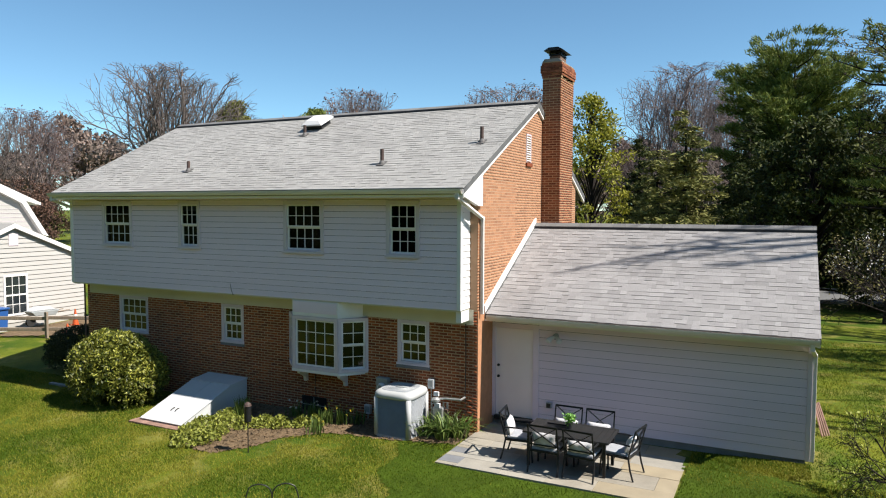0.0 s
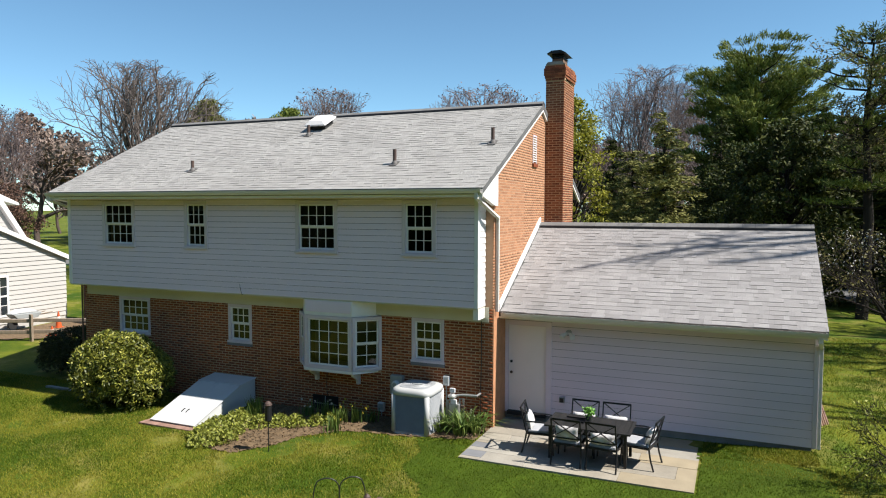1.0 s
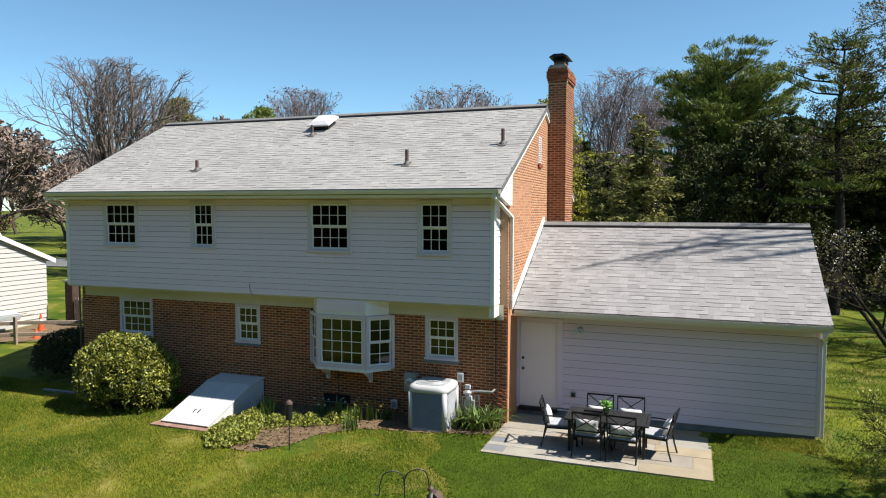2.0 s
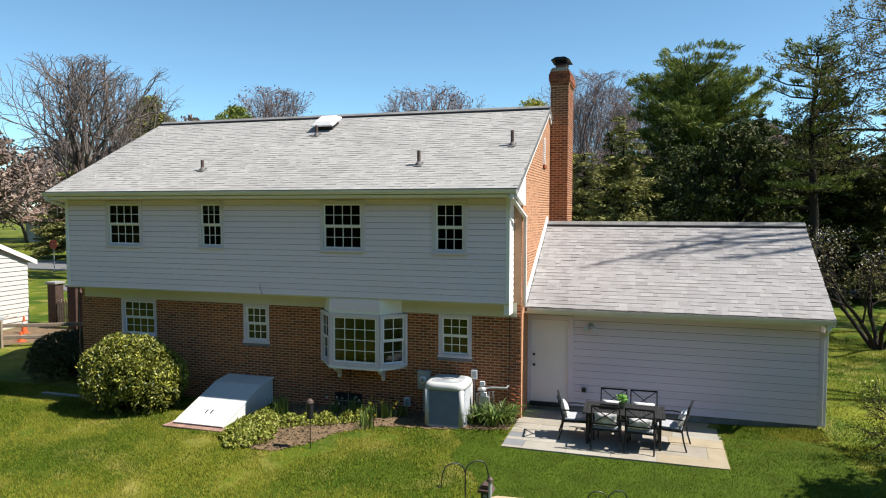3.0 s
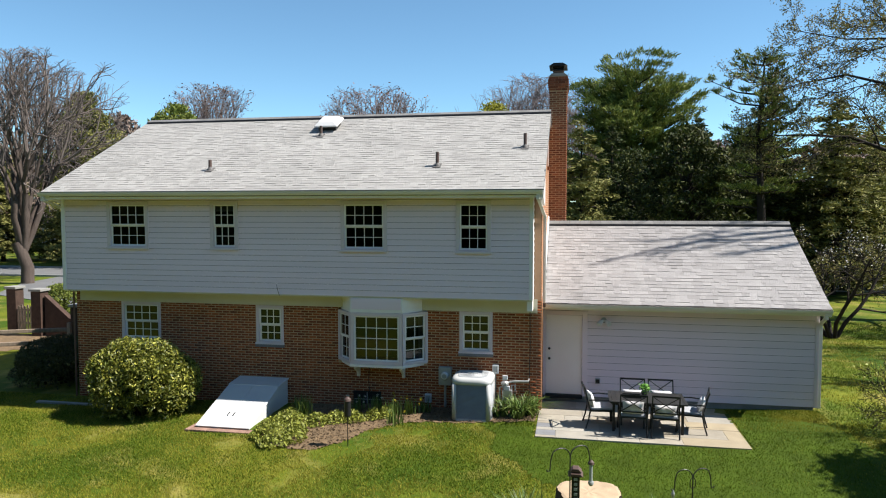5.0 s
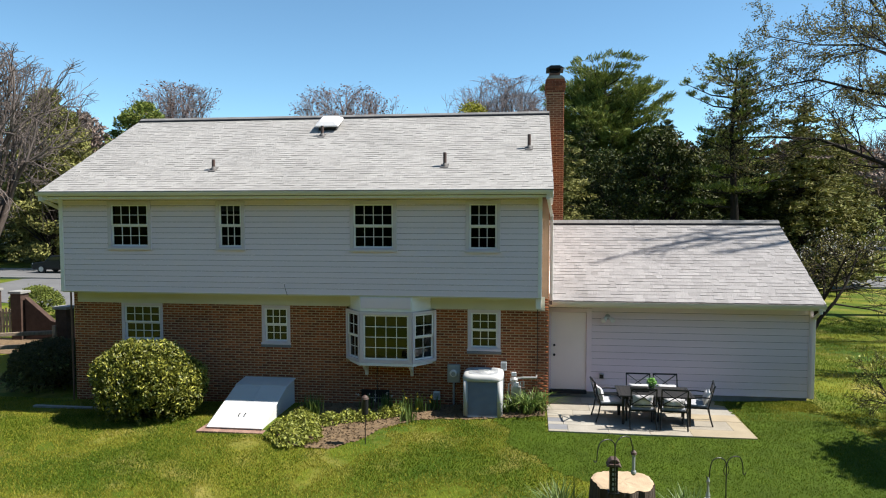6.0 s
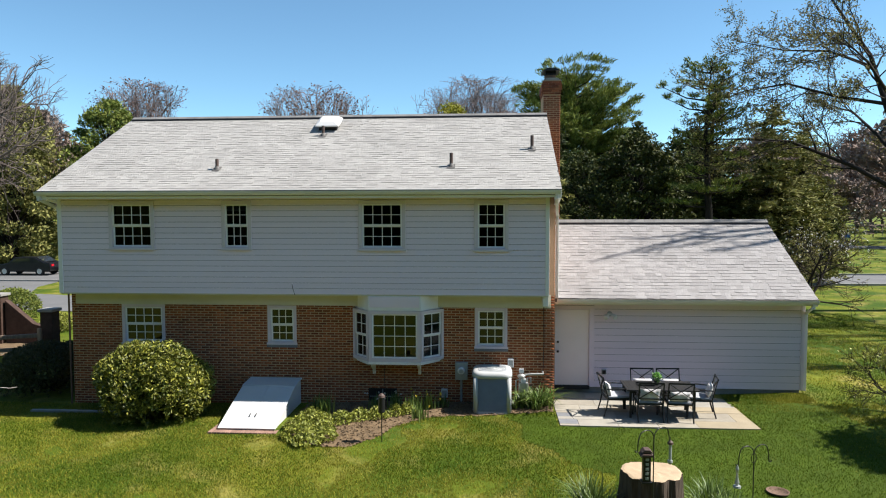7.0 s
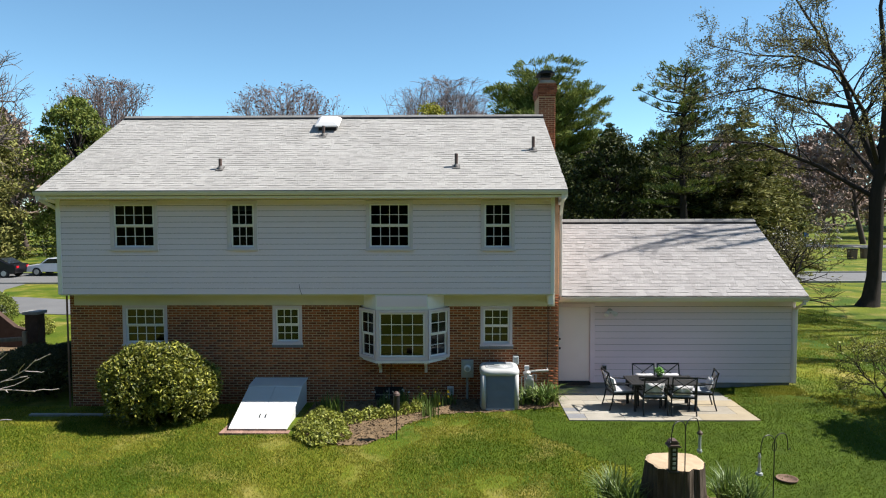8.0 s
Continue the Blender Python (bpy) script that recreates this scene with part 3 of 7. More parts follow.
lap_boards(upper_wall, XL + 0.1, XR - 0.28, YJ + 0.02, ZJ, ZT - 0.02, 0.142, [w[:4] for w in UP], M_SIDING, thick=0.017, gap=0.008)
lap_boards(cheek, YJ + 0.1, YB - 0.005, 0, ZJ, ZT - 0.02, 0.142, [], M_TRIM,
           place=Matrix.Translation((XR - 0.2, 0, 0)) @ Matrix.Rotation(radians(90), 4, "Z"))
for _a, _b in ((XL - 0.005, XL + 0.1), (XR - 0.28, XR - 0.185)):
    part("corner_trim", MB().box(_a, _b, YJ - 0.012, YJ + 0.1, ZJ - 0.01, ZT), M_TRIM, house, bevel=0.006)
part("frieze_board", MB().box(XL + 0.12, -9.9, YB - 0.02, YB - 0.008, 2.50, ZJ - 0.037), M_FRIEZE, house, "cream frieze board above the brick", bevel=0.004)
part("frieze_board", MB().box(-9.895, XR - 0.1, YB - 0.02, YB - 0.008, 2.475, ZJ - 0.037), M_FRIEZE, house, "cream frieze board above the brick", bevel=0.004)
part("corner_post", MB().box(XR - 0.33, XR - 0.2, YJ + 0.06, YB - 0.022, ZJ - 0.28, ZJ - 0.036), M_TRIM, house, bevel=0.006)


# ---- windows ----
def window(parent, m, w, h, cols, rows, casing, kind="double", sill=True, blind=0.0, name="window"):
    """A window in local metres: x right, y into the wall, z up, casing's lower left corner at the origin."""
    def put(nm, mb, material, par, label="", bevel=0.0):
        return part(nm, mb.moved(m), material, par, label, bevel)

    c = casing
    body = MB()
    body.box(0, w, -0.03, 0.09, h - c, h).box(0, w, -0.03, 0.09, 0, c).box(0, c, -0.03, 0.09, c, h - c).box(w - c, w, -0.03, 0.09, c, h - c)
    win = put(name, body, M_CASING, parent, "white multi-pane window with grey casing", 0.006)
    if sill:
        put("sill", MB().box(-0.02, w + 0.02, -0.055, -0.031, 0, 0.05), M_CASING, win, bevel=0.002)
    iw, ih = w - 2 * c, h - 2 * c
    sashes = [(c, ih / 2, 0.035), (c + ih / 2, ih / 2, 0.0)] if kind == "double" else [(c, ih, 0.0)]
    f = 0.042
    for z0, sh, dy in sashes:
        s = MB()
        y0, y1 = dy + 0.0, dy + 0.035
        s.box(c, w - c, y0, y1, z0, z0 + f).box(c, w - c, y0, y1, z0 + sh - f * 0.8, z0 + sh)
        s.box(c, c + f, y0, y1, z0 + f, z0 + sh - f * 0.8).box(w - c - f, w - c, y0, y1, z0 + f, z0 + sh - f * 0.8)
        put("sash", s, M_SASH, win, "", 0.004)
        gx0, gx1, gz0, gz1 = c + f, w - c - f, z0 + f, z0 + sh - f * 0.8
        mw = 0.017
        for i in range(1, cols):
            x = gx0 + (gx1 - gx0) * i / cols
            put("muntin", MB().box(x - mw / 2, x + mw / 2, y0 + 0.004, y0 + 0.03, gz0, gz1), M_SASH, win)
        for j in range(1, rows):
            z = gz0 + (gz1 - gz0) * j / rows
            put("muntin", MB().box(gx0, gx1, y0 + 0.006, y0 + 0.028, z - mw / 2, z + mw / 2), M_SASH, win)
        for i in range(cols):
            for j in range(rows):
                px0, px1 = gx0 + (gx1 - gx0) * i / cols, gx0 + (gx1 - gx0) * (i + 1) / cols
                pz0, pz1 = gz0 + (gz1 - gz0) * j / rows, gz0 + (gz1 - gz0) * (j + 1) / rows
                q = MB().add([(px0, y0 + 0.018, pz0), (px1, y0 + 0.018, pz0), (px1, y0 + 0.018, pz1), (px0, y0 + 0.018, pz1)], [(0, 1, 2, 3)])
                pane = put("pane", q, M_GLASS, win)
                pane.visible_shadow = False
                if pane.data.polygons[0].normal.y > 0:
                    pane.data.flip_normals()
    if blind > 0:
        put("roller_blind", MB().box(c + 0.02, w - c - 0.02, 0.10, 0.105, c + ih * (1 - blind), c + ih), M_CURTAIN, win, "half-drawn pale blind")
    return win


for (x0, x1, z0, z1, cols), blind in zip(UP, (0, 0.16, 0, 0)):
    window(house, Matrix.Translation((x0, YJ + 0.01, z0)), x1 - x0, z1 - z0, cols, 2, 0.09, blind=blind)
for x0, x1, z0, z1, cols in LOW:
    window(house, Matrix.Translation((x0, YB + 0.02, z0)), x1 - x0, z1 - z0, cols, 2, 0.08)
    if x0 > -17:
        part("brick_sill", MB().box(x0 - 0.02, x1 + 0.02, YB - 0.035, YB + 0.02, z0 - 0.075, z0 - 0.004), M_STONE_B, house, bevel=0.008)

# ---- bay window ----
bx0, bx1, bc0, bc1, yb = BAY[0], BAY[1], -10.76, -9.42, YJ + 0.02
bz0, bz1, bzh = 1.13, 2.44, ZJ - 0.04
bay = part("bay_window", MB().prism([(bx0, YB + 0.1), (bc0 - 0.02, yb - 0.02), (bc1 + 0.02, yb - 0.02), (bx1, YB + 0.1)], "z", bz0 - 0.075, bz0 - 0.005),
           M_TRIM, house, "white angled bay window with a broad middle sash", bevel=0.008)
part("bay_head", MB().prism([(bx0 + 0.02, YB + 0.1), (bc0, yb), (bc1, yb), (bx1 - 0.02, YB + 0.1)], "z", bz1 + 0.005, bzh), M_TRIM, bay, bevel=0.006)
part("head_panel", MB().box(bc0 + 0.03, bc1 - 0.03, yb - 0.012, yb - 0.001, bz1 + 0.09, bzh - 0.02), M_SIDING, bay, bevel=0.004)
part("floor_board", MB().prism([(bx0 + 0.1, YB + 0.3), (bc0, yb + 0.1), (bc1, yb + 0.1), (bx1 - 0.1, YB + 0.3)], "z", bz0, bz0 + 0.03), M_TRIM, bay)
window(house, Matrix.Translation((bc0, yb + 0.02, bz0)), bc1 - bc0, bz1 - bz0, 4, 4, 0.085, "fixed", sill=False, name="bay_sash")
_lw = math.hypot(bc0 - bx0, YB - yb)
_la = math.atan2(YB - yb, bc0 - bx0)
window(house, Matrix.Translation((bx0, YB + 0.02, bz0)) @ Matrix.Rotation(-_la, 4, "Z"), _lw, bz1 - bz0, 2, 2, 0.075, sill=False, name="bay_sash")
window(house, Matrix.Translation((bc1, yb + 0.02, bz0)) @ Matrix.Rotation(math.atan2(YB - yb, bx1 - bc1), 4, "Z"), math.hypot(bx1 - bc1, YB - yb), bz1 - bz0, 2, 2, 0.075, sill=False, name="bay_sash")
for _x in (bc0 + 0.07, bc1 - 0.07):
    part("bracket", MB().prism([(YB, 0.72), (YB, bz0 - 0.09), (yb + 0.12, bz0 - 0.09), (yb + 0.12, bz0 - 0.15), (YB - 0.13, 0.84), (YB - 0.1, 0.72)], "x", _x - 0.035, _x + 0.035), M_TRIM, bay, bevel=0.006)
for _x, _w in ((bx0 + 0.25, 0.12), (bx1 - 0.3, 0.2)):
    part("curtain", MB().box(_x, _x + _w, YB + 0.3, YB + 0.33, 1.1, 2.4), M_CURTAIN, house, "pale curtain")

# ---- main roof ----
RX0, RX1 = -19.22, -5.93


def roof_slab(x0, x1, ye, ze, yr, zr, thick):
    yf = 2 * yr - ye
    return MB().prism([(ye, ze), (yr, zr), (yf, ze), (yf, ze - thick), (yr, zr - thick * 1.1), (ye, ze - thick)], "x", x0, x1)


roof = part("roof", roof_slab(RX0, RX1, Y_EAVE, Z_EAVE, Y_RIDGE, Z_RIDGE, 0.13), M_FELT, house, "sunlit pale grey shingle gable roof")


def shingle_roof(parent, x0, x1, ye, ze, yr, zr, material, expo, tab, seed, chosen, label, butts, both=True):
    """Staggered wedge-shaped tabs in courses up the slope."""
    rnd = random.Random(seed)
    length = math.hypot(yr - ye, zr - ze)
    up = Vector((0, (yr - ye) / length, (zr - ze) / length))
    nrm = Vector((0, -up.z, up.y))
    verts, faces, made = [], [], 0
    tri = []
    shared = {}
    for sgn in ((1, -1) if both else (1,)):
        u = Vector((0, up.y * sgn, up.z))
        nn = Vector((0, nrm.y * sgn, nrm.z))
        o = Vector((0, ye if sgn > 0 else 2 * yr - ye, ze))
        rows = int(length / expo)
        expo_r = length / rows
        for r in range(rows):
            x = x0 - rnd.uniform(0, tab)
            while x < x1:
                w = tab * rnd.choice((0.35, 0.5, 0.6, 0.75, 0.95))
                a, b = max(x, x0), min(x + w - 0.0015, x1)
                x += w
                if b - a < 0.03:
                    continue
                h = rnd.choice(butts)
                drop = rnd.uniform(-0.0015, 0.0015)
                p0 = o + u * (r * expo_r - 0.004 + drop)
                p1 = o + u * min((r + 1) * expo_r + 0.01, length)
                q = [Vector((a, 0, 0)) + p0, Vector((b, 0, 0)) + p0, Vector((b, 0, 0)) + p0 + nn * h, Vector((a, 0, 0)) + p0 + nn * h,
                     Vector((a, 0, 0)) + p1 + nn * 0.003, Vector((b, 0, 0)) + p1 + nn * 0.003]
                fs = [(0, 1, 2, 3), (3, 2, 5, 4), (1, 5, 2, 2), (0, 3, 4, 4)]
                if sgn > 0 and made < 300 and chosen(a, r):
                    key = (round(b - a, 2), h)
                    if key not in shared:
                        shared[key] = MB().add([p - q[0] for p in q], [(0, 1, 2, 3), (3, 2, 5, 4), (1, 5, 2), (0, 3, 4)]).mesh("shingle", material)
                    piece("shingle", shared[key], q[0], parent)
                    made += 1
                else:
                    n = len(verts)
                    verts += [tuple(p) for p in q]
                    faces += [(n, n + 1, n + 2, n + 3), (n + 3, n + 2, n + 5, n + 4)]
                    tri += [(n + 1, n + 5, n + 2), (n, n + 3, n + 4)]
    off = root_of(parent)
    me = bpy.data.meshes.new("shingle_layer")
    me.from_pydata([(p[0] - off.x, p[1] - off.y, p[2] - off.z) for p in verts], [], faces + tri)
    me.materials.append(material)
    ob = new("shingle_layer", me)
    ob.parent = parent
    tagged(ob, label, kind="stuff")


def ridge_vent(parent, x0, x1, yr, zr, slope):
    for s in (-1, 1):
        mb = MB().prism([(yr, zr + 0.06), (yr + s * 0.16, zr + 0.06 - 0.16 * slope), (yr + s * 0.16, zr - 0.16 * slope), (yr, zr)], "x", x0, x1)
        part("ridge_vent", mb, M_RIDGE, parent, "black ridge vent")
        x = x0
        caps = MB()
        while x < x1:
            e = min(x + 0.295, x1)
            caps.prism([(yr, zr + 0.074), (yr + s * 0.15, zr + 0.07 - 0.15 * slope), (yr + s * 0.15, zr + 0.062 - 0.15 * slope), (yr, zr + 0.062)], "x", x, e)
            x += 0.3
        part("ridge_cap", caps, M_RIDGECAP, parent, "grey ridge cap shingles", kind="stuff")


# gutters and eaves
def gutter(x0, x1, y, z, parent):
    out = [(y + 0.11, z), (y + 0.11, z - 0.1), (y + 0.04, z - 0.1), (y, z - 0.045), (y - 0.012, z), (y - 0.006, z), (y + 0.006, z - 0.043), (y + 0.045, z - 0.094), (y + 0.104, z - 0.094), (y + 0.104, z)]
    return part("gutter", MB().prism(out, "x", x0, x1), M_GUTTER, parent, "white metal gutter", bevel=0.0)


gutter(RX0 + 0.01, RX1 - 0.02, Y_EAVE - 0.115, Z_EAVE - 0.015, house)
# dark strip lying in the gutter trough
part("leaf_litter", MB().box(RX0 + 0.05, RX1 - 0.06, Y_EAVE - 0.105, Y_EAVE - 0.022, Z_EAVE - 0.05, Z_EAVE - 0.012), M_TROUGH, house, "dark strip inside the gutter")
part("fascia", MB().box(RX0 + 0.01, RX1 - 0.02, Y_EAVE + 0.002, Y_EAVE + 0.03, Z_EAVE - 0.19, Z_EAVE - 0.015), M_TRIM, house)
part("soffit", MB().box(RX0 + 0.01, XR - 0.005, Y_EAVE + 0.03, YJ + 0.05, ZT - 0.065, ZT - 0.045), M_FRIEZE, house, "cream boarded soffit")
part("drip_edge", MB().box(RX0, RX1, Y_EAVE - 0.02, Y_EAVE + 0.12, Z_EAVE + 0.004, Z_EAVE + 0.012), M_GUTTER, house)


def rake_board(x0, x1, front, parent):
    """The white board under a roof's sloping edge."""
    for s in ((1, -1) if front else (1,)):
        y0, y1 = (Y_EAVE, Y_RIDGE) if s > 0 else (2 * Y_RIDGE - Y_EAVE, Y_RIDGE)
        mb = MB().prism([(y0, Z_EAVE - 0.02), (y1, Z_RIDGE - 0.02), (y1, Z_RIDGE - 0.21), (y0, Z_EAVE - 0.21)], "x", x0, x1)
        part("rake_board", mb, M_TRIM, parent, "white painted rake board")


rake_board(XR + 0.003, RX1 - 0.012, True, house)
rake_board(RX0 + 0.012, XL - 0.003, True, house)
part("cornice_return", MB().prism([(Y_EAVE - 0.005, Z_EAVE - 0.03), (YB + 0.1, Z_EAVE + 0.3), (YB + 0.1, ZT - 0.27), (YB - 0.12, ZT - 0.27), (Y_EAVE - 0.005, ZT - 0.07)], "x", XR - 0.03, RX1 - 0.003), M_TRIM, house, "white boxed cornice end", bevel=0.005)
part("cornice_return", MB().prism([(Y_EAVE - 0.005, Z_EAVE - 0.03), (YB + 0.1, Z_EAVE + 0.3), (YB + 0.1, ZT - 0.2), (YB - 0.15, ZT - 0.2), (Y_EAVE - 0.005, ZT - 0.07)], "x", RX0 + 0.003, XL + 0.0), M_TRIM, house, bevel=0.005)


def downspout(pts, parent, w=0.075):
    mb = MB()
    for a, b in zip(pts, pts[1:]):
        mb.beam(a, b, w, w * 0.8, up=(0, 1, 0.01))
    for p in pts[1:-1]:
        mb.box(p[0] - w * 0.55, p[0] + w * 0.55, p[1] - w * 0.5, p[1] + w * 0.5, p[2] - w * 0.5, p[2] + w * 0.5)
    return part("downspout", mb, M_GUTTER, parent, "white metal downspout", bevel=0.008)


downspout([(XR - 0.06, 12.96, 5.42), (XR - 0.06, 12.98, 5.3), (XR + 0.06, 14.05, 4.86), (XR + 0.06, 14.05, 2.72)], house)
downspout([(RX0 + 0.1, 12.96, 5.42), (RX0 + 0.1, 12.99, 5.3), (XL - 0.05, 13.6, 5.05), (XL - 0.05, 13.6, 2.86)], house)
part("downspout", MB().beam((XL - 0.04, 13.88, 2.84), (XL - 0.04, 13.88, -0.25), 0.035, 0.035, (0, 1, 0)), M_ROOFBROWN, house, "brown downspout at the brick corner")

# flat plate over the corner courses, in the sun-lightened brick colour
part("brick_return", MB().box(XR + 0.0045, XR + 0.0105, YB - 0.004, GY + 0.015, -0.3, GZE + 0.1), M_BRICK_LIT, house, "smooth sunlit brick return at the corner")

# vent pipes, roof vent
for x, y, hgt in ((-14.95, 14.22, 0.28), (-12.6, 16.42, 0.3), (-8.68, 14.3, 0.36), (-6.52, 15.35, 0.38)):
    z = Z_EAVE + SLOPE * (y - Y_EAVE)
    vp = part("vent_pipe", MB().tube([(x, y, z - 0.05), (x, y, z + hgt)], 0.045, 12), M_PIPE, house, "dark metal roof vent pipe", smooth=False)
    part("flashing", MB().lathe([(0.10, -0.05), (0.075, 0.03), (0.052, 0.07), (0.046, 0.09)], 14, (x, y, z)), M_LEAD, vp)
    part("flashing_plate", MB().prism([(y - 0.13, z - 0.13 * SLOPE + 0.022), (y + 0.1, z + 0.1 * SLOPE + 0.022), (y + 0.1, z + 0.1 * SLOPE + 0.03), (y - 0.13, z - 0.13 * SLOPE + 0.03)], "x", x - 0.1, x + 0.1), M_LEAD, vp)
_fy, _fx = 17.05, -12.55
_fz = Z_EAVE + SLOPE * (_fy - Y_EAVE)
# vent base coloured near black, painting the shadow below the white hood
fan = part("roof_vent", MB().box(-0.27, 0.27, -0.25, 0.25, -0.05, 0.15).moved(Matrix.Translation((_fx, _fy, _fz)) @ Matrix.Rotation(math.atan(SLOPE), 4, "X")), M_DARK, house, "white domed attic fan vent on the roof")
part("vent_hood", MB().add([(-0.36, -0.36, 0.15), (0.36, -0.36, 0.15), (0.36, 0.36, 0.15), (-0.36, 0.36, 0.15), (-0.36, -0.36, 0.19), (0.36, -0.36, 0.19), (0.36, 0.36, 0.19), (-0.36, 0.36, 0.19),
                            (-0.23, -0.23, 0.29), (0.23, -0.23, 0.29), (0.23, 0.23, 0.29), (-0.23, 0.23, 0.29)],
                           [(3, 2, 1, 0), (0, 1, 5, 4), (1, 2, 6, 5), (2, 3, 7, 6), (3, 0, 4, 7), (4, 5, 9, 8), (5, 6, 10, 9), (6, 7, 11, 10), (7, 4, 8, 11), (8, 9, 10, 11)])
     .moved(Matrix.Translation((_fx, _fy, _fz)) @ Matrix.Rotation(math.atan(SLOPE), 4, "X")), M_TRIM, fan, "white hood", bevel=0.02)

# gable louvre
lv = part("gable_louvre", MB().box(XR - 0.01, XR + 0.02, gv[0], gv[0] + 0.04, gv[2], gv[3]).box(XR - 0.01, XR + 0.02, gv[1] - 0.04, gv[1], gv[2], gv[3])
          .box(XR - 0.01, XR + 0.02, gv[0] + 0.04, gv[1] - 0.04, gv[3] - 0.04, gv[3]).box(XR - 0.011, XR - 0.004, gv[0] + 0.04, gv[1] - 0.04, gv[2], gv[3] - 0.04), M_CASING, house, "narrow white louvred attic vent")
for i in range(11):
    z = gv[2] + 0.05 + i * 0.06
    part("slat", MB().beam((XR + 0.008, gv[0] + 0.04, z), (XR + 0.008, gv[1] - 0.04, z), 0.045, 0.008, up=(0.7, 0, 0.7)), M_TRIM, lv)
part("louvre_sill", MB().box(XR - 0.01, XR + 0.05, gv[0] - 0.03, gv[1] + 0.03, gv[2] - 0.1, gv[2] - 0.01), M_BRICK, lv)

# ---- chimney ----
CX0, CX1, CY0, CY1, CZT = XR + 0.002, -5.47, 18.35, 19.6, 9.06
chimney = part("chimney", MB().box(CX0 + 0.006, CX1 - 0.006, CY0 + 0.006, CY1 - 0.012, -0.2, CZT), M_MORTAR, house, "tall red brick chimney with corbelled top")
CORBEL = ((CZT - 0.42, 0.012), (CZT - 0.35, 0.03), (CZT - 0.28, 0.05), (CZT - 0.21, 0.05), (CZT - 0.14, 0.05), (CZT - 0.07, 0.025))
part("corbel", MB().box(CX0 - 0.0, CX1 + 0.01, CY0 - 0.01, CY1 + 0.01, CZT - 0.42, CZT + 0.02), M_MORTAR, chimney, "corbelled brick courses")
for _k, (_z, _o) in enumerate(CORBEL):
    x0, x1, y0, y1 = CX0 - _o, CX1 + _o, CY0 - _o, CY1 + _o
    for axis, a0, a1 in (("x", x0, x1), ("y", y0, y1)):
        n = max(2, round((a1 - a0) / 0.205))
        for i in range(n):
            p, q = a0 + (a1 - a0) * (i + 0.5 * (_k % 2)) / n, min(a1, a0 + (a1 - a0) * (i + 1 + 0.5 * (_k % 2)) / n)
            if i == 0 and _k % 2:
                p = a0
            for s_ in (0, 1):
                if axis == "x":
                    yy = (y0, y0 + 0.1) if s_ == 0 else (y1 - 0.1, y1)
                    mb = MB().box(p + 0.004, q - 0.004, yy[0], yy[1], _z + 0.004, _z + 0.064)
                else:
                    xx = (x0 + 0.002, x0 + 0.1) if s_ == 0 else (x1 - 0.1, x1 - 0.002)
                    mb = MB().box(xx[0], xx[1], max(p, y0 + 0.101) + 0.003, min(q, y1 - 0.101) - 0.003, _z + 0.004, _z + 0.064)
                    if min(q, y1 - 0.101) - max(p, y0 + 0.101) < 0.03:
                        continue
                part("brick", mb, M_BRICK_C, chimney)
part("mortar_crown", MB().prism([(CX0 - 0.01, CZT + 0.021), (CX1 + 0.015, CZT + 0.021), (CX1 - 0.08, CZT + 0.1), (CX0 + 0.06, CZT + 0.1)], "y", CY0 - 0.02, CY1 + 0.02), M_CONCRETE, chimney)
part("flue", MB().box(CX0 + 0.1, CX1 - 0.12, CY0 + 0.3, CY1 - 0.4, CZT + 0.1, CZT + 0.24), M_ROOFBROWN, chimney)
_cp = part("chimney_cap", MB().prism([(CX0 - 0.02, CZT + 0.36), (CX1 + 0.0, CZT + 0.36), (CX1 - 0.14, CZT + 0.44), (CX0 + 0.12, CZT + 0.44)], "y", CY0 + 0.12, CY1 - 0.25), M_BLACK, chimney, "black metal chimney cap")
for _x in (CX0 + 0.12, CX1 - 0.14):
    for _y in (CY0 + 0.32, CY1 - 0.42):
        part("cap_leg", MB().box(_x - 0.012, _x + 0.012, _y - 0.012, _y + 0.012, CZT + 0.1, CZT + 0.37), M_BLACK, _cp)
for z in (CZT + 0.26, CZT + 0.32):
    part("cap_rim", MB().box(CX0 + 0.08, CX1 - 0.1, CY0 + 0.28, CY1 - 0.38, z, z + 0.02), M_BLACK, _cp)
part("step_flashing", MB().prism([(CY0 - 0.3, gable_top(CY0 - 0.3) + 0.06), (CY1 + 0.05, gable_top(CY1 + 0.05) + 0.06), (CY1 + 0.05, gable_top(CY1 + 0.05) + 0.25), (CY0 - 0.05, gable_top(CY0 - 0.05) + 0.25)], "x", CX0 - 0.006, CX0 - 0.002), M_LEAD, chimney)

# ---- garage wing ----
GZ0 = 0.22
door = (-5.93, -4.98, GZ0, 2.33)
# same dark backing here, for the garage's painted lap shadows
garage_wall = part("garage_wall", wall_with_holes(MB(), XR + 0.002, GX1 - 0.02, GY + 0.02, GY + 0.2, GZ0, GZE + 0.05, [door]), M_LAP_SHADE, house, "pale grey lap siding of the garage wall")
part("foundation", MB().box(XR + 0.002, GX1 - 0.08, GY + 0.06, GY + 0.26, -0.4, GZ0 - 0.004), M_CONCRETE, house, "dark concrete footing")
part("garage_end_wall", MB().prism([(GY + 0.2, -0.3), (2 * GYR - GY, -0.3), (2 * GYR - GY, GZE), (GYR, GZR - 0.16), (GY + 0.2, GZE)], "x", GX1 - 0.2, GX1 - 0.02), M_GSIDING, house)
part("garage_front_wall", MB().box(XR + 0.002, GX1 - 0.2, 2 * GYR - GY - 0.2, 2 * GYR - GY, -0.3, GZE), M_GSIDING, house)
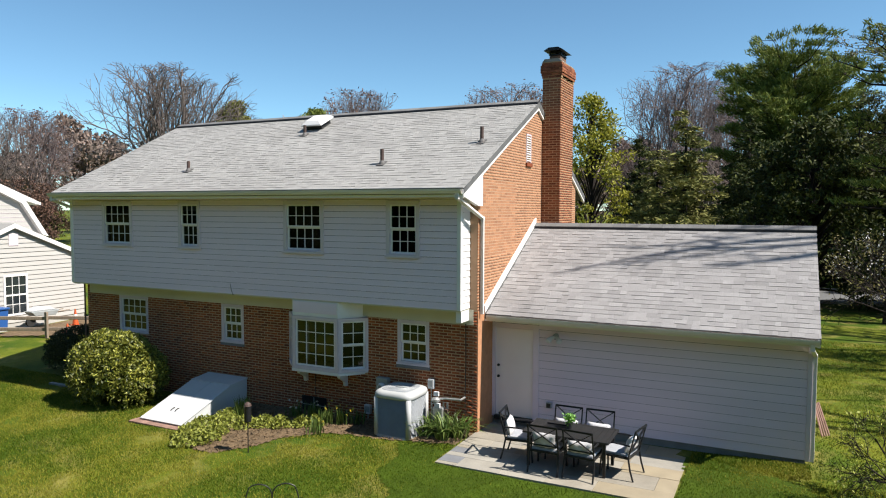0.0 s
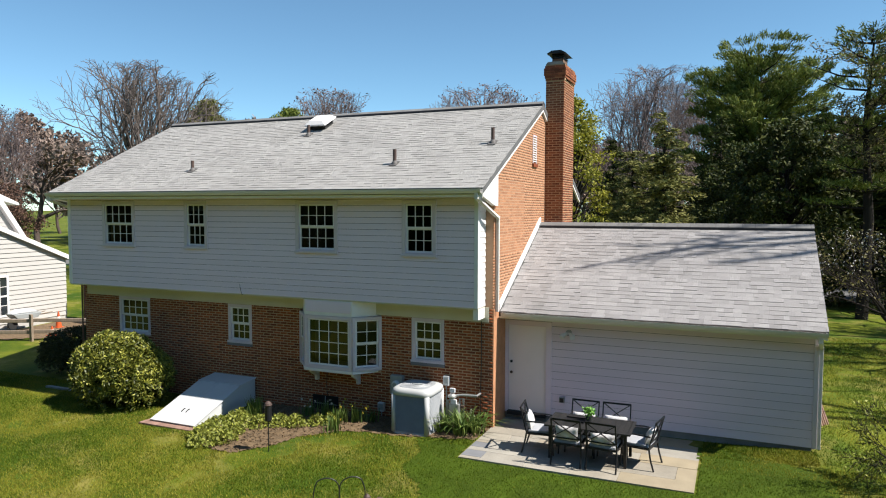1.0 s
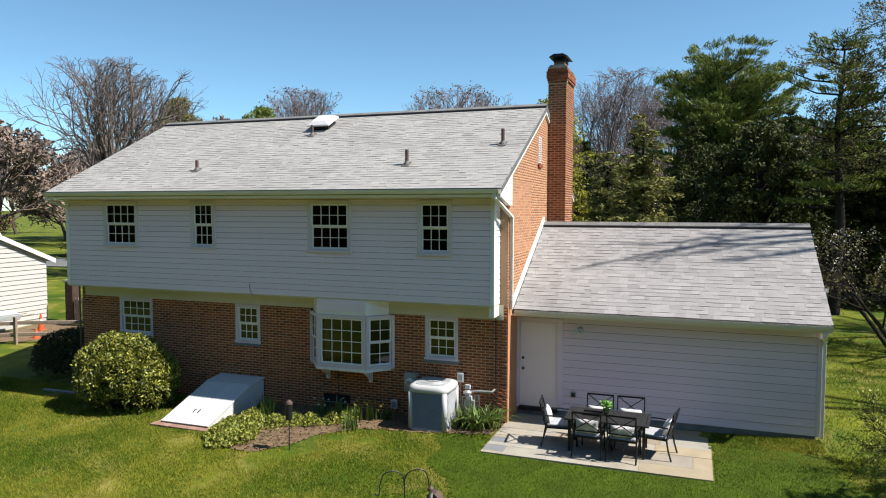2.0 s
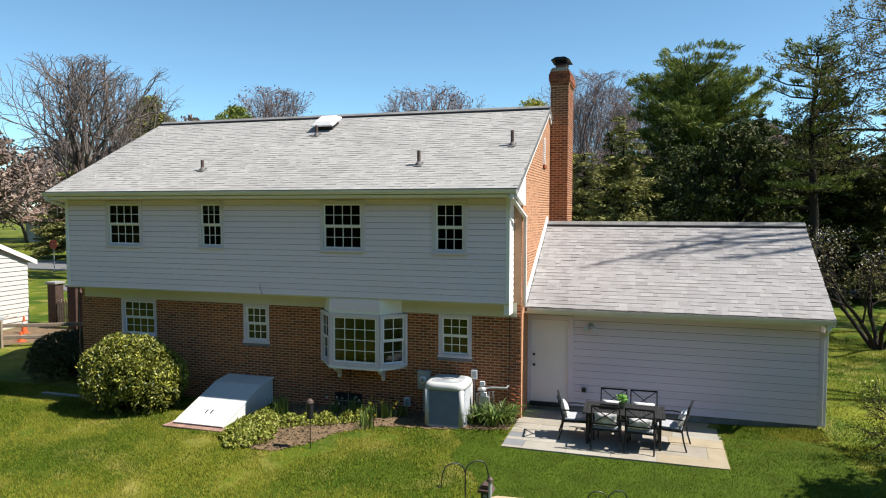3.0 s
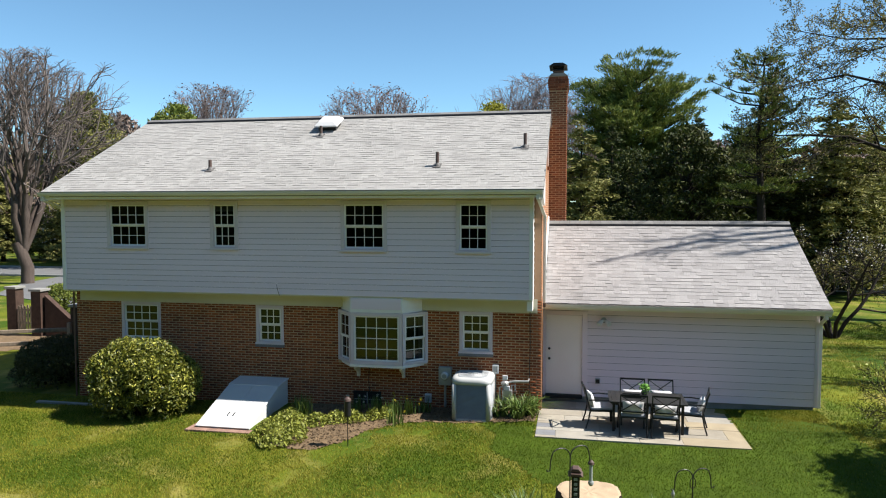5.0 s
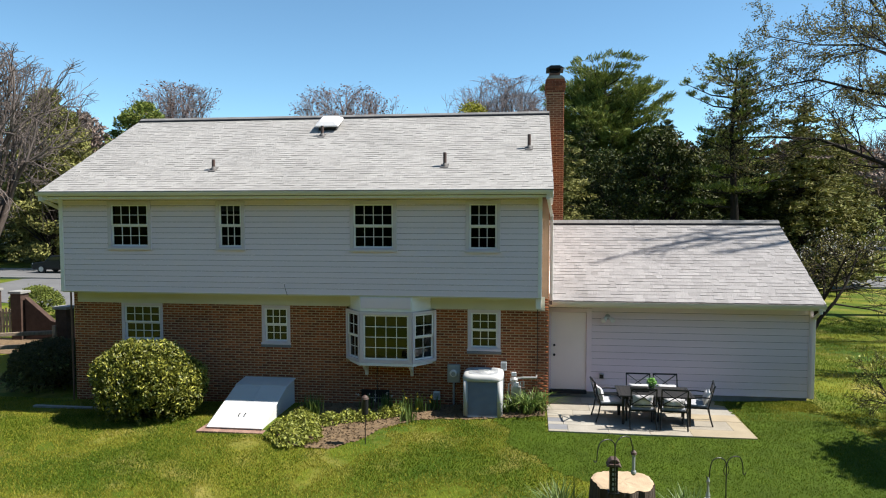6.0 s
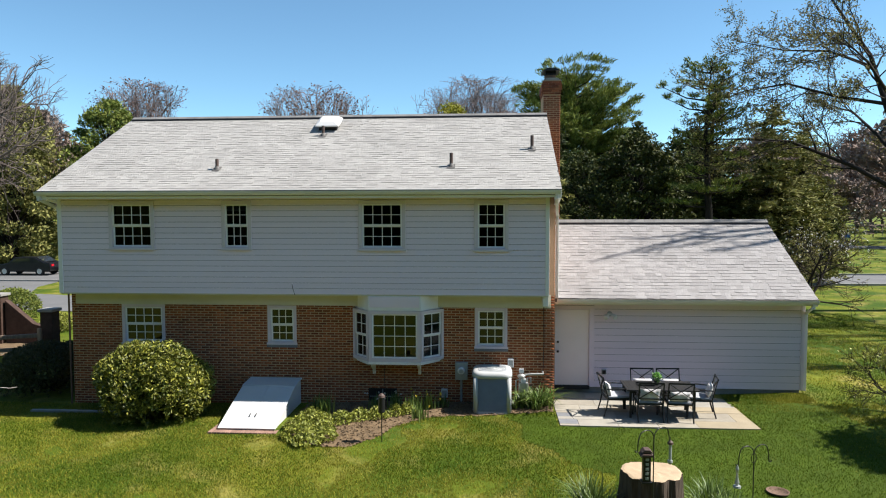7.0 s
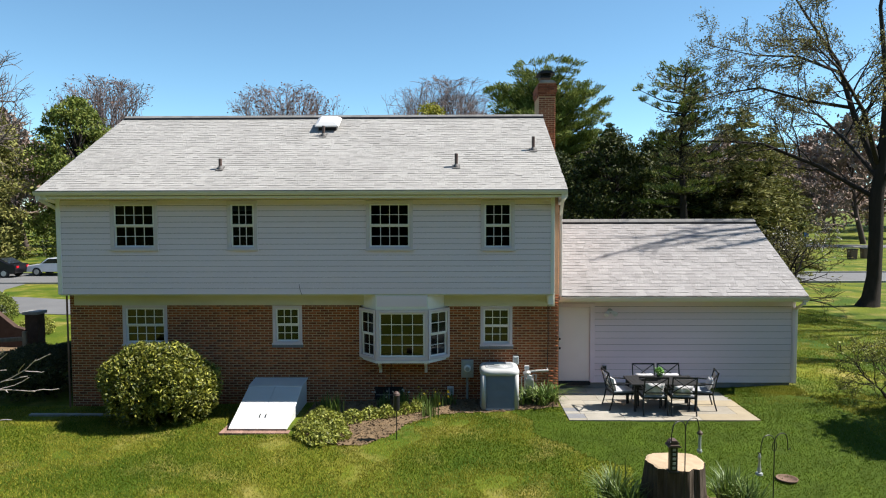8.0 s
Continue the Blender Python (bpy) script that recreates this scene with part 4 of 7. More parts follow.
lap_boards(garage_wall, -4.86, GX1 - 0.09, GY + 0.02, GZ0, GZE - 0.1, 0.176, [], M_GSIDING, thick=0.019, gap=0.011)
part("siding_board", MB().box(XR + 0.005, -4.86, GY + 0.003, GY + 0.018, 2.44, GZE - 0.1), M_GSIDING, garage_wall)
part("corner_trim", MB().box(GX1 - 0.09, GX1, GY - 0.012, GY + 0.1, GZ0 - 0.01, GZE - 0.08), M_CASING, house, bevel=0.006)
dr = part("garage_door", MB().box(door[0] + 0.02, door[1] - 0.02, GY + 0.03, GY + 0.075, GZ0 + 0.035, 2.31), M_DOOR, house, "plain closed pale door with black knobs", bevel=0.005)
part("door_casing", MB().box(door[0] - 0.065, door[0] + 0.015, GY - 0.015, GY + 0.1, GZ0, 2.43).box(door[1] - 0.015, door[1] + 0.12, GY - 0.015, GY + 0.1, GZ0, 2.43)
     .box(door[0] + 0.015, door[1] - 0.015, GY - 0.015, GY + 0.1, 2.32, 2.43), M_GSIDING, house, bevel=0.005)
part("threshold", MB().box(door[0], door[1], GY - 0.05, GY + 0.1, GZ0 - 0.06, GZ0 + 0.03), M_DARK, house, "dark door threshold")
for z, r in ((1.18, 0.036), (1.44, 0.034)):
    part("door_knob", MB().tube([(-5.83, GY + 0.03, z), (-5.83, GY + 0.0, z), (-5.83, GY - 0.02, z), (-5.83, GY - 0.05, z)], [0.02, 0.016, r, r * 0.7], 12), M_BLACK, dr, "black knob")
garage_roof = part("garage_roof", roof_slab(XR + 0.002, 0.72, GYE, GZE, GYR, GZR, 0.11), M_FELT, house, "pale grey shingle garage roof")
gutter(XR + 0.09, 0.70, GYE - 0.115, GZE - 0.012, house)
part("leaf_litter", MB().box(XR + 0.12, 0.66, GYE - 0.105, GYE - 0.012, GZE - 0.05, GZE - 0.009), M_TROUGH, house, "dark strip inside the gutter")
part("fascia", MB().box(XR + 0.002, 0.71, GYE + 0.002, GYE + 0.025, GZE - 0.16, GZE - 0.01), M_TRIM, house)
part("soffit", MB().box(XR + 0.002, 0.71, GYE + 0.025, GY + 0.02, GZE - 0.15, GZE - 0.135), M_FRIEZE, house)
gs = (GZR - GZE) / (GYR - GYE)
for s in (1, -1):
    y0 = GYE if s > 0 else 2 * GYR - GYE
    part("rake_board", MB().prism([(y0, GZE - 0.01), (GYR, GZR - 0.01), (GYR, GZR - 0.17), (y0, GZE - 0.17)], "x", 0.66, 0.705), M_TRIM, house)
part("wall_flashing_board", MB().prism([(GYE - 0.05, GZE + 0.03), (GYR + 0.03, GZR + 0.045), (GYR + 0.03, GZR + 0.2), (GYE - 0.05, GZE + 0.185)], "x", XR + 0.003, XR + 0.045), M_TRIM, house, "white board where the garage roof meets the brick")
downspout([(0.58, GYE - 0.06, GZE - 0.1), (0.58, GYE - 0.03, GZE - 0.2), (0.655, GY + 0.03, GZE - 0.42), (0.655, GY + 0.03, 0.2)], house)
ridge_vent(garage_roof, XR + 0.05, 0.72, GYR, GZR, gs)
ridge_vent(roof, RX0 + 0.05, RX1, Y_RIDGE, Z_RIDGE, SLOPE)

# shingles and bricks, the many pieces
shingle_roof(roof, RX0, RX1, Y_EAVE, Z_EAVE, Y_RIDGE, Z_RIDGE, M_SHINGLE, 0.143, 0.3, 5, lambda a, r: -10.6 < a < -6.0 and r < 26, "courses of pale grey shingles", (0.004, 0.007, 0.010, 0.013))
shingle_roof(garage_roof, XR + 0.05, 0.72, GYE, GZE, GYR, GZR, M_GSHINGLE, 0.143, 0.3, 6, lambda a, r: -4.8 < a < 0.2 and r < 18, "courses of pale grey shingles", (0.004, 0.008, 0.011, 0.014))
lay_bricks(back_wall, courses(XL, XR + 0.008, -0.42, 2.86, [(h[0], h[1], h[2] - 0.01, h[3]) for h in low_holes], shift=CL - (XR + 0.008 - XL) % CL), back_place(YB - 0.002), M_BRICK,
           lambda s, z: -8.9 < s < -6.2 and 0.85 < z < 2.5, "running-bond red-brown bricks")
lay_bricks(gable_wall, courses(YB - 0.005, YF, -0.42, 8.0, [gv], lambda s, e, z: z + CZ < min(gable_top(s), gable_top(e)) - 0.02 and (e < GY + 0.1 or z > garage_top(s) - 0.1)), side_place(XR + 0.004), M_BRICK_LIT,
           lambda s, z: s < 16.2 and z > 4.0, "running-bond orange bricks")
lay_bricks(far_gable, courses(-YF, -YB, -0.42, 5.4, []), lambda s, z, d: Matrix.Translation((XL - 0.008 + d, -s, z)) @ Matrix.Rotation(radians(-90), 4, "Z"), M_BRICK, lambda s, z: False, "running-bond bricks")
lay_bricks(chimney, courses(CX0, CX1, 4.4, CZT - 0.42, []), back_place(CY0 + 0.0), M_BRICK_C, lambda s, z: True, "chimney bricks")
lay_bricks(chimney, courses(CY0, CY1, 4.4, CZT - 0.42, []), side_place(CX1), M_BRICK_C, lambda s, z: False, "chimney bricks")

# ---- leaves, twigs and trees ----
def leaf_arrays(rng, centres, length, width, droop=0.0, up=0.0, toward=None):
    """One diamond-shaped leaf at each centre, turned at random."""
    n = len(centres)
    a = rng.normal(size=(n, 3))
    a[:, 2] = a[:, 2] * (1 - droop) + up
    if toward is not None:
        a = a * 0.55 + toward
    a /= np.linalg.norm(a, axis=1)[:, None]
    r = rng.normal(size=(n, 3))
    b = np.cross(a, r)
    b /= np.linalg.norm(b, axis=1)[:, None] + 1e-9
    ln = (length * rng.uniform(0.6, 1.3, n))[:, None]
    wd = (width * rng.uniform(0.6, 1.3, n))[:, None]
    v = np.stack([centres - a * ln / 2, centres + b * wd / 2, centres + a * ln / 2, centres - b * wd / 2], axis=1).reshape(-1, 3)
    f = np.arange(4 * n).reshape(n, 4)
    return v, f


def clump_points(rng, centres, radii, per):
    """Points scattered in soft balls round the centres; radii (n, 3)."""
    c = np.repeat(centres, per, axis=0)
    r = np.repeat(radii, per, axis=0)
    d = rng.normal(size=c.shape)
    d /= np.linalg.norm(d, axis=1)[:, None]
    return c + d * r * (rng.uniform(0.15, 1.0, len(c)) ** 0.5)[:, None]


def grow(rng, levels, start, way, length, radius, kids, spread, curl, lift, shrink=0.62, segs=3):
    """Branches as lists of (points, radii); level by level."""
    out = []
    todo = [(np.array(start, float), np.array(way, float), length, radius, 0)]
    while todo:
        p, d, ln, r, lev = todo.pop()
        d = d / np.linalg.norm(d)
        pts, rad = [p], [r]
        k = segs + 2 if lev == 0 else segs
        for i in range(k):
            d = d + rng.normal(size=3) * curl + np.array([0, 0, lift])
            d /= np.linalg.norm(d)
            p = p + d * ln / k
            pts.append(p)
            rad.append(r * (1 - 0.62 * (i + 1) / k))
        out.append((lev, pts, rad))
        if lev < levels:
            n = kids[lev]
            for j in range(n):
                f = 0.3 + 0.7 * (j + rng.uniform(0.1, 0.9)) / n
                i = min(int(f * k), k - 1)
                u = f * k - i
                q = pts[i] * (1 - u) + pts[i + 1] * u
                dd = (pts[i + 1] - pts[i]) / np.linalg.norm(pts[i + 1] - pts[i])
                s = rng.normal(size=3)
                s -= dd * s.dot(dd)
                s /= np.linalg.norm(s)
                ang = spread * rng.uniform(0.6, 1.25)
                todo.append((q, dd * math.cos(ang) + s * math.sin(ang), ln * shrink * rng.uniform(0.7, 1.15) * (1.15 - 0.4 * f), max(rad[i] * 0.55, 0.006), lev + 1))
    return out


def limbs_mesh(branches, thick, fine_n=3):
    """Tubes for all branches: the wood of a tree in one array."""
    vs, fs, base = [], [], 0
    for lev, pts, rad in branches:
        n = 7 if lev == 0 else 5 if lev == 1 else fine_n
        pts = np.array(pts)
        rad = np.maximum(np.array(rad), thick)
        d = np.gradient(pts, axis=0)
        d /= np.linalg.norm(d, axis=1)[:, None] + 1e-9
        ref = np.array([0.3, 0.9, 0.1]) if abs(d[0][2]) > 0.8 else np.array([0, 0, 1.0])
        s = np.cross(d, ref)
        s /= np.linalg.norm(s, axis=1)[:, None] + 1e-9
        u = np.cross(d, s)
        ang = np.arange(n) * 2 * math.pi / n
        ring = pts[:, None, :] + rad[:, None, None] * (s[:, None, :] * np.cos(ang)[None, :, None] + u[:, None, :] * np.sin(ang)[None, :, None])
        vs.append(ring.reshape(-1, 3))
        m = len(pts)
        i = np.arange(m - 1)[:, None] * n
        k = np.arange(n)[None, :]
        k2 = (k + 1) % n
        fs.append((np.stack([i + k, i + k2, i + n + k2, i + n + k], axis=-1).reshape(-1, 4)) + base)
        base += m * n
    return np.concatenate(vs), np.concatenate(fs)


def plant(name, at, label, category, group=""):
    return thing(name, at, label, category, group)


def wood_part(name, branches, material, parent, thick=0.004, fine_n=3):
    v, f = limbs_mesh(branches, thick, fine_n)
    ob = new(name, array_mesh(name, v, f, material))
    ob.parent = parent
    return ob


def leaf_part(name, v, f, material, parent, label=""):
    ob = new(name, array_mesh(name, v, f, material))
    ob.parent = parent
    return tagged(ob, label, kind="stuff")


def bare_tree(seed, at, height, radius, label, spread=0.62, buds=0, bud_mat=None, thick=0.012, kids=(9, 6, 5, 4), bark=None, trunk=0.32, lift=0.05, name="bare_tree", wide=1.0, curl=0.10, shrink=0.60, bud_size=0.16):
    """A leafless tree: a short bole, rising limbs and fine twigs."""
    rng = np.random.default_rng(seed)
    t = plant(name, at, label, "tree")
    br = grow(rng, 4, (0, 0, -0.3), (rng.normal() * 0.03, rng.normal() * 0.03, 1), height * 0.62, radius, kids, spread, curl, lift, shrink=shrink)
    top = max(p[2] for _, pts, _ in br for p in pts)
    k = height / top
    br = [(lv, [np.array(p) * (k * wide, k * wide, k) for p in pts], rad) for lv, pts, rad in br]
    wood_part("trunk", [b for b in br if b[0] <= 1], M_TRUNK if bark else M_BARK, t, thick)
    wood_part("twig_crown", [b for b in br if b[0] > 1], bark or M_BARK, t, thick)["kind"] = "stuff"
    if buds:
        ends = np.array([pts[-1] for lv, pts, _ in br if lv >= 3])
        pick = ends[rng.integers(0, len(ends), buds)] + rng.normal(size=(buds, 3)) * 0.14
        leaf_part("crown", *leaf_arrays(rng, pick, bud_size, bud_size * 0.55), bud_mat or M_BUD, t, "sparse opening buds")
    return t


def fork_tree(seed, at, height, spread, label, bark=None, trunk=None, bole=0.22, limbs=6, levels=6, thick=0.012, radius=0.3, angle=0.42, rise=0.10, buds=0, bud_mat=None, bud_size=0.14, name="bare_tree", fine_n=3):
    """A leafless broad-crowned tree: a bole that parts into rising limbs, which fork again and again into twigs."""
    rng = np.random.default_rng(seed)
    t = plant(name, at, label, "tree")
    br = [(0, [np.array((0, 0, -0.3)), np.array((0.02, 0.01, bole * 0.4)), np.array((rng.normal() * 0.02, rng.normal() * 0.02, bole))], [1.35, 1.0, 0.92])]
    ends = []
    todo = []
    for i in range(limbs):
        a = 6.283 * i / limbs + rng.normal() * 0.3
        lean = (0.25 if i % 3 == 0 else 0.75) * rng.uniform(0.7, 1.2)
        todo.append((np.array((0, 0, bole * rng.uniform(0.72, 1.0))), np.array((math.cos(a) * lean, math.sin(a) * lean, 1.0)), 0.27 * rng.uniform(0.85, 1.1), 0.55, 1))
    while todo:
        p, d, ln, r, lev = todo.pop()
        d = d / np.linalg.norm(d)
        pts, rad = [p], [r]
        for k in range(3):
            d = d + rng.normal(size=3) * 0.17 + np.array((0, 0, rise * 0.35))
            d /= np.linalg.norm(d)
            p = p + d * ln / 3
            pts.append(p)
            rad.append(r * (1 - 0.035 * (k + 1)))
        br.append((lev, pts, rad))
        if lev >= levels:
            ends.append(p)
            continue
        n = 3 if rng.uniform() < 0.45 else 2
        turn = rng.uniform(0, 6.283)
        ref = np.cross(d, np.array((0.31, 0.2, 0.93)))
        ref /= np.linalg.norm(ref) + 1e-9
        oth = np.cross(d, ref)
        for k in range(n):
            b = turn + 6.283 * k / n + rng.normal() * 0.3
            g = angle * rng.uniform(0.6, 1.35)
            q = d * math.cos(g) + (ref * math.cos(b) + oth * math.sin(b)) * math.sin(g) + np.array((0, 0, rise))
            todo.append((p, q, ln * rng.uniform(0.66, 0.88), rad[-1] * (0.76 if n == 2 else 0.66), lev + 1))
        if lev > 1:
            g = 0.8 * rng.uniform(0.7, 1.2)
            b = rng.uniform(0, 6.283)
            q = d * math.cos(g) + (ref * math.cos(b) + oth * math.sin(b)) * math.sin(g)
            todo.append((pts[1 + int(rng.integers(0, 2))], q, ln * 0.55, rad[1] * 0.4, min(levels, lev + 2)))
    allp = np.concatenate([np.array(b[1]) for b in br])
    kz = height / np.percentile(allp[:, 2], 93)
    kx = spread / np.percentile(np.hypot(allp[:, 0], allp[:, 1]), 97)
    sc = np.array((kx, kx, kz))

    def dome(p):
        """The crown rounds off towards its top."""
        p = np.array(p) * sc
        over = p[2] / height - 0.8
        if over > 0:
            p[2] = height * (0.8 + 0.2 * math.tanh(over / 0.2))
        return p
    br = [(lv, [dome(p) for p in pts], [q * radius for q in rad]) for lv, pts, rad in br]
    wood_part("trunk", [b for b in br if b[0] <= 2], trunk or M_TRUNK, t, thick)
    wood_part("twig_crown", [b for b in br if b[0] > 2], bark or M_BARK, t, thick, fine_n)["kind"] = "stuff"
    if buds:
        e = np.array([dome(p) for p in ends])
        pick = e[rng.integers(0, len(e), buds)] + rng.normal(size=(buds, 3)) * 0.25
        leaf_part("crown", *leaf_arrays(rng, pick, bud_size, bud_size * 0.55), bud_mat or M_BUD, t, "sparse opening buds")
    return t


def conifer(seed, at, height, radius, label, leaf, tiers=26, per=90, needle=0.42, width=0.10, base=0.08, droop=0.25, taper=0.85, name="spruce_tree", dense=9):
    """A spire of drooping limbs carrying needle sprays."""
    rng = np.random.default_rng(seed)
    t = plant(name, at, label, "tree")
    br = [(0, [np.array((0, 0, -0.2)), np.array((0.05, 0, height * 0.5)), np.array((0, 0.04, height * 0.98))], [height * 0.018, height * 0.012, 0.02])]
    cs, rs = [], []
    total = tiers * dense
    for i in range(total):
        f = base + (0.985 - base) * (1 - math.sqrt(rng.uniform(0, 1))) * 1.0
        z = height * f
        ln = (radius * (1 - f) ** taper + 0.2) * rng.uniform(0.55, 1.15)
        a = i * 2.39996 + rng.normal() * 0.3
        d = np.array((math.cos(a), math.sin(a), 0))
        sag = droop * rng.uniform(0.4, 1.3)
        tip = np.array((0, 0, z)) + d * ln + np.array((0, 0, (0.1 - sag) * ln))
        mid = np.array((0, 0, z)) + d * ln * 0.5 + np.array((0, 0, -sag * ln * 0.25))
        br.append((2, [np.array((0, 0, z)), mid, tip], [0.05, 0.03, 0.01]))
        for q in np.linspace(0.35, 1.0, max(2, int(ln / 0.6))):
            c = np.array((0, 0, z)) * (1 - q) + tip * q + (mid - (np.array((0, 0, z)) + tip) / 2) * 4 * q * (1 - q)
            cs.append(c)
            rs.append((0.42, 0.42, 0.2))
    wood_part("trunk", br, M_BARK, t, 0.015)
    cs, rs = np.array(cs), np.array(rs)
    k = max(3, int(per * 100 / len(cs)))
    v, f = leaf_arrays(rng, clump_points(rng, cs, rs, k), needle, width, droop=0.5)
    leaf_part("crown", v, f, leaf, t, "dense needle sprays")
    return t


def leafy_tree(seed, at, height, rx, label, leaf, n_clumps=90, per=110, size=0.22, width=0.12, low=0.12, name="tree", shape=1.0, clump=0.75, bark=None):
    """Trunk and limbs, each limb end holding a loose clump of leaves."""
    rng = np.random.default_rng(seed)
    t = plant(name, at, label, "tree")
    br = [(0, [np.array((0, 0, -0.2)), np.array((0.1, 0.05, height * 0.4)), np.array((0, 0.1, height * 0.85))], [height * 0.022, height * 0.016, 0.05])]
    cs = []
    for i in range(n_clumps):
        f = low + (1 - low) * rng.uniform(0, 1) ** 0.9
        g = (f - low) / (1 - low)
        prof = (math.sin(math.pi * min(1, (g * 0.82 + 0.16))) ** 0.75) * shape + (1 - shape) * (1 - g)
        a = rng.uniform(0, 6.283)
        q = rx * prof * rng.uniform(0.45, 1.08)
        c = np.array((q * math.cos(a), q * math.sin(a), height * f))
        root = np.array((0, 0, height * max(0.1, f - 0.22)))
        br.append((2, [root, (root + c) / 2 + np.array((0, 0, 0.2)), c], [0.09, 0.05, 0.015]))
        cs.append(c)
    cs = np.array(cs)
    rs = np.stack([rng.uniform(0.6, 1.3, n_clumps) * clump] * 3, axis=1) * np.array((1, 1, 0.7))
    wood_part("trunk", br, bark or M_BARK, t, 0.012)
    leaf_part("crown", *leaf_arrays(rng, clump_points(rng, cs, rs, per), size, width), leaf, t)
    return t


def pine_tree(seed, at, height, rx, label, whorls=15, per=60, leaf=None, name="pine_tree", low=0.16, plume=0.9, bend=0.3, top_width=0.5, needle=0.55, arms=5):
    """An old pine: whorls of long rising limbs that end in flat plumes of needles, with gaps between."""
    rng = np.random.default_rng(seed)
    t = plant(name, at, label, "tree")
    br = [(0, [np.array((0, 0, -0.2)), np.array((0.15, 0.0, height * 0.35)), np.array((-0.1, 0.1, height * 0.7)), np.array((0.1, 0, height * 0.97))], [height * 0.022, height * 0.017, height * 0.009, 0.04])]
    cs, rs, ds = [], [], []
    for i in range(whorls):
        f = low + (0.97 - low) * i / (whorls - 1)
        g = (f - low) / (1 - low)
        n = arms if g < 0.85 else 3
        a0 = rng.uniform(0, 6.283)
        for j in range(n):
            z = height * f + rng.normal() * 0.045 * height * (1 - g)
            a = a0 + 6.283 * j / n + rng.normal() * 0.25
            prof = float(np.interp(g, (0, 0.3, 0.6, 0.8, 1.0), (0.8, 0.95, 1.0, 0.8, top_width)))
            ln = rx * prof * rng.uniform(0.5, 1.12)
            d = np.array((math.cos(a), math.sin(a), 0))
            side = np.array((-d[1], d[0], 0))
            rise = bend * (0.25 + 1.3 * g) * rng.uniform(0.6, 1.3)
            p0 = np.array((0, 0, z))
            p1 = p0 + d * ln * 0.5 + np.array((0, 0, rise * ln * 0.25))
            p2 = p0 + d * ln + np.array((0, 0, rise * ln))
            br.append((1, [p0, p1, p2], [height * 0.0045, height * 0.003, 0.015]))
            for q in np.linspace(0.3, 1.0, max(3, int(ln / 0.75))):
                c = (1 - q) ** 2 * p0 + 2 * q * (1 - q) * p1 + q * q * p2
                for s in (-1, 0, 1):
                    w = plume * (0.35 + 0.85 * q * (1.25 - q * 0.6)) * rng.uniform(0.5, 1.15)
                    e = c + side * s * w + d * abs(s) * 0.25 * plume + np.array((0, 0, 0.12 + rng.uniform(0, 0.2)))
                    if s:
                        br.append((2, [c, (c + e) / 2, e], [0.03, 0.02, 0.01]))
                    cs.append(e)
                    rs.append((plume * rng.uniform(0.35, 0.6), plume * rng.uniform(0.35, 0.6), plume * 0.24))
                    ds.append(d * 0.7 + side * s * 0.5 + np.array((0, 0, 0.75)))
    wood_part("trunk", br, M_BARK, t, 0.015)
    cs, rs, ds = np.array(cs), np.array(rs), np.repeat(np.array(ds), per, axis=0)
    leaf_part("crown", *leaf_arrays(rng, clump_points(rng, cs, rs, per), needle, needle * 0.14, toward=ds), leaf or M_PINE, t, "plumes of long green needles")
    return t


def again(ob, x, y, scale, turn, label=""):
    """Another tree of the same kind, turned and scaled."""
    c = copy_thing(ob, Matrix.Translation((x, y, ground_z(x, y))) @ Matrix.Rotation(radians(turn), 4, "Z") @ Matrix.Scale(scale, 4))
    if label:
        c["label"] = label
    return c


def gz(x, y):
    return (x, y, ground_z(x, y))


# trees beyond the street and round the plot
pine_tree(11, gz(0.6, 66.4), 18.2, 6.0, "tall old pine with layered green plumes", whorls=20, per=56, plume=1.3, bend=0.36, top_width=0.55, needle=0.6, arms=6)
pine_tree(12, gz(4.4, 35.8), 12.9, 2.8, "thin open pine with bare lower trunk", whorls=9, per=22, low=0.42, plume=0.55, bend=0.3, top_width=0.3, needle=0.36, arms=4)
FAR = dict(bark=M_BARKPALE, trunk=M_BARKMID, thick=0.016, levels=7, limbs=9, radius=0.34, angle=0.50, rise=0.04)
bareC = fork_tree(21, gz(-11.3, 79), 20.6, 8.6, "tall leafless tree with fine purple-grey twigs", **FAR)
bareD = fork_tree(24, gz(-26.5, 72.5), 18.6, 7.0, "twiggy tree with reddish opening buds", buds=1500, bud_mat=M_REDBUD, bud_size=0.3, **FAR)
again(bareD, -47.2, 71.8, 1.03, 140)
again(bareC, -8.0, 84, 0.96, 75)
again(bareC, -64, 70, 0.86, 200)
again(bareD, -3.5, 86, 0.95, 20)
again(bareD, -17, 92, 0.75, 250)
bareL = fork_tree(22, gz(-41.8, 37.4), 15.4, 6.2, "broad leafless shade tree with spreading limbs", bark=M_BARKMID, trunk=M_TRUNK, thick=0.012, levels=7, limbs=9, radius=0.40, angle=0.46, rise=0.035, bole=0.18)
again(bareL, -68, 38, 0.95, 250)
again(bareD, -74, 48, 0.85, 310)
conifer(31, gz(-4.8, 39.5), 10.6, 3.2, "grey-green spruce with drooping limbs", M_SPRUCE, tiers=24, per=160)
leafy_tree(32, gz(-10.0, 40.0), 11.4, 2.9, "yellow-green tree in young leaf", M_YELLOW, n_clumps=110, per=90, size=0.2, low=0.06, shape=0.7)
holly = leafy_tree(33, gz(1.4, 40.4), 9.6, 4.0, "dense dark glossy evergreen tree", M_HOLLY, n_clumps=150, per=130, size=0.28, low=0.03, shape=0.9, name="evergreen_tree", clump=0.85)
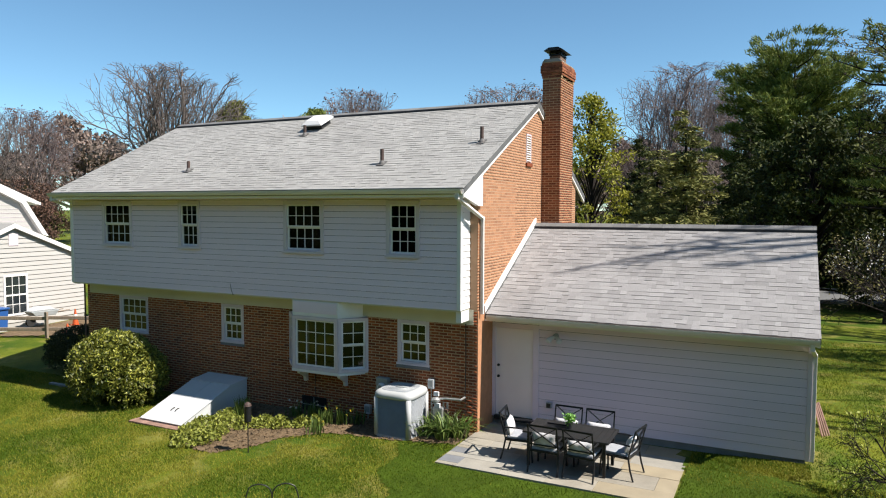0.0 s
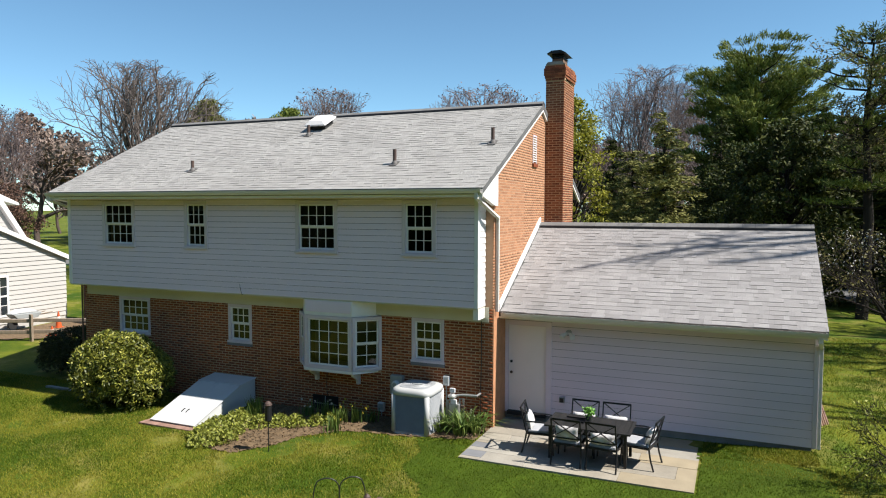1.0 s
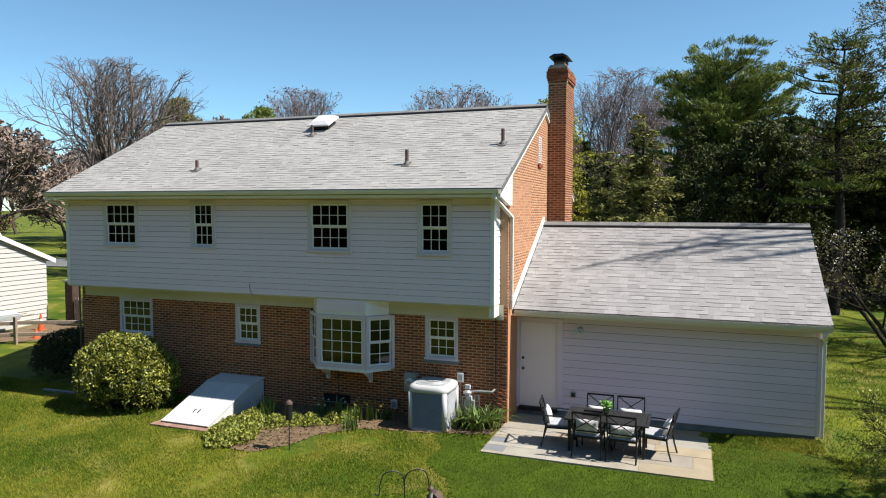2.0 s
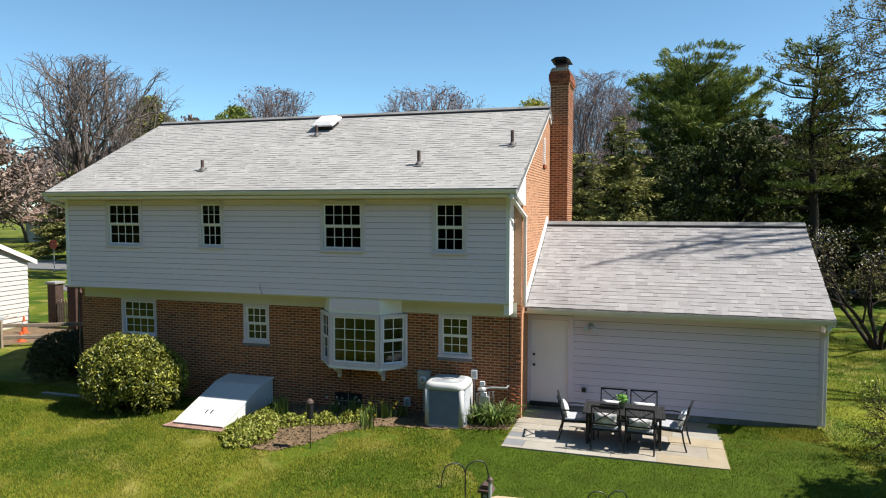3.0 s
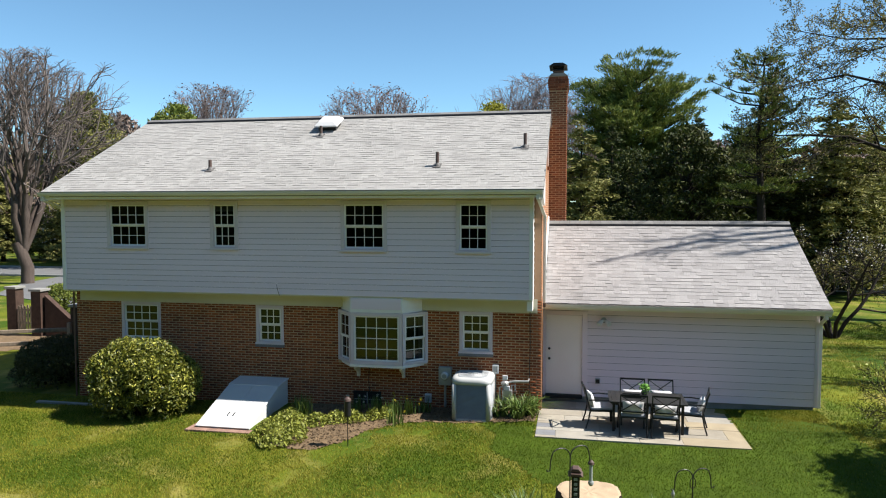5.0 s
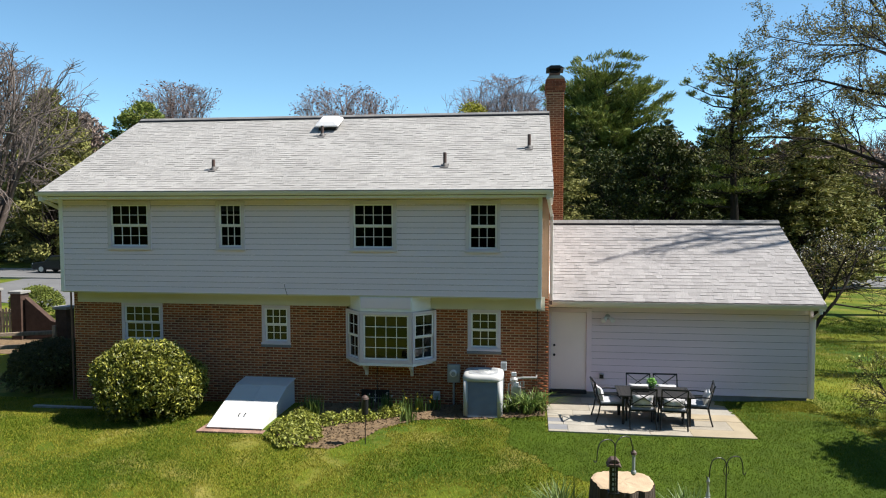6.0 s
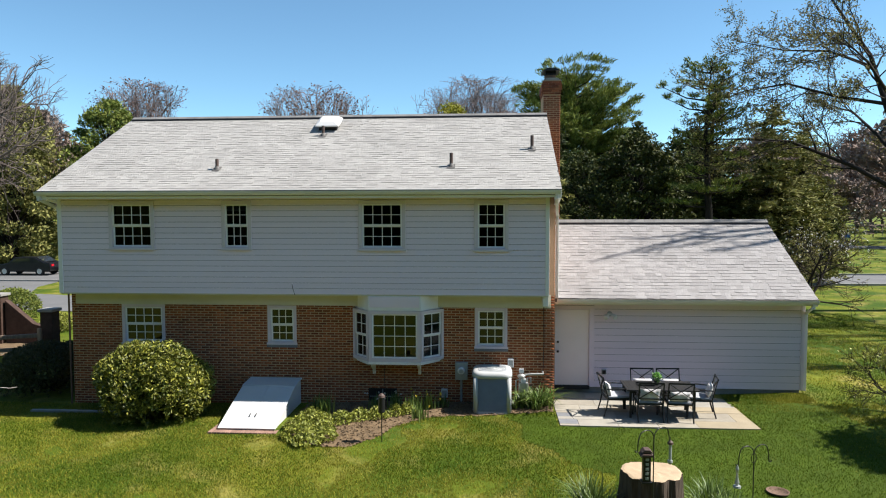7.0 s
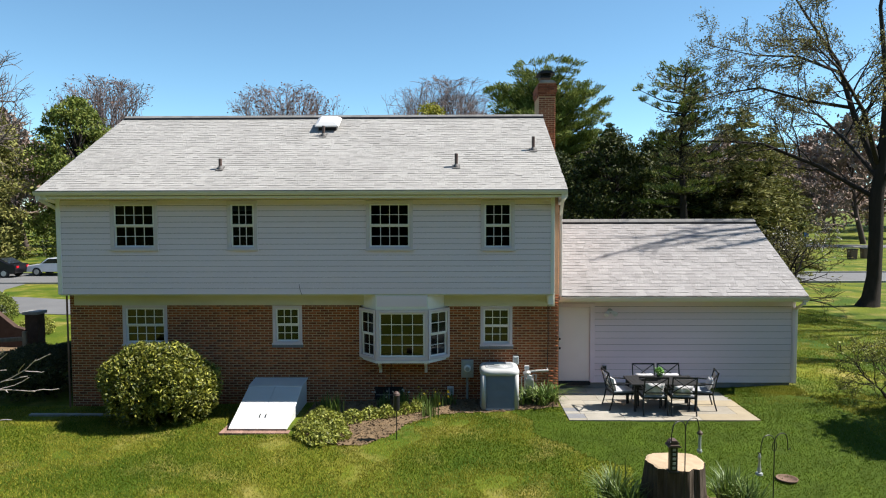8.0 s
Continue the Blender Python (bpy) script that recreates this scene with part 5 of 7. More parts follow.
con2 = conifer(34, gz(6.4, 41.4), 12.6, 3.6, "dark green conifer by the street", M_HOLLY, tiers=30, per=230, name="conifer_tree")
spr = conifer(35, gz(9.8, 40.8), 12.4, 3.6, "olive-green conifer by the street", M_SPRUCE, tiers=30, per=230, name="conifer_tree", taper=0.6)
again(con2, -2.2, 54, 0.96, 40)
again(con2, -6.4, 56, 0.92, 100)
again(con2, -10.6, 58, 0.88, 170)
again(con2, 4.6, 55, 1.0, 200)
again(spr, -8.2, 52, 0.82, 80)
again(spr, 9.6, 56, 1.0, 300)
again(holly, 7.5, 52, 1.1, 60)
again(holly, -0.6, 50, 0.95, 160)
again(spr, 12.9, 43.5, 0.9, 10)
again(holly, 12.0, 44.0, 0.8, 260)
leafy_tree(36, gz(-47.6, 51.2), 15.0, 4.0, "broad dark green evergreen", M_SPRUCE, n_clumps=190, per=120, size=0.36, width=0.16, low=0.06, shape=0.75, name="evergreen_tree", clump=0.9)
leafy_tree(37, gz(-41.8, 56.2), 14.6, 4.2, "yellow-green pine in sun", M_PINE, n_clumps=190, per=120, size=0.34, width=0.15, low=0.08, name="evergreen_tree", clump=0.9)
cedar = conifer(38, gz(-52.5, 57.5), 13.6, 5.0, "drooping olive cedar beside the street", M_SPRUCE, tiers=34, per=260, name="cedar_tree", needle=0.5, width=0.13)
again(cedar, -60, 55, 0.9, 60)
again(con2, -55, 62, 1.0, 130)
again(con2, -39, 66, 0.66, 30)
russet = bare_tree(39, gz(-47, 27.5), 7.6, 0.2, "red-brown budding tree behind the white house", buds=5200, bud_mat=M_REDBUD, thick=0.012, kids=(10, 7, 5, 3), spread=0.8)
again(russet, -47.5, 30.0, 0.95, 140)
again(russet, -56, 28, 1.1, 40)
again(russet, -51, 34, 1.0, 290)
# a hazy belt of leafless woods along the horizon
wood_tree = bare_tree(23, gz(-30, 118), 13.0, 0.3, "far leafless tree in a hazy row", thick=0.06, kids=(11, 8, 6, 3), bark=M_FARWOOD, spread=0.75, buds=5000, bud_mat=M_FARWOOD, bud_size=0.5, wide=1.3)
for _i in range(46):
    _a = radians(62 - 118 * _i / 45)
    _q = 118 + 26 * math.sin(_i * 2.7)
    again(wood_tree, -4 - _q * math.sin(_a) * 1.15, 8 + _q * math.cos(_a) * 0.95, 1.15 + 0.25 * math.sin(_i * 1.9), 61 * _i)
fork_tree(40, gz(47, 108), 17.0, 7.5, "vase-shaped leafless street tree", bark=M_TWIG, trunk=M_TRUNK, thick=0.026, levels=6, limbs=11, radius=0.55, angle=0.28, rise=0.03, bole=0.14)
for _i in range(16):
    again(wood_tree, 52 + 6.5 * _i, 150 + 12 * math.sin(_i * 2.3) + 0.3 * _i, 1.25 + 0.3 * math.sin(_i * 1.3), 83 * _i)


def shade_tree(at):
    """The old tree at the street side: stout bole, one long low limb, high spreading limbs, opening buds."""
    rng = np.random.default_rng(141)
    t = plant("budding_tree", at, "large old tree with spreading limbs and opening buds", "tree")
    out = np.array((-0.85, 0.53, 0.0))
    back = np.array((0.53, 0.85, 0.0))

    def at_(l, w, z):
        return out * l + back * w + np.array((0, 0, z))
    br = [(0, [np.array((-0.35, 0, -0.3)), np.array((-0.12, 0, 0.4)), np.array((0, 0, 1.5)), np.array((0.03, 0, 3.6)), np.array((0, 0, 5.6)), at_(-0.2, 0, 7.4), at_(-0.3, 0.2, 11), at_(0.1, 0, 15), at_(-0.2, 0, 18)],
           [0.66, 0.44, 0.35, 0.33, 0.34, 0.25, 0.15, 0.09, 0.03])]
    limbs = [([(0, 0, 5.5), (2.6, -0.2, 7.2), (5.3, -0.4, 8.5), (7.6, -0.3, 8.8), (9.4, 0, 8.9)], 0.14),
             ([(0, 0, 7.0), (1.0, 0.2, 9.5), (1.9, 0.3, 12.6), (3.4, 0.4, 15.2), (4.4, 0.2, 17)], 0.19),
             ([(1.3, 0.2, 10.2), (3.2, -0.6, 10.6), (5.4, -1.2, 11.4), (7.4, -1.4, 11.2), (8.6, -1.6, 10.8)], 0.10),
             ([(1.7, 0.3, 12.0), (3.8, 0.8, 13.2), (6.0, 1.2, 13.6), (8.2, 1.4, 14.4)], 0.09),
             ([(0, 0, 6.6), (1.6, 2.4, 8.8), (3.0, 4.4, 10.4), (4.2, 6.0, 11.0)], 0.13),
             ([(0, 0, 7.2), (0.6, -2.6, 9.6), (1.6, -4.8, 11.4), (2.4, -6.4, 12.2)], 0.14),
             ([(0, 0, 6.2), (-2.4, -0.5, 8.6), (-5.0, -0.8, 10.4), (-7.4, -0.6, 11.4)], 0.15),
             ([(0, 0, 8.0), (-1.4, 2.0, 11.0), (-2.8, 3.6, 13.8), (-3.8, 4.8, 15.6)], 0.13)]
    for pts, r in limbs:
        pts = [at_(*q) for q in pts]
        m = len(pts)
        br.append((1, pts, [r * (1 - 0.85 * i / (m - 1)) for i in range(m)]))
        for f in np.linspace(0.22, 1.0, 15):
            u = f * (m - 1)
            i = min(int(u), m - 2)
            p = pts[i] * (1 - (u - i)) + pts[i + 1] * (u - i)
            d = (pts[i + 1] - pts[i]) / np.linalg.norm(pts[i + 1] - pts[i])
            q = rng.normal(size=3)
            q -= d * q.dot(d)
            q /= np.linalg.norm(q)
            way = d * 0.7 + q * 0.8 + np.array((0, 0, 0.12))
            br += [(lv + 2, a, b) for lv, a, b in grow(rng, 2, p, way, rng.uniform(1.8, 3.6) * (1.15 - 0.4 * f), max(0.02, r * (1 - 0.8 * f) * 0.5), (6, 5), 0.62, 0.15, 0.015, shrink=0.5, segs=4)]
    wood_part("trunk", [b for b in br if b[0] <= 1], M_BARK, t, 0.02)
    wood_part("twig_crown", [b for b in br if b[0] > 1], M_BARK, t, 0.010)["kind"] = "stuff"
    ends = np.array([p for lv, pts, _ in br if lv >= 3 for p in pts[1:]])
    pk = ends[rng.integers(0, len(ends), 26000)] + rng.normal(size=(26000, 3)) * 0.14
    leaf_part("crown", *leaf_arrays(rng, pk, 0.12, 0.075), M_BUD, t, "sparse opening buds")


shade_tree(gz(12.7, 31.2))
side_tree = fork_tree(42, gz(9.8, 18.4), 19.0, 3.6, "leafless shade tree beside the garage", thick=0.02, levels=4, limbs=4, radius=0.24, bole=0.55)
# unseen copy, added only to shade the lawn beyond the garage
again(side_tree, 16.4, 24.6, 0.85, 80)
leafy_tree(43, gz(6.7, 11.0), 7.6, 1.7, "leafy tree at the edge of the lawn", M_YELLOW, n_clumps=90, per=150, low=0.6)


def magnolia(at):
    """Several bare stems from one base, a twiggy head and pale flowers."""
    rng = np.random.default_rng(51)
    t = plant("magnolia_tree", at, "multi-stemmed magnolia with pale pink flowers", "tree")
    br = []
    for a in (0.2, 1.5, 2.7, 3.8, 5.2):
        br += grow(rng, 3, (0.1 * math.cos(a), 0.1 * math.sin(a), -0.1), (0.6 * math.cos(a), 0.6 * math.sin(a), 1), 3.9, 0.085, (7, 6, 6), 0.75, 0.13, 0.0, shrink=0.55)
    wood_part("trunk", [b for b in br if b[0] <= 1], M_BARK, t, 0.006)
    wood_part("twig_crown", [b for b in br if b[0] > 1], M_BARK, t, 0.007)["kind"] = "stuff"
    ends = np.array([pts[-1] for lv, pts, _ in br if lv >= 2])
    up = ends[ends[:, 2] > np.percentile(ends[:, 2], 45)]
    pk = up[rng.integers(0, len(up), 520)] + rng.normal(size=(520, 3)) * 0.06
    leaf_part("blossom", *leaf_arrays(rng, pk, 0.085, 0.055), M_PETALW, t, "pale pink and white flowers")
    pk = ends[rng.integers(0, len(ends), 2600)] + rng.normal(size=(2600, 3)) * 0.12
    leaf_part("leaves", *leaf_arrays(rng, pk, 0.1, 0.05), M_BUD, t)
    return t


magnolia(gz(4.75, 25.9))


def garden_tree(name, at, seed, stems, length, leaf, n, label, way=None, size=0.06):
    rng = np.random.default_rng(seed)
    t = plant(name, at, label, "bush")
    br = []
    for k in range(stems):
        a = 6.283 * k / stems + rng.normal() * 0.3
        d = way if way is not None else (0.75 * math.cos(a), 0.75 * math.sin(a), 1)
        br += grow(rng, 3, (0, 0, -0.05), d, length, 0.03, (6, 5, 4), 0.7, 0.16, -0.01, shrink=0.6)
    wood_part("branch_head", br, M_BARK, t, 0.004)
    if n:
        ends = np.array([p for lv, pts, _ in br if lv >= 2 for p in pts[1:]])
        pk = ends[rng.integers(0, len(ends), n)] + rng.normal(size=(n, 3)) * 0.04
        leaf_part("leaves", *leaf_arrays(rng, pk, size, size * 0.6), leaf, t)
    return t


garden_tree("budding_bush", gz(2.35, 13.3), 61, 8, 1.45, M_COVER, 3600, "open budding bush at the corner of the garage")
# a pale bare branch reaching in from a tree on the neighbouring side
_t = plant("bare_bush", gz(-18.6, 4.9), "bare pale-barked bush with arching twigs", "bush")
_rng = np.random.default_rng(62)
_br = []
for _z, _e in ((2.95, (4.0, 0.3, 1.35)), (2.8, (3.8, 0.6, 1.2)), (3.1, (3.3, 0.1, 1.6)), (1.5, (-2, 1, 1.2)), (1.6, (-1, -2, 1.4)), (1.8, (0.3, 1.5, 1.3))):
    _ln = math.hypot(*_e[:2])
    _br.append((1, [np.array((0, 0, -0.2)), np.array((0.1, 0, _z * 0.6)), np.array((0.25, 0, _z))], [0.07, 0.05, 0.04]))
    _br += grow(_rng, 2, (0.2, 0, _z), _e, _ln * 0.92, 0.018, (8, 4), 0.6, 0.14, 0.0, shrink=0.4, segs=4)
wood_part("branch_head", _br, M_PALETWIG, _t, 0.006)


# ---- shrubs and bed plants ----
def shrub(name, at, radii, n, leaf, label, size, width, seed, lobes=26, stems=True, inner=0):
    """Leaf rosettes on an uneven rounded head."""
    rng = np.random.default_rng(seed)
    t = plant(name, at, label, "shrub")
    d = rng.normal(size=(n, 3))
    d[:, 2] = np.where(d[:, 2] < -0.6, -d[:, 2], d[:, 2])
    d /= np.linalg.norm(d, axis=1)[:, None]
    ld = rng.normal(size=(lobes, 3))
    ld /= np.linalg.norm(ld, axis=1)[:, None]
    bump = np.max(d @ ld.T, axis=1)
    rad = 0.78 + 0.24 * np.clip((bump - 0.75) / 0.25, 0, 1)
    depth = 1 - 0.30 * rng.uniform(0, 1, n) ** 2.2
    tips = d * (rad * depth)[:, None] * np.array(radii) + np.array((0, 0, radii[2] * 0.78))
    tips = tips[tips[:, 2] > 0.02]
    k = 6
    c = np.repeat(tips, k, axis=0) + rng.normal(size=(len(tips) * k, 3)) * size * 0.35
    v, f = leaf_arrays(rng, c, size, width, up=0.25)
    leaf_part("foliage", v, f, leaf, t)
    # near-black leaves inside the head paint in the shade of its interior
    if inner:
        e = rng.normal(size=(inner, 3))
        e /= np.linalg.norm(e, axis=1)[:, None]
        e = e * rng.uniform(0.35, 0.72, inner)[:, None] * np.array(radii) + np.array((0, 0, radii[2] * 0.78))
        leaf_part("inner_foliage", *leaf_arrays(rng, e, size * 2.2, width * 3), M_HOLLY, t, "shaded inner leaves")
    if stems:
        br = []
        for j in range(14):
            e = tips[rng.integers(0, len(tips))] * 0.9
            br.append((1, [np.array((rng.normal() * 0.12, rng.normal() * 0.1, -0.1)), e * np.array((0.45, 0.45, 0.55)), e], [0.04, 0.025, 0.01]))
        wood_part("stem_head", br, M_BARK, t, 0.006)
    return t


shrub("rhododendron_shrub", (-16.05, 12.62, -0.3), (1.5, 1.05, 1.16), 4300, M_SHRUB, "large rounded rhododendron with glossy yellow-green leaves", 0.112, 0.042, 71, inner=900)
shrub("rhododendron_shrub", (-14.98, 12.7, 0.42), (0.36, 0.4, 0.42), 300, M_SHRUB, "side shoot of glossy rhododendron leaves", 0.115, 0.042, 72, lobes=8)
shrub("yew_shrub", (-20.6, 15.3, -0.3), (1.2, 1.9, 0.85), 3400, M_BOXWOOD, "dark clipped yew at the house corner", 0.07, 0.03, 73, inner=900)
shrub("low_shrub", (-25.7, 23.4, -0.15), (0.65, 0.65, 0.5), 900, M_COVER, "round bright green shrub", 0.08, 0.04, 74)
shrub("low_shrub", (-29.2, 25.6, 0), (1.2, 1.0, 0.85), 1800, M_PINE, "dark green shrub by the wall", 0.09, 0.05, 75)


def strap_clump(name, at, n, length, label, seed, leaf=None, flowers=0, flower_mat=None, width=0.034, lean=0.6):
    """Arching strap leaves from one crown."""
    rng = np.random.default_rng(seed)
    t = plant(name, at, label, "plant")
    v, f = [], []
    for i in range(n):
        a = rng.uniform(0, 6.283)
        ln = length * rng.uniform(0.6, 1.1)
        d = np.array((math.cos(a), math.sin(a), 0))
        s = np.array((-d[1], d[0], 0)) * width * rng.uniform(0.7, 1.2) / 2
        le = lean * rng.uniform(0.15, 1.2)
        p = np.array((rng.normal() * 0.09, rng.normal() * 0.09, 0.0))
        b = len(v)
        for q in (0, 0.35, 0.7, 1.0):
            c = p + d * ln * le * q ** 1.5 + np.array((0, 0, ln * (q * (1 - 0.45 * le * q * q))))
            w = 1 - 0.9 * q ** 2
            v += [c - s * w, c + s * w]
        for j in range(3):
            f.append((b + 2 * j, b + 2 * j + 1, b + 2 * j + 3, b + 2 * j + 2))
    leaf_part("leaves", np.array(v), np.array(f), leaf or M_LILY, t)
    if flowers:
        c = np.stack([rng.normal(size=flowers) * 0.16, rng.normal(size=flowers) * 0.16, length * rng.uniform(0.75, 1.0, flowers)], axis=1)
        leaf_part("blossom", *leaf_arrays(rng, np.repeat(c, 4, axis=0), 0.07, 0.05), flower_mat or M_PETAL, t)
    return t


# ---- planting bed ----
BED = [(-12.45, 13.9), (-12.45, 11.75), (-11.9, 11.0), (-11.3, 10.72), (-10.7, 10.75), (-10.2, 11.3), (-9.9, 11.9), (-9.3, 12.5), (-8.6, 12.72),
       (-7.9, 12.75), (-7.0, 12.85), (-6.1, 13.05), (-6.02, 13.9)]


def inside(poly, x, y):
    hit = False
    for (x0, y0), (x1, y1) in zip(poly, poly[1:] + poly[:1]):
        if (y0 > y) != (y1 > y) and x < (x1 - x0) * (y - y0) / (y1 - y0) + x0:
            hit = not hit
    return hit


def draped(name, poly, material, label, category, step=0.06, lift=0.02, rough=0.02):
    """A sheet of loose ground cover over an outline, with an uneven rim."""
    mb, idx = MB(), {}
    xs = [p[0] for p in poly]
    ys = [p[1] for p in poly]
    nx, ny = int((max(xs) - min(xs)) / step) + 1, int((max(ys) - min(ys)) / step) + 1
    for i in range(nx):
        for j in range(ny):
            x, y = min(xs) + i * step, min(ys) + j * step
            if not inside(poly, x + step / 2 + 0.08 * noise.noise((x * 4, y * 4, 1)), y + step / 2 + 0.08 * noise.noise((x * 4, y * 4, 9))):
                continue
            q = []
            for a, b in ((i, j), (i + 1, j), (i + 1, j + 1), (i, j + 1)):
                if (a, b) not in idx:
                    px, py = min(xs) + a * step, min(ys) + b * step
                    idx[(a, b)] = len(mb.v)
                    mb.v.append((px, py, ground_z(px, py) + lift + rough * noise.noise((px * 6, py * 6, 4))))
                q.append(idx[(a, b)])
            mb.f.append(tuple(q))
    return single(name, mb, material, label, category, kind="stuff", smooth=True)


draped("mulch_bed", BED, M_MULCH, "bare brown mulch bed along the brick wall", "mulch")
RING = [(-6.6, 6.6), (-6.2, 7.6), (-5.6, 8.2), (-4.6, 8.4), (-3.6, 8.0), (-3.4, 7.0), (-4.2, 6.4), (-5.6, 6.2)]
draped("mulch_bed", RING, M_MULCH, "bare soil ring round the tree stump", "mulch")


def chips(poly, n, seed):
    rng = np.random.default_rng(seed)
    xs, ys = [p[0] for p in poly], [p[1] for p in poly]
    c = []
    while len(c) < n:
        x, y = rng.uniform(min(xs), max(xs)), rng.uniform(min(ys), max(ys))
        if inside(poly, x, y):
            c.append((x, y, ground_z(x, y) + 0.04))
    v, f = leaf_arrays(rng, np.array(c), 0.08, 0.03, droop=0.8)
    tagged(new("mulch_chips", array_mesh("mulch_chips", v, f, M_MULCH)), "loose bark chips on the bed", "mulch", kind="stuff")


chips(BED, 2500, 81)
chips(RING, 700, 82)


def cover_clump(x, y, r, n, seed, label="low yellow-green ground cover clump"):
    rng = np.random.default_rng(seed)
    t = plant("ground_cover", gz(x, y), label, "plant", "ground cover in the bed")
    a, q = rng.uniform(0, 6.283, n), rng.uniform(0, 1, n) ** 0.5
    c = np.stack([r * q * np.cos(a), r * q * np.sin(a), 0.04 + 0.26 * (1 - q ** 2) * rng.uniform(0.3, 1, n)], axis=1)
    leaf_part("leaves", *leaf_arrays(rng, c, 0.09, 0.045, up=0.2), M_COVER, t)


for _i, (_x, _y, _r) in enumerate(((-12.0, 11.35, 0.42), (-11.7, 10.98, 0.38), (-11.4, 11.2, 0.34), (-12.1, 11.85, 0.42), (-11.7, 12.15, 0.4), (-11.2, 12.25, 0.33), (-10.8, 12.45, 0.3),
                                   (-10.4, 12.55, 0.3), (-12.0, 12.5, 0.4), (-10.0, 12.8, 0.25), (-11.5, 11.6, 0.3), (-9.7, 12.95, 0.22))):
    cover_clump(_x, _y, _r, int(1500 * _r), 90 + _i)
for _i, (_x, _y, _n, _l, _fl, _fm) in enumerate(((-11.75, 12.7, 60, 0.62, 0, None), (-12.0, 13.0, 40, 0.5, 0, None), (-10.55, 13.3, 34, 0.42, 4, M_PETALW), (-10.1, 13.35, 40, 0.45, 5, M_PETALW),
                                                 (-9.55, 13.2, 50, 0.45, 5, M_PETAL), (-9.2, 13.3, 50, 0.45, 5, M_PETAL), (-9.35, 12.5, 40, 0.42, 1, M_PETAL), (-8.85, 13.45, 30, 0.35, 2, M_PETAL))):
    strap_clump("daffodil_clump" if _fl else "iris_clump", gz(_x, _y), _n, _l, "daffodil clump in the bed" if _fl else "upright strap-leaved clump in the bed", 120 + _i, flowers=_fl, flower_mat=_fm, lean=0.3)
for _i, (_x, _y, _n, _l) in enumerate(((-6.95, 13.35, 60, 0.58), (-6.5, 13.3, 90, 0.72), (-6.25, 13.5, 75, 0.66))):
    strap_clump("daylily_clump", gz(_x, _y), _n, _l, "arching green daylily clump beside the gas meter", 140 + _i, lean=1.1, width=0.045)
for _i, (_x, _y, _n, _l) in enumerate(((-5.95, 7.75, 210, 0.9), (-5.8, 7.3, 150, 0.8), (-3.95, 7.75, 210, 0.86), (-3.75, 7.4, 150, 0.78))):
    strap_clump("daylily_clump", gz(_x, _y), _n, _l, "arching green daylily clump beside the stump", 150 + _i, lean=0.7, width=0.036)

# ---- patio ----
PX0, PX1, PY0, PY1, PZ = -6.04, -1.55, 11.92, 14.84, 0.06
patio = tagged(new("patio", MB().box(PX0 + 0.01, PX1 - 0.01, PY0 + 0.01, PY1, -0.2, PZ - 0.02).mesh("patio", M_SAND)), "flagstone patio of grey, cream and tan slabs", "patio", kind="structure")
_rnd = random.Random(8)
_y = PY0
_row = 0
for _d in (0.50, 0.66, 0.52, 0.66, 0.58):
    _x = PX0
    if _row < 2:
        _k = 0.44 if _row == 0 else 0.36
        _a, _b = (_y + 0.14, _y + _d) if _row == 0 else (_y + 0.21, _y + 0.51)
        for _c0, _c1, _m in ((_y, _a, M_STONE), (_a, _b, M_STONE_B), (_b, _y + _d, M_STONE)):
            if _c1 - _c0 > 0.05:
                part("flagstone", MB().box(_x + 0.004, _x + _k - 0.004, _c0 + 0.004, _c1 - 0.004, PZ - 0.05, PZ), _m, patio, bevel=0.004)
        _x += _k
    while _x < PX1 - 0.05:
        _w = _rnd.choice((0.62, 0.9, 0.75, 1.05, 1.25))
        if PX1 - (_x + _w) < 0.3:
            _w = PX1 - _x
        tone = M_STONE_T if (_x > -2.9 and _rnd.random() < 0.75) or _rnd.random() < 0.08 else M_STONE
        e = _rnd.uniform(-0.003, 0.003)
        part("flagstone", MB().box(_x + 0.0025, _x + _w - 0.0025, _y + 0.0025, min(_y + _d, PY1) - 0.0025, PZ - 0.05, PZ + e), tone, patio, bevel=0.004)
        _x += _w
    _y += _d
    _row += 1


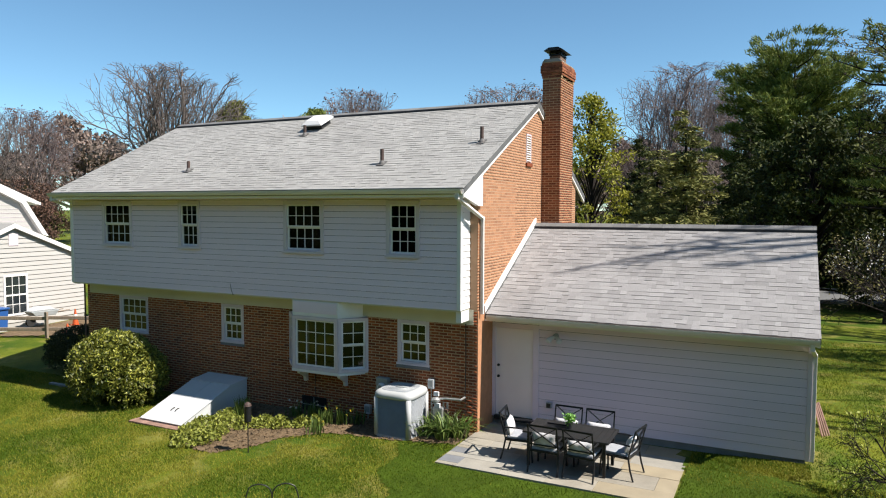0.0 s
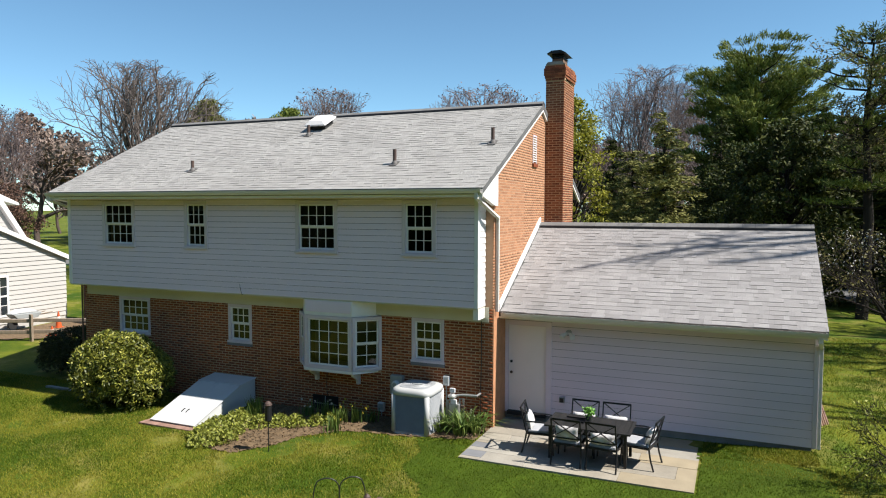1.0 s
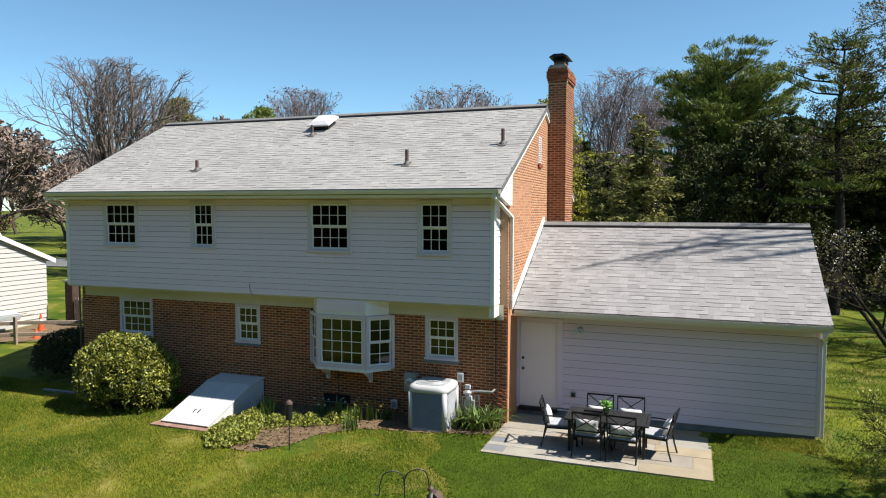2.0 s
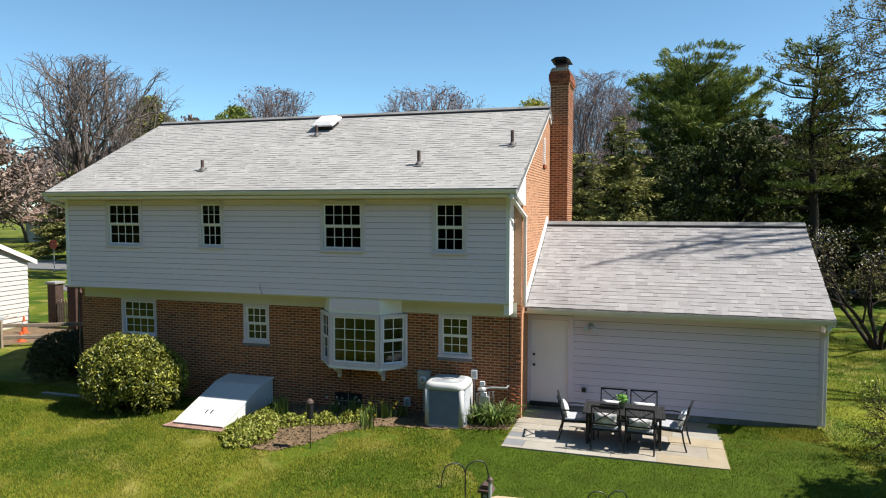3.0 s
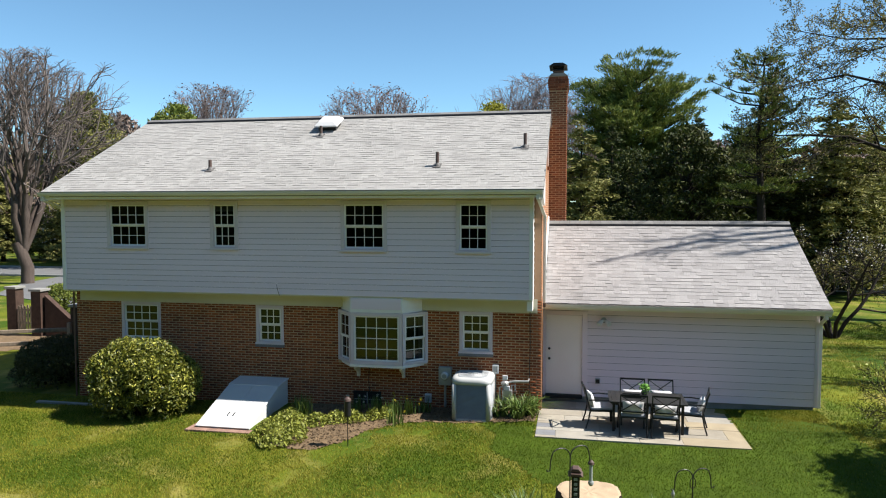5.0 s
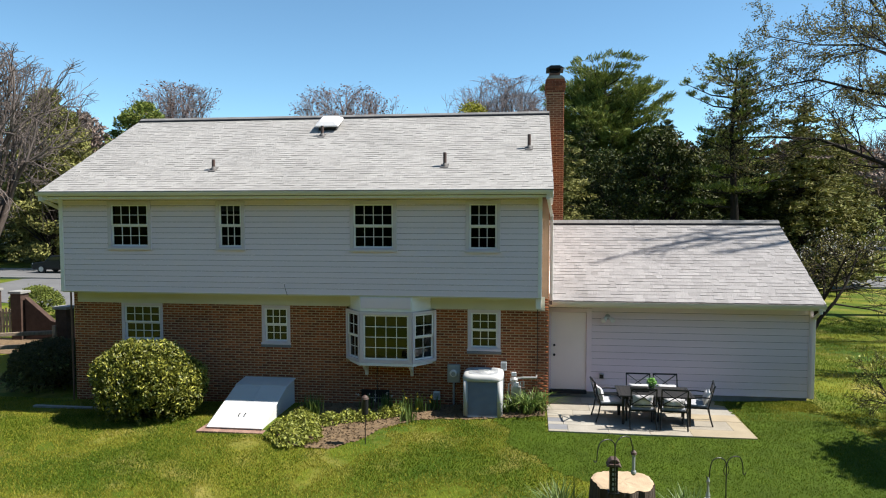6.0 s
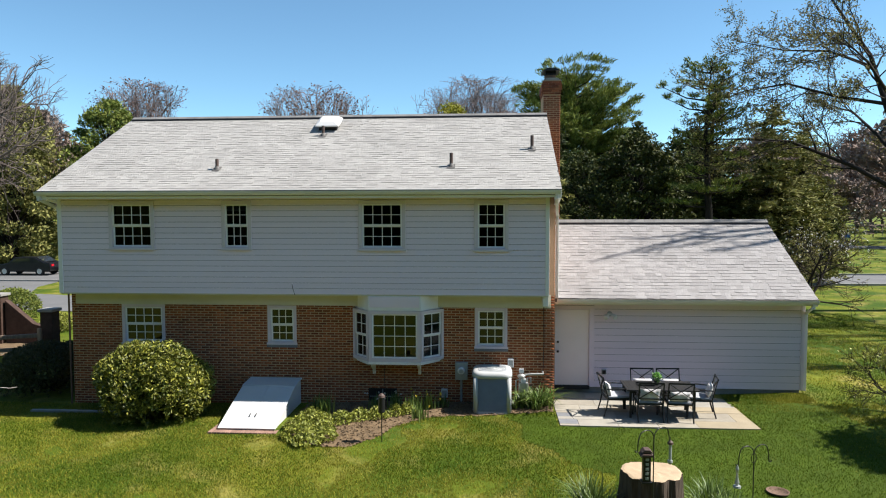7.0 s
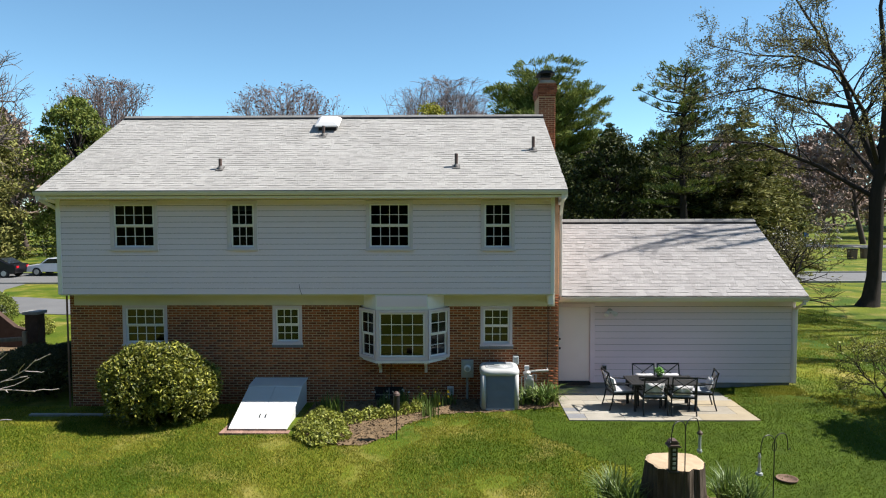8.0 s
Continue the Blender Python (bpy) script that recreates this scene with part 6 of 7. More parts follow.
# ---- garden furniture ----
def patio_chair():
    """A black metal armchair, cross-braced back, facing +y, feet at z = 0."""
    t = thing("patio_chair", (0, 0, 0), "black metal patio armchair with cross-braced back", "chair", "chairs round the patio table")
    w, d, sh, bh = 0.28, 0.26, 0.42, 0.93
    for sx in (-1, 1):
        part("leg", MB().tube([(sx * w, d, sh + 0.22), (sx * w, d, sh), (sx * (w + 0.01), d + 0.03, 0)], 0.018, 8), M_BLACK, t)
        part("leg", MB().tube([(sx * w, -d, sh), (sx * (w + 0.01), -d - 0.04, 0.2), (sx * (w + 0.01), -d - 0.1, 0)], 0.018, 8), M_BLACK, t)
        part("armrest", MB().tube([(sx * w, -d - 0.03, sh + 0.23), (sx * (w + 0.015), 0, sh + 0.245), (sx * (w + 0.015), d + 0.02, sh + 0.225), (sx * w, d + 0.03, sh + 0.2)], 0.017, 8), M_BLACK, t)
    seat = MB()
    seat.add([(sx * w * 0.97, y, sh - 0.002 - dip - e) for e in (0, 0.012) for y, dip in ((-d + 0.01, 0), (-0.08, 0.02), (0.1, 0.02), (d - 0.016, 0)) for sx in (-1, 1)],
             [(0, 1, 3, 2), (2, 3, 5, 4), (4, 5, 7, 6), (8, 10, 11, 9), (10, 12, 13, 11), (12, 14, 15, 13), (0, 2, 10, 8), (2, 4, 12, 10), (4, 6, 14, 12), (1, 9, 11, 3), (3, 11, 13, 5), (5, 13, 15, 7), (0, 8, 9, 1), (6, 7, 15, 14)])
    part("seat", seat, M_BLACK, t)
    part("seat_frame", MB().box(-w, w, d - 0.015, d + 0.015, sh - 0.03, sh + 0.004).box(-w, w, -d - 0.015, -d + 0.01, sh - 0.03, sh + 0.004).box(-w - 0.012, -w + 0.012, -d + 0.01, d - 0.015, sh - 0.03, sh + 0.003).box(w - 0.012, w + 0.012, -d + 0.01, d - 0.015, sh - 0.03, sh + 0.003), M_BLACK, t)
    pad = MB().prism([(-d + 0.02, sh + 0.004), (d - 0.02, sh + 0.004), (d + 0.03, sh + 0.03), (d, sh + 0.055), (-d + 0.03, sh + 0.05)], "x", -w + 0.03, w - 0.03)
    part("seat_pad", pad, M_SEATPAD, t, "grey seat pad", bevel=0.012)
    yb0, yb1 = -d, -d - 0.13
    part("backrest", MB().beam((-w, yb0, sh), (-w, yb1, bh), 0.026, 0.022, (0, 1, 0)).beam((w, yb0, sh), (w, yb1, bh), 0.026, 0.022, (0, 1, 0))
         .beam((-w - 0.01, yb1, bh), (w + 0.01, yb1, bh), 0.022, 0.035).beam((-w, yb0 - 0.03, sh + 0.12), (w, yb0 - 0.03, sh + 0.12), 0.02, 0.025), M_BLACK, t)
    f = 0.12 / (bh - sh)
    ya, yc = yb0 - 0.13 * f, yb1
    part("cross_brace", MB().beam((-w, ya, sh + 0.12), (w, yc, bh), 0.014, 0.036, (0, 1, 0)), M_BLACK, t)
    part("cross_brace", MB().beam((w, ya - 0.006, sh + 0.12), (-w, yc - 0.006, bh), 0.014, 0.036, (0, 1, 0)), M_BLACK, t)
    return t


def pillow():
    """A plump square cushion standing on its edge, leaning back, at z = 0."""
    n = 12
    mb = MB()
    for s in (1, -1):
        base = len(mb.v)
        for j in range(n + 1):
            for i in range(n + 1):
                u, v = 2 * i / n - 1, 2 * j / n - 1
                bulge = 0.075 * (max(0, 1 - u * u) * max(0, 1 - v * v)) ** 0.42
                k = 1 - 0.06 * (1 - abs(u)) * abs(v) ** 3 - 0.06 * (1 - abs(v)) * abs(u) ** 3
                mb.v.append((0.225 * u * k, s * bulge + 0.006 * math.sin(9 * u + 4 * v), 0.2 + 0.2 * v * k))
        for j in range(n):
            for i in range(n):
                a = base + j * (n + 1) + i
                mb.f.append((a, a + 1, a + n + 2, a + n + 1))
    ob = single("pillow", mb, M_CUSHION, "white square throw pillow leaning on a chair back", "pillow", "pillows on the patio chairs", smooth=True)
    return ob


_chair, _pillow = patio_chair(), pillow()
_seats = [(-3.92, 12.58, 0), (-3.22, 12.58, -4), (-3.83, 13.33, 180), (-3.17, 13.35, 182), (-4.6, 12.98, -84), (-2.62, 12.98, 80)]
for _i, (_x, _y, _r) in enumerate(_seats):
    m = pose(_x, _y, PZ + 0.004, 0, 0, _r)
    tall = 1.0 if _i > 3 else 0.78
    p = m @ pose(0.0, -0.19, 0.472, 15, 0, (-3, 4, 2, -3, 5, -4)[_i]) @ Matrix.Diagonal((1.02, 1, tall, 1))
    if _i == 0:
        _chair.matrix_basis, _pillow.matrix_basis = m, p
    else:
        copy_thing(_chair, m)
        copy_thing(_pillow, p)

TX0, TX1, TY0, TY1, TZ = -4.42, -2.74, 12.50, 13.42, PZ + 0.70
table = thing("patio_table", ((TX0 + TX1) / 2, (TY0 + TY1) / 2, PZ), "rectangular black metal slatted patio table", "table")
_fr = MB().box(TX0, TX1, TY0, TY0 + 0.06, TZ - 0.035, TZ).box(TX0, TX1, TY1 - 0.06, TY1, TZ - 0.035, TZ).box(TX0, TX0 + 0.06, TY0 + 0.06, TY1 - 0.06, TZ - 0.035, TZ).box(TX1 - 0.06, TX1, TY0 + 0.06, TY1 - 0.06, TZ - 0.035, TZ)
part("table_frame", _fr, M_DARKTOP, table, bevel=0.006)
_n = 15
for _i in range(_n):
    a = TX0 + 0.066 + (TX1 - TX0 - 0.13) * _i / _n
    part("slat", MB().box(a, a + (TX1 - TX0 - 0.13) / _n - 0.004, TY0 + 0.062, TY1 - 0.062, TZ - 0.02, TZ - 0.002), M_DARKTOP, table)
for _x in (TX0 + 0.1, TX1 - 0.1):
    for _y in (TY0 + 0.1, TY1 - 0.1):
        part("leg", MB().box(_x - 0.028, _x + 0.028, _y - 0.028, _y + 0.028, PZ + 0.003, TZ - 0.036), M_BLACK, table, bevel=0.006)
part("apron", MB().box(TX0 + 0.13, TX1 - 0.13, TY0 + 0.09, TY0 + 0.11, TZ - 0.1, TZ - 0.036).box(TX0 + 0.13, TX1 - 0.13, TY1 - 0.11, TY1 - 0.09, TZ - 0.1, TZ - 0.036), M_BLACK, table)
pot = thing("potted_plant", (-3.62, 13.0, TZ), "small green plant in a dark pot on the table", "plant")
part("pot", MB().lathe([(0.05, 0.002), (0.075, 0.12), (0.08, 0.13), (0.066, 0.13), (0.06, 0.11)], 16, (-3.62, 13.0, TZ)), M_POT, pot)
_r = np.random.default_rng(5)
_c = _r.normal(size=(320, 3)) * np.array((0.045, 0.045, 0.042)) + np.array((0, 0, 0.22))
leaf_part("foliage", *leaf_arrays(_r, _c, 0.06, 0.035), M_HERB, pot)
wood_part("stems", [(2, [np.array((0, 0, 0.1)), np.array((0.02 * k, 0.015 * k, 0.2)), np.array((0.04 * k, 0.02, 0.3))], [0.006, 0.004, 0.003]) for k in (-1, 0, 1)], M_HERB, pot, 0.003)
tray = single("serving_tray", MB().box(-0.2, 0.2, -0.13, 0.13, 0, 0.012).box(-0.2, 0.2, -0.13, -0.118, 0.012, 0.04).box(-0.2, 0.2, 0.118, 0.13, 0.012, 0.04).moved(pose(-3.9, 12.98, TZ + 0.001)), M_BLACK, "flat dark tray on the table", "tray", bevel=0.003)

# ---- air conditioner ----
AX, AY, AZ, AH, AW = -7.60, 13.34, -0.02, 1.06, 0.48
ac = thing("air_conditioner", (AX, AY, AZ), "grey louvred air conditioner unit with rounded corners", "air conditioner")


def bowed(w):
    """A square with gently bowed sides and round corners."""
    out = []
    for k in range(48):
        a = 2 * math.pi * (k + 0.5) / 48
        c, q = math.cos(a), math.sin(a)
        e = 5.0
        s_ = (abs(c) ** e + abs(q) ** e) ** (-1 / e)
        out.append((AX + w * s_ * c, AY + w * s_ * q))
    return out


def shell_rings(levels, closed=True):
    """A stack of bowed outlines: (half width, height) pairs from the bottom up."""
    mb = MB()
    n = 48
    for w, z in levels:
        mb.v += [(x, y, z) for x, y in bowed(w)]
    for j in range(len(levels) - 1):
        for i in range(n):
            k = (i + 1) % n
            mb.f.append((j * n + i, j * n + k, (j + 1) * n + k, (j + 1) * n + i))
    if closed:
        mb.f.append(tuple(reversed(range(n))))
        mb.f.append(tuple((len(levels) - 1) * n + i for i in range(n)))
    return mb


part("pad", MB().box(AX - 0.55, AX + 0.55, AY - 0.5, AY + 0.55, AZ - 0.15, AZ), M_CONCRETE, ac, bevel=0.01)
part("coil", shell_rings([(AW - 0.045, AZ + 0.03), (AW - 0.045, AZ + AH - 0.12)]), M_DARK, ac)
part("base_pan", shell_rings([(AW, AZ + 0.003), (AW + 0.004, AZ + 0.03), (AW - 0.004, AZ + 0.075)]), M_ACBODY, ac, smooth=False)
for _k in range(30):
    _zz = AZ + 0.085 + _k * 0.0275
    part("louvre", shell_rings([(AW - 0.03, _zz + 0.021), (AW - 0.006, _zz), (AW - 0.003, _zz + 0.004), (AW - 0.028, _zz + 0.024)], closed=False), M_ACLOUVRE, ac)
for sx in (-1, 1):
    for sy in (-1, 1):
        part("corner_panel", MB().tube([(AX + sx * (AW * 0.845), AY + sy * (AW * 0.845), AZ + 0.05), (AX + sx * (AW * 0.845), AY + sy * (AW * 0.845), AZ + AH - 0.15)], 0.062, 14), M_ACBODY, ac, smooth=True)
part("top_shell", shell_rings([(AW + 0.002, AZ + AH - 0.16), (AW + 0.016, AZ + AH - 0.15), (AW + 0.016, AZ + AH - 0.09), (AW - 0.002, AZ + AH - 0.04), (AW - 0.05, AZ + AH - 0.012), (AW - 0.11, AZ + AH - 0.005)]), M_ACBODY, ac, "pale rounded top", smooth=True)
part("top_grille", shell_rings([(AW - 0.12, AZ + AH - 0.004), (AW - 0.13, AZ + AH + 0.006)]), M_ACLOUVRE, ac)
_rings = MB()
for k in range(1, 9):
    rr = 0.04 * k
    _rings.tube([(AX + rr * math.cos(a * 0.2618), AY + rr * math.sin(a * 0.2618), AZ + AH + 0.008) for a in range(25)], 0.004, 4, cap=False)
part("fan_guard", _rings, M_ACBODY, ac)
part("badge", MB().box(AX - 0.13, AX + 0.13, AY - 0.05, AY + 0.05, AZ + AH + 0.007, AZ + AH + 0.022), M_METER, ac, "dark badge", bevel=0.006)

# ---- meters and boxes on the wall ----
YW = YB - 0.012
em = thing("electric_meter", (-8.4, YW, 0.58), "grey electric meter box on the brick wall", "meter")
part("box", MB().box(-8.56, -8.24, YW - 0.14, YW, 0.60, 1.06), M_METER, em, bevel=0.015)
part("dial", MB().tube([(-8.4, YW - 0.14, 0.85), (-8.4, YW - 0.19, 0.85), (-8.4, YW - 0.225, 0.85)], [0.1, 0.098, 0.075], 20), M_DIAL, em, "round glass meter dial")
part("dial_face", MB().tube([(-8.4, YW - 0.226, 0.85), (-8.4, YW - 0.23, 0.85)], 0.055, 16), M_METER, em)
part("conduit", MB().tube([(-8.4, YW - 0.06, 0.6), (-8.4, YW - 0.06, -0.1)], 0.03, 10), M_METER, em)
for nm, x0, x1, z0, z1, lb in (("disconnect_box", -7.2, -7.05, 0.94, 1.16, "small grey electrical box on the brick"), ("utility_box", -8.93, -8.76, 0.12, 0.34, "small pale utility box low on the brick")):
    bxx = thing(nm, ((x0 + x1) / 2, YW, z0), lb, "box")
    part("box", MB().box(x0, x1, YW - 0.09, YW, z0, z1), M_PLASTIC, bxx, bevel=0.012)
    part("lid", MB().box(x0 + 0.02, x1 - 0.02, YW - 0.1, YW - 0.091, z0 + 0.05, z1 - 0.03), M_METER, bxx, bevel=0.004)
    part("conduit", MB().tube([((x0 + x1) / 2, YW - 0.04, z0), ((x0 + x1) / 2, YW - 0.04, -0.15)], 0.015, 8), M_METER, bxx)
gm = thing("gas_meter", (-6.78, 13.66, 0.0), "grey gas meter with piping beside the brick wall", "meter")
part("body", MB().box(-6.93, -6.68, 13.56, 13.74, 0.30, 0.62), M_GALV, gm, bevel=0.03)
part("regulator", MB().tube([(-6.86, 13.6, 0.72), (-6.86, 13.6, 0.76), (-6.86, 13.6, 0.80), (-6.86, 13.6, 0.84)], [0.05, 0.10, 0.10, 0.05], 16), M_GALV, gm)
part("index_head", MB().box(-6.87, -6.74, 13.54, 13.6, 0.62, 0.72), M_PLASTIC, gm, bevel=0.008)
part("dial_face", MB().box(-6.92, -6.8, 13.6, 13.66, 0.86, 0.96), M_PLASTIC, gm, bevel=0.008)
part("pipe", MB().tube([(-6.9, 13.66, 0.62), (-6.9, 13.66, 0.78), (-6.62, 13.66, 0.82), (-6.3, 13.7, 0.82), (-6.3, 13.95, 0.82)], 0.026, 10), M_GALV, gm)
part("pipe", MB().tube([(-6.7, 13.66, 0.62), (-6.7, 13.66, 0.72), (-6.62, 13.7, 0.72), (-6.62, 13.7, -0.1)], 0.022, 10), M_GALV, gm)
part("pipe", MB().tube([(-6.99, 13.66, -0.1), (-6.99, 13.66, 0.66), (-6.9, 13.66, 0.68)], 0.024, 10), M_GALV, gm)
part("valve", MB().box(-6.66, -6.58, 13.62, 13.7, 0.52, 0.58), M_ROOFBROWN, gm)
lamp = thing("wall_lamp", (-4.5, GY, 2.12), "twin white floodlight on the garage wall", "lamp")
part("back_plate", MB().tube([(-4.46, GY + 0.0, 2.22), (-4.46, GY - 0.05, 2.22)], 0.07, 16), M_METER, lamp)
for s in (-1, 1):
    part("lamp_head", MB().tube([(-4.46, GY - 0.05, 2.21), (-4.46 + s * 0.06, GY - 0.1, 2.2), (-4.46 + s * 0.11, GY - 0.16, 2.16), (-4.46 + s * 0.13, GY - 0.2, 2.13)], [0.02, 0.04, 0.065, 0.06], 12), M_PLASTIC, lamp)
ob_ = thing("outlet_box", (-4.6, GY, 0.58), "small dark outdoor outlet on the siding", "outlet")
part("box", MB().box(-4.66, -4.54, GY - 0.07, GY + 0.0, 0.58, 0.71), M_METER, ob_, bevel=0.01)
part("cover", MB().box(-4.645, -4.555, GY - 0.08, GY - 0.071, 0.595, 0.695), M_BLACK, ob_)
cw = part("basement_window", MB().box(-10.85, -10.1, YB - 0.02, YB + 0.0, -0.1, 0.32), M_BLACK, house, "low dark basement window", bevel=0.006)
part("window_grid", MB().box(-10.82, -10.13, YB - 0.03, YB - 0.021, 0.1, 0.115).box(-10.485, -10.465, YB - 0.03, YB - 0.021, -0.08, 0.3), M_METER, cw)
part("cable", MB().tube([(-12.72, YJ - 0.02, 3.12), (-12.7, YJ - 0.025, 3.0), (-12.65, YJ - 0.02, 2.84), (-12.64, YB - 0.2, 2.8)], 0.007, 6), M_BLACK, house, "loose black cable")
part("cable", MB().tube([(-6.28, YB - 0.02, 2.5), (-6.27, YB - 0.025, 1.6), (-6.29, YB - 0.02, 0.8), (-6.28, YB - 0.02, 0.1)], 0.01, 6), M_BLACK, house, "black cable down the wall")
part("cable", MB().tube([(bc0 + 0.35, YB - 0.02, 1.0), (bc0 + 0.33, YB - 0.03, 0.6), (bc0 + 0.36, YB - 0.02, 0.2)], 0.008, 6), M_BLACK, house, "black cable")

# ---- cellar bulkhead ----
KX0, KX1 = -14.02, -12.64
bulk = thing("cellar_bulkhead", ((KX0 + KX1) / 2, 12.8, -0.25), "white sloping steel cellar door on a brick kerb", "cellar door")
part("body", MB().prism([(11.68, -0.3), (YB - 0.015, -0.3), (YB - 0.015, 0.53), (13.32, 0.47), (11.68, -0.09)], "x", KX0 + 0.03, KX1 - 0.03), M_CELLAR, bulk, bevel=0.01)
_up = Vector((0, 13.32 - 11.68, 0.56)).normalized()
_nr = Vector((0, -_up.z, _up.y))
for k, (a, b) in enumerate(((KX0, (KX0 + KX1) / 2 - 0.004), ((KX0 + KX1) / 2 + 0.004, KX1))):
    lo, hi = Vector((0, 11.64, -0.10)), Vector((0, 13.32, 0.475))
    pts = [lo + _nr * 0.004, hi + _nr * 0.004, hi + _nr * 0.03, lo + _nr * 0.03]
    leaf_ = part("door_leaf", MB().prism([(p.y, p.z) for p in pts], "x", a, b), M_CELLAR, bulk, bevel=0.006)
    hx = (KX0 + KX1) / 2 + (-0.07 if k == 0 else 0.07)
    hc = lo.lerp(hi, 0.28) + _nr * 0.05
    part("handle", MB().tube([Vector((hx, 0, 0)) + hc - _up * 0.07 - _nr * 0.025, Vector((hx, 0, 0)) + hc - _up * 0.05, Vector((hx, 0, 0)) + hc + _up * 0.05, Vector((hx, 0, 0)) + hc + _up * 0.07 - _nr * 0.025], 0.011, 8), M_BLACK, leaf_, "dark grab handle")
part("head_plate", MB().prism([(13.29, 0.482), (YB - 0.02, 0.545), (YB - 0.02, 0.573), (13.29, 0.512)], "x", KX0 - 0.01, KX1 + 0.01), M_CELLAR, bulk, bevel=0.006)
_x = KX0 - 0.16
while _x < KX1 + 0.04:
    part("kerb_brick", MB().box(_x, _x + 0.098, 11.44, 11.655, -0.4, -0.115), M_BRICK_K, bulk, bevel=0.005)
    _x += 0.108
for _sx in (KX0 - 0.16, KX1 + 0.02):
    _y = 11.66
    while _y < 13.7:
        part("kerb_brick", MB().box(_sx, _sx + 0.1, _y, _y + 0.2, -0.4, -0.12), M_BRICK_K, bulk, bevel=0.005)
        _y += 0.21


# ---- feeders and stump ----
def shepherd_hook(at, top, reach, turn, label, ring=False):
    x, y = at
    z0 = ground_z(x, y)
    t = thing("shepherd_hook", (x, y, z0), label, "hook")
    part("pole", MB().tube([(x, y, z0 - 0.1), (x, y, top - 0.16)], 0.009, 8), M_BLACK, t)
    d = Vector((math.cos(radians(turn)), math.sin(radians(turn)), 0))
    for s in (-1, 1):
        pts = []
        for i in range(13):
            a = math.pi * i / 12
            pts.append(Vector((x, y, top - 0.16)) + d * s * (reach / 2) * (1 - math.cos(a)) + Vector((0, 0, 0.16 * math.sin(a) ** 0.8 - (0.10 if i > 9 else 0) * (i - 9) / 3)))
        e = pts[-1]
        for i in range(1, 7):
            a = math.pi * i / 6
            pts.append(e + d * s * 0.025 * (1 - math.cos(a)) + Vector((0, 0, -0.03 * math.sin(a))))
        part("arm", MB().tube(pts, 0.008, 8), M_BLACK, t)
    if ring:
        part("ring", MB().tube([Vector((x, y, top - 0.2)) + d * 0.045 * math.cos(a * 0.5236) + Vector((0, 0, 0.08 * math.sin(a * 0.5236))) for a in range(13)], 0.006, 6), M_BLACK, t)
    return d


_d = shepherd_hook((-5.27, 6.19), 1.84, 0.31, 32, "black double shepherd hook in the lawn")
_e = Vector((-5.27, 6.19, 1.62)) + _d * 0.33
tf = thing("tube_feeder", _e - Vector((0, 0, 0.42)), "clear tube bird feeder hanging from a hook", "bird feeder")
part("tube", MB().lathe([(0.022, -0.30), (0.022, -0.06)], 12, _e), M_METER, tf)
part("cap", MB().lathe([(0.045, -0.06), (0.04, -0.03), (0.012, 0.0)], 14, _e), M_PIPE, tf)
part("base", MB().lathe([(0.02, -0.36), (0.04, -0.33), (0.036, -0.30)], 14, _e), M_METER, tf)
part("wire", MB().tube([_e + Vector((0, 0, 0.0)), _e + Vector((0, 0, 0.05))], 0.004, 5), M_BLACK, tf)
_d = shepherd_hook((-3.56, 6.98), 1.36, 0.28, 20, "low black double shepherd hook with a ring", ring=True)
_e = Vector((-3.56, 6.98, 1.06)) - _d * 0.30
orn = thing("hanging_feeder", _e - Vector((0, 0, 0.3)), "small pale feeder hanging on a hook", "bird feeder")
part("body", MB().lathe([(0.02, -0.30), (0.035, -0.25), (0.022, -0.2), (0.014, -0.1), (0.026, -0.04), (0.008, 0.02)], 12, _e), M_GALV, orn)
part("tray", MB().lathe([(0.06, -0.33), (0.055, -0.30)], 12, _e), M_METER, orn)
_fx, _fy = -10.04, 11.05
_z = ground_z(_fx, _fy)
pf = thing("pole_feeder", (_fx, _fy, _z), "black cylinder bird feeder on a thin pole", "bird feeder")
part("pole", MB().tube([(_fx, _fy, _z - 0.1), (_fx, _fy, 0.56)], 0.011, 8), M_BLACK, pf)
part("cylinder", MB().lathe([(0.06, 0.54), (0.075, 0.56), (0.075, 0.88)], 16, (_fx, _fy, 0)), M_BLACK, pf)
part("cap", MB().lathe([(0.085, 0.885), (0.07, 0.93), (0.03, 0.965), (0.01, 0.97)], 16, (_fx, _fy, 0)), M_PIPE, pf)
SX, SY = -4.98, 7.5


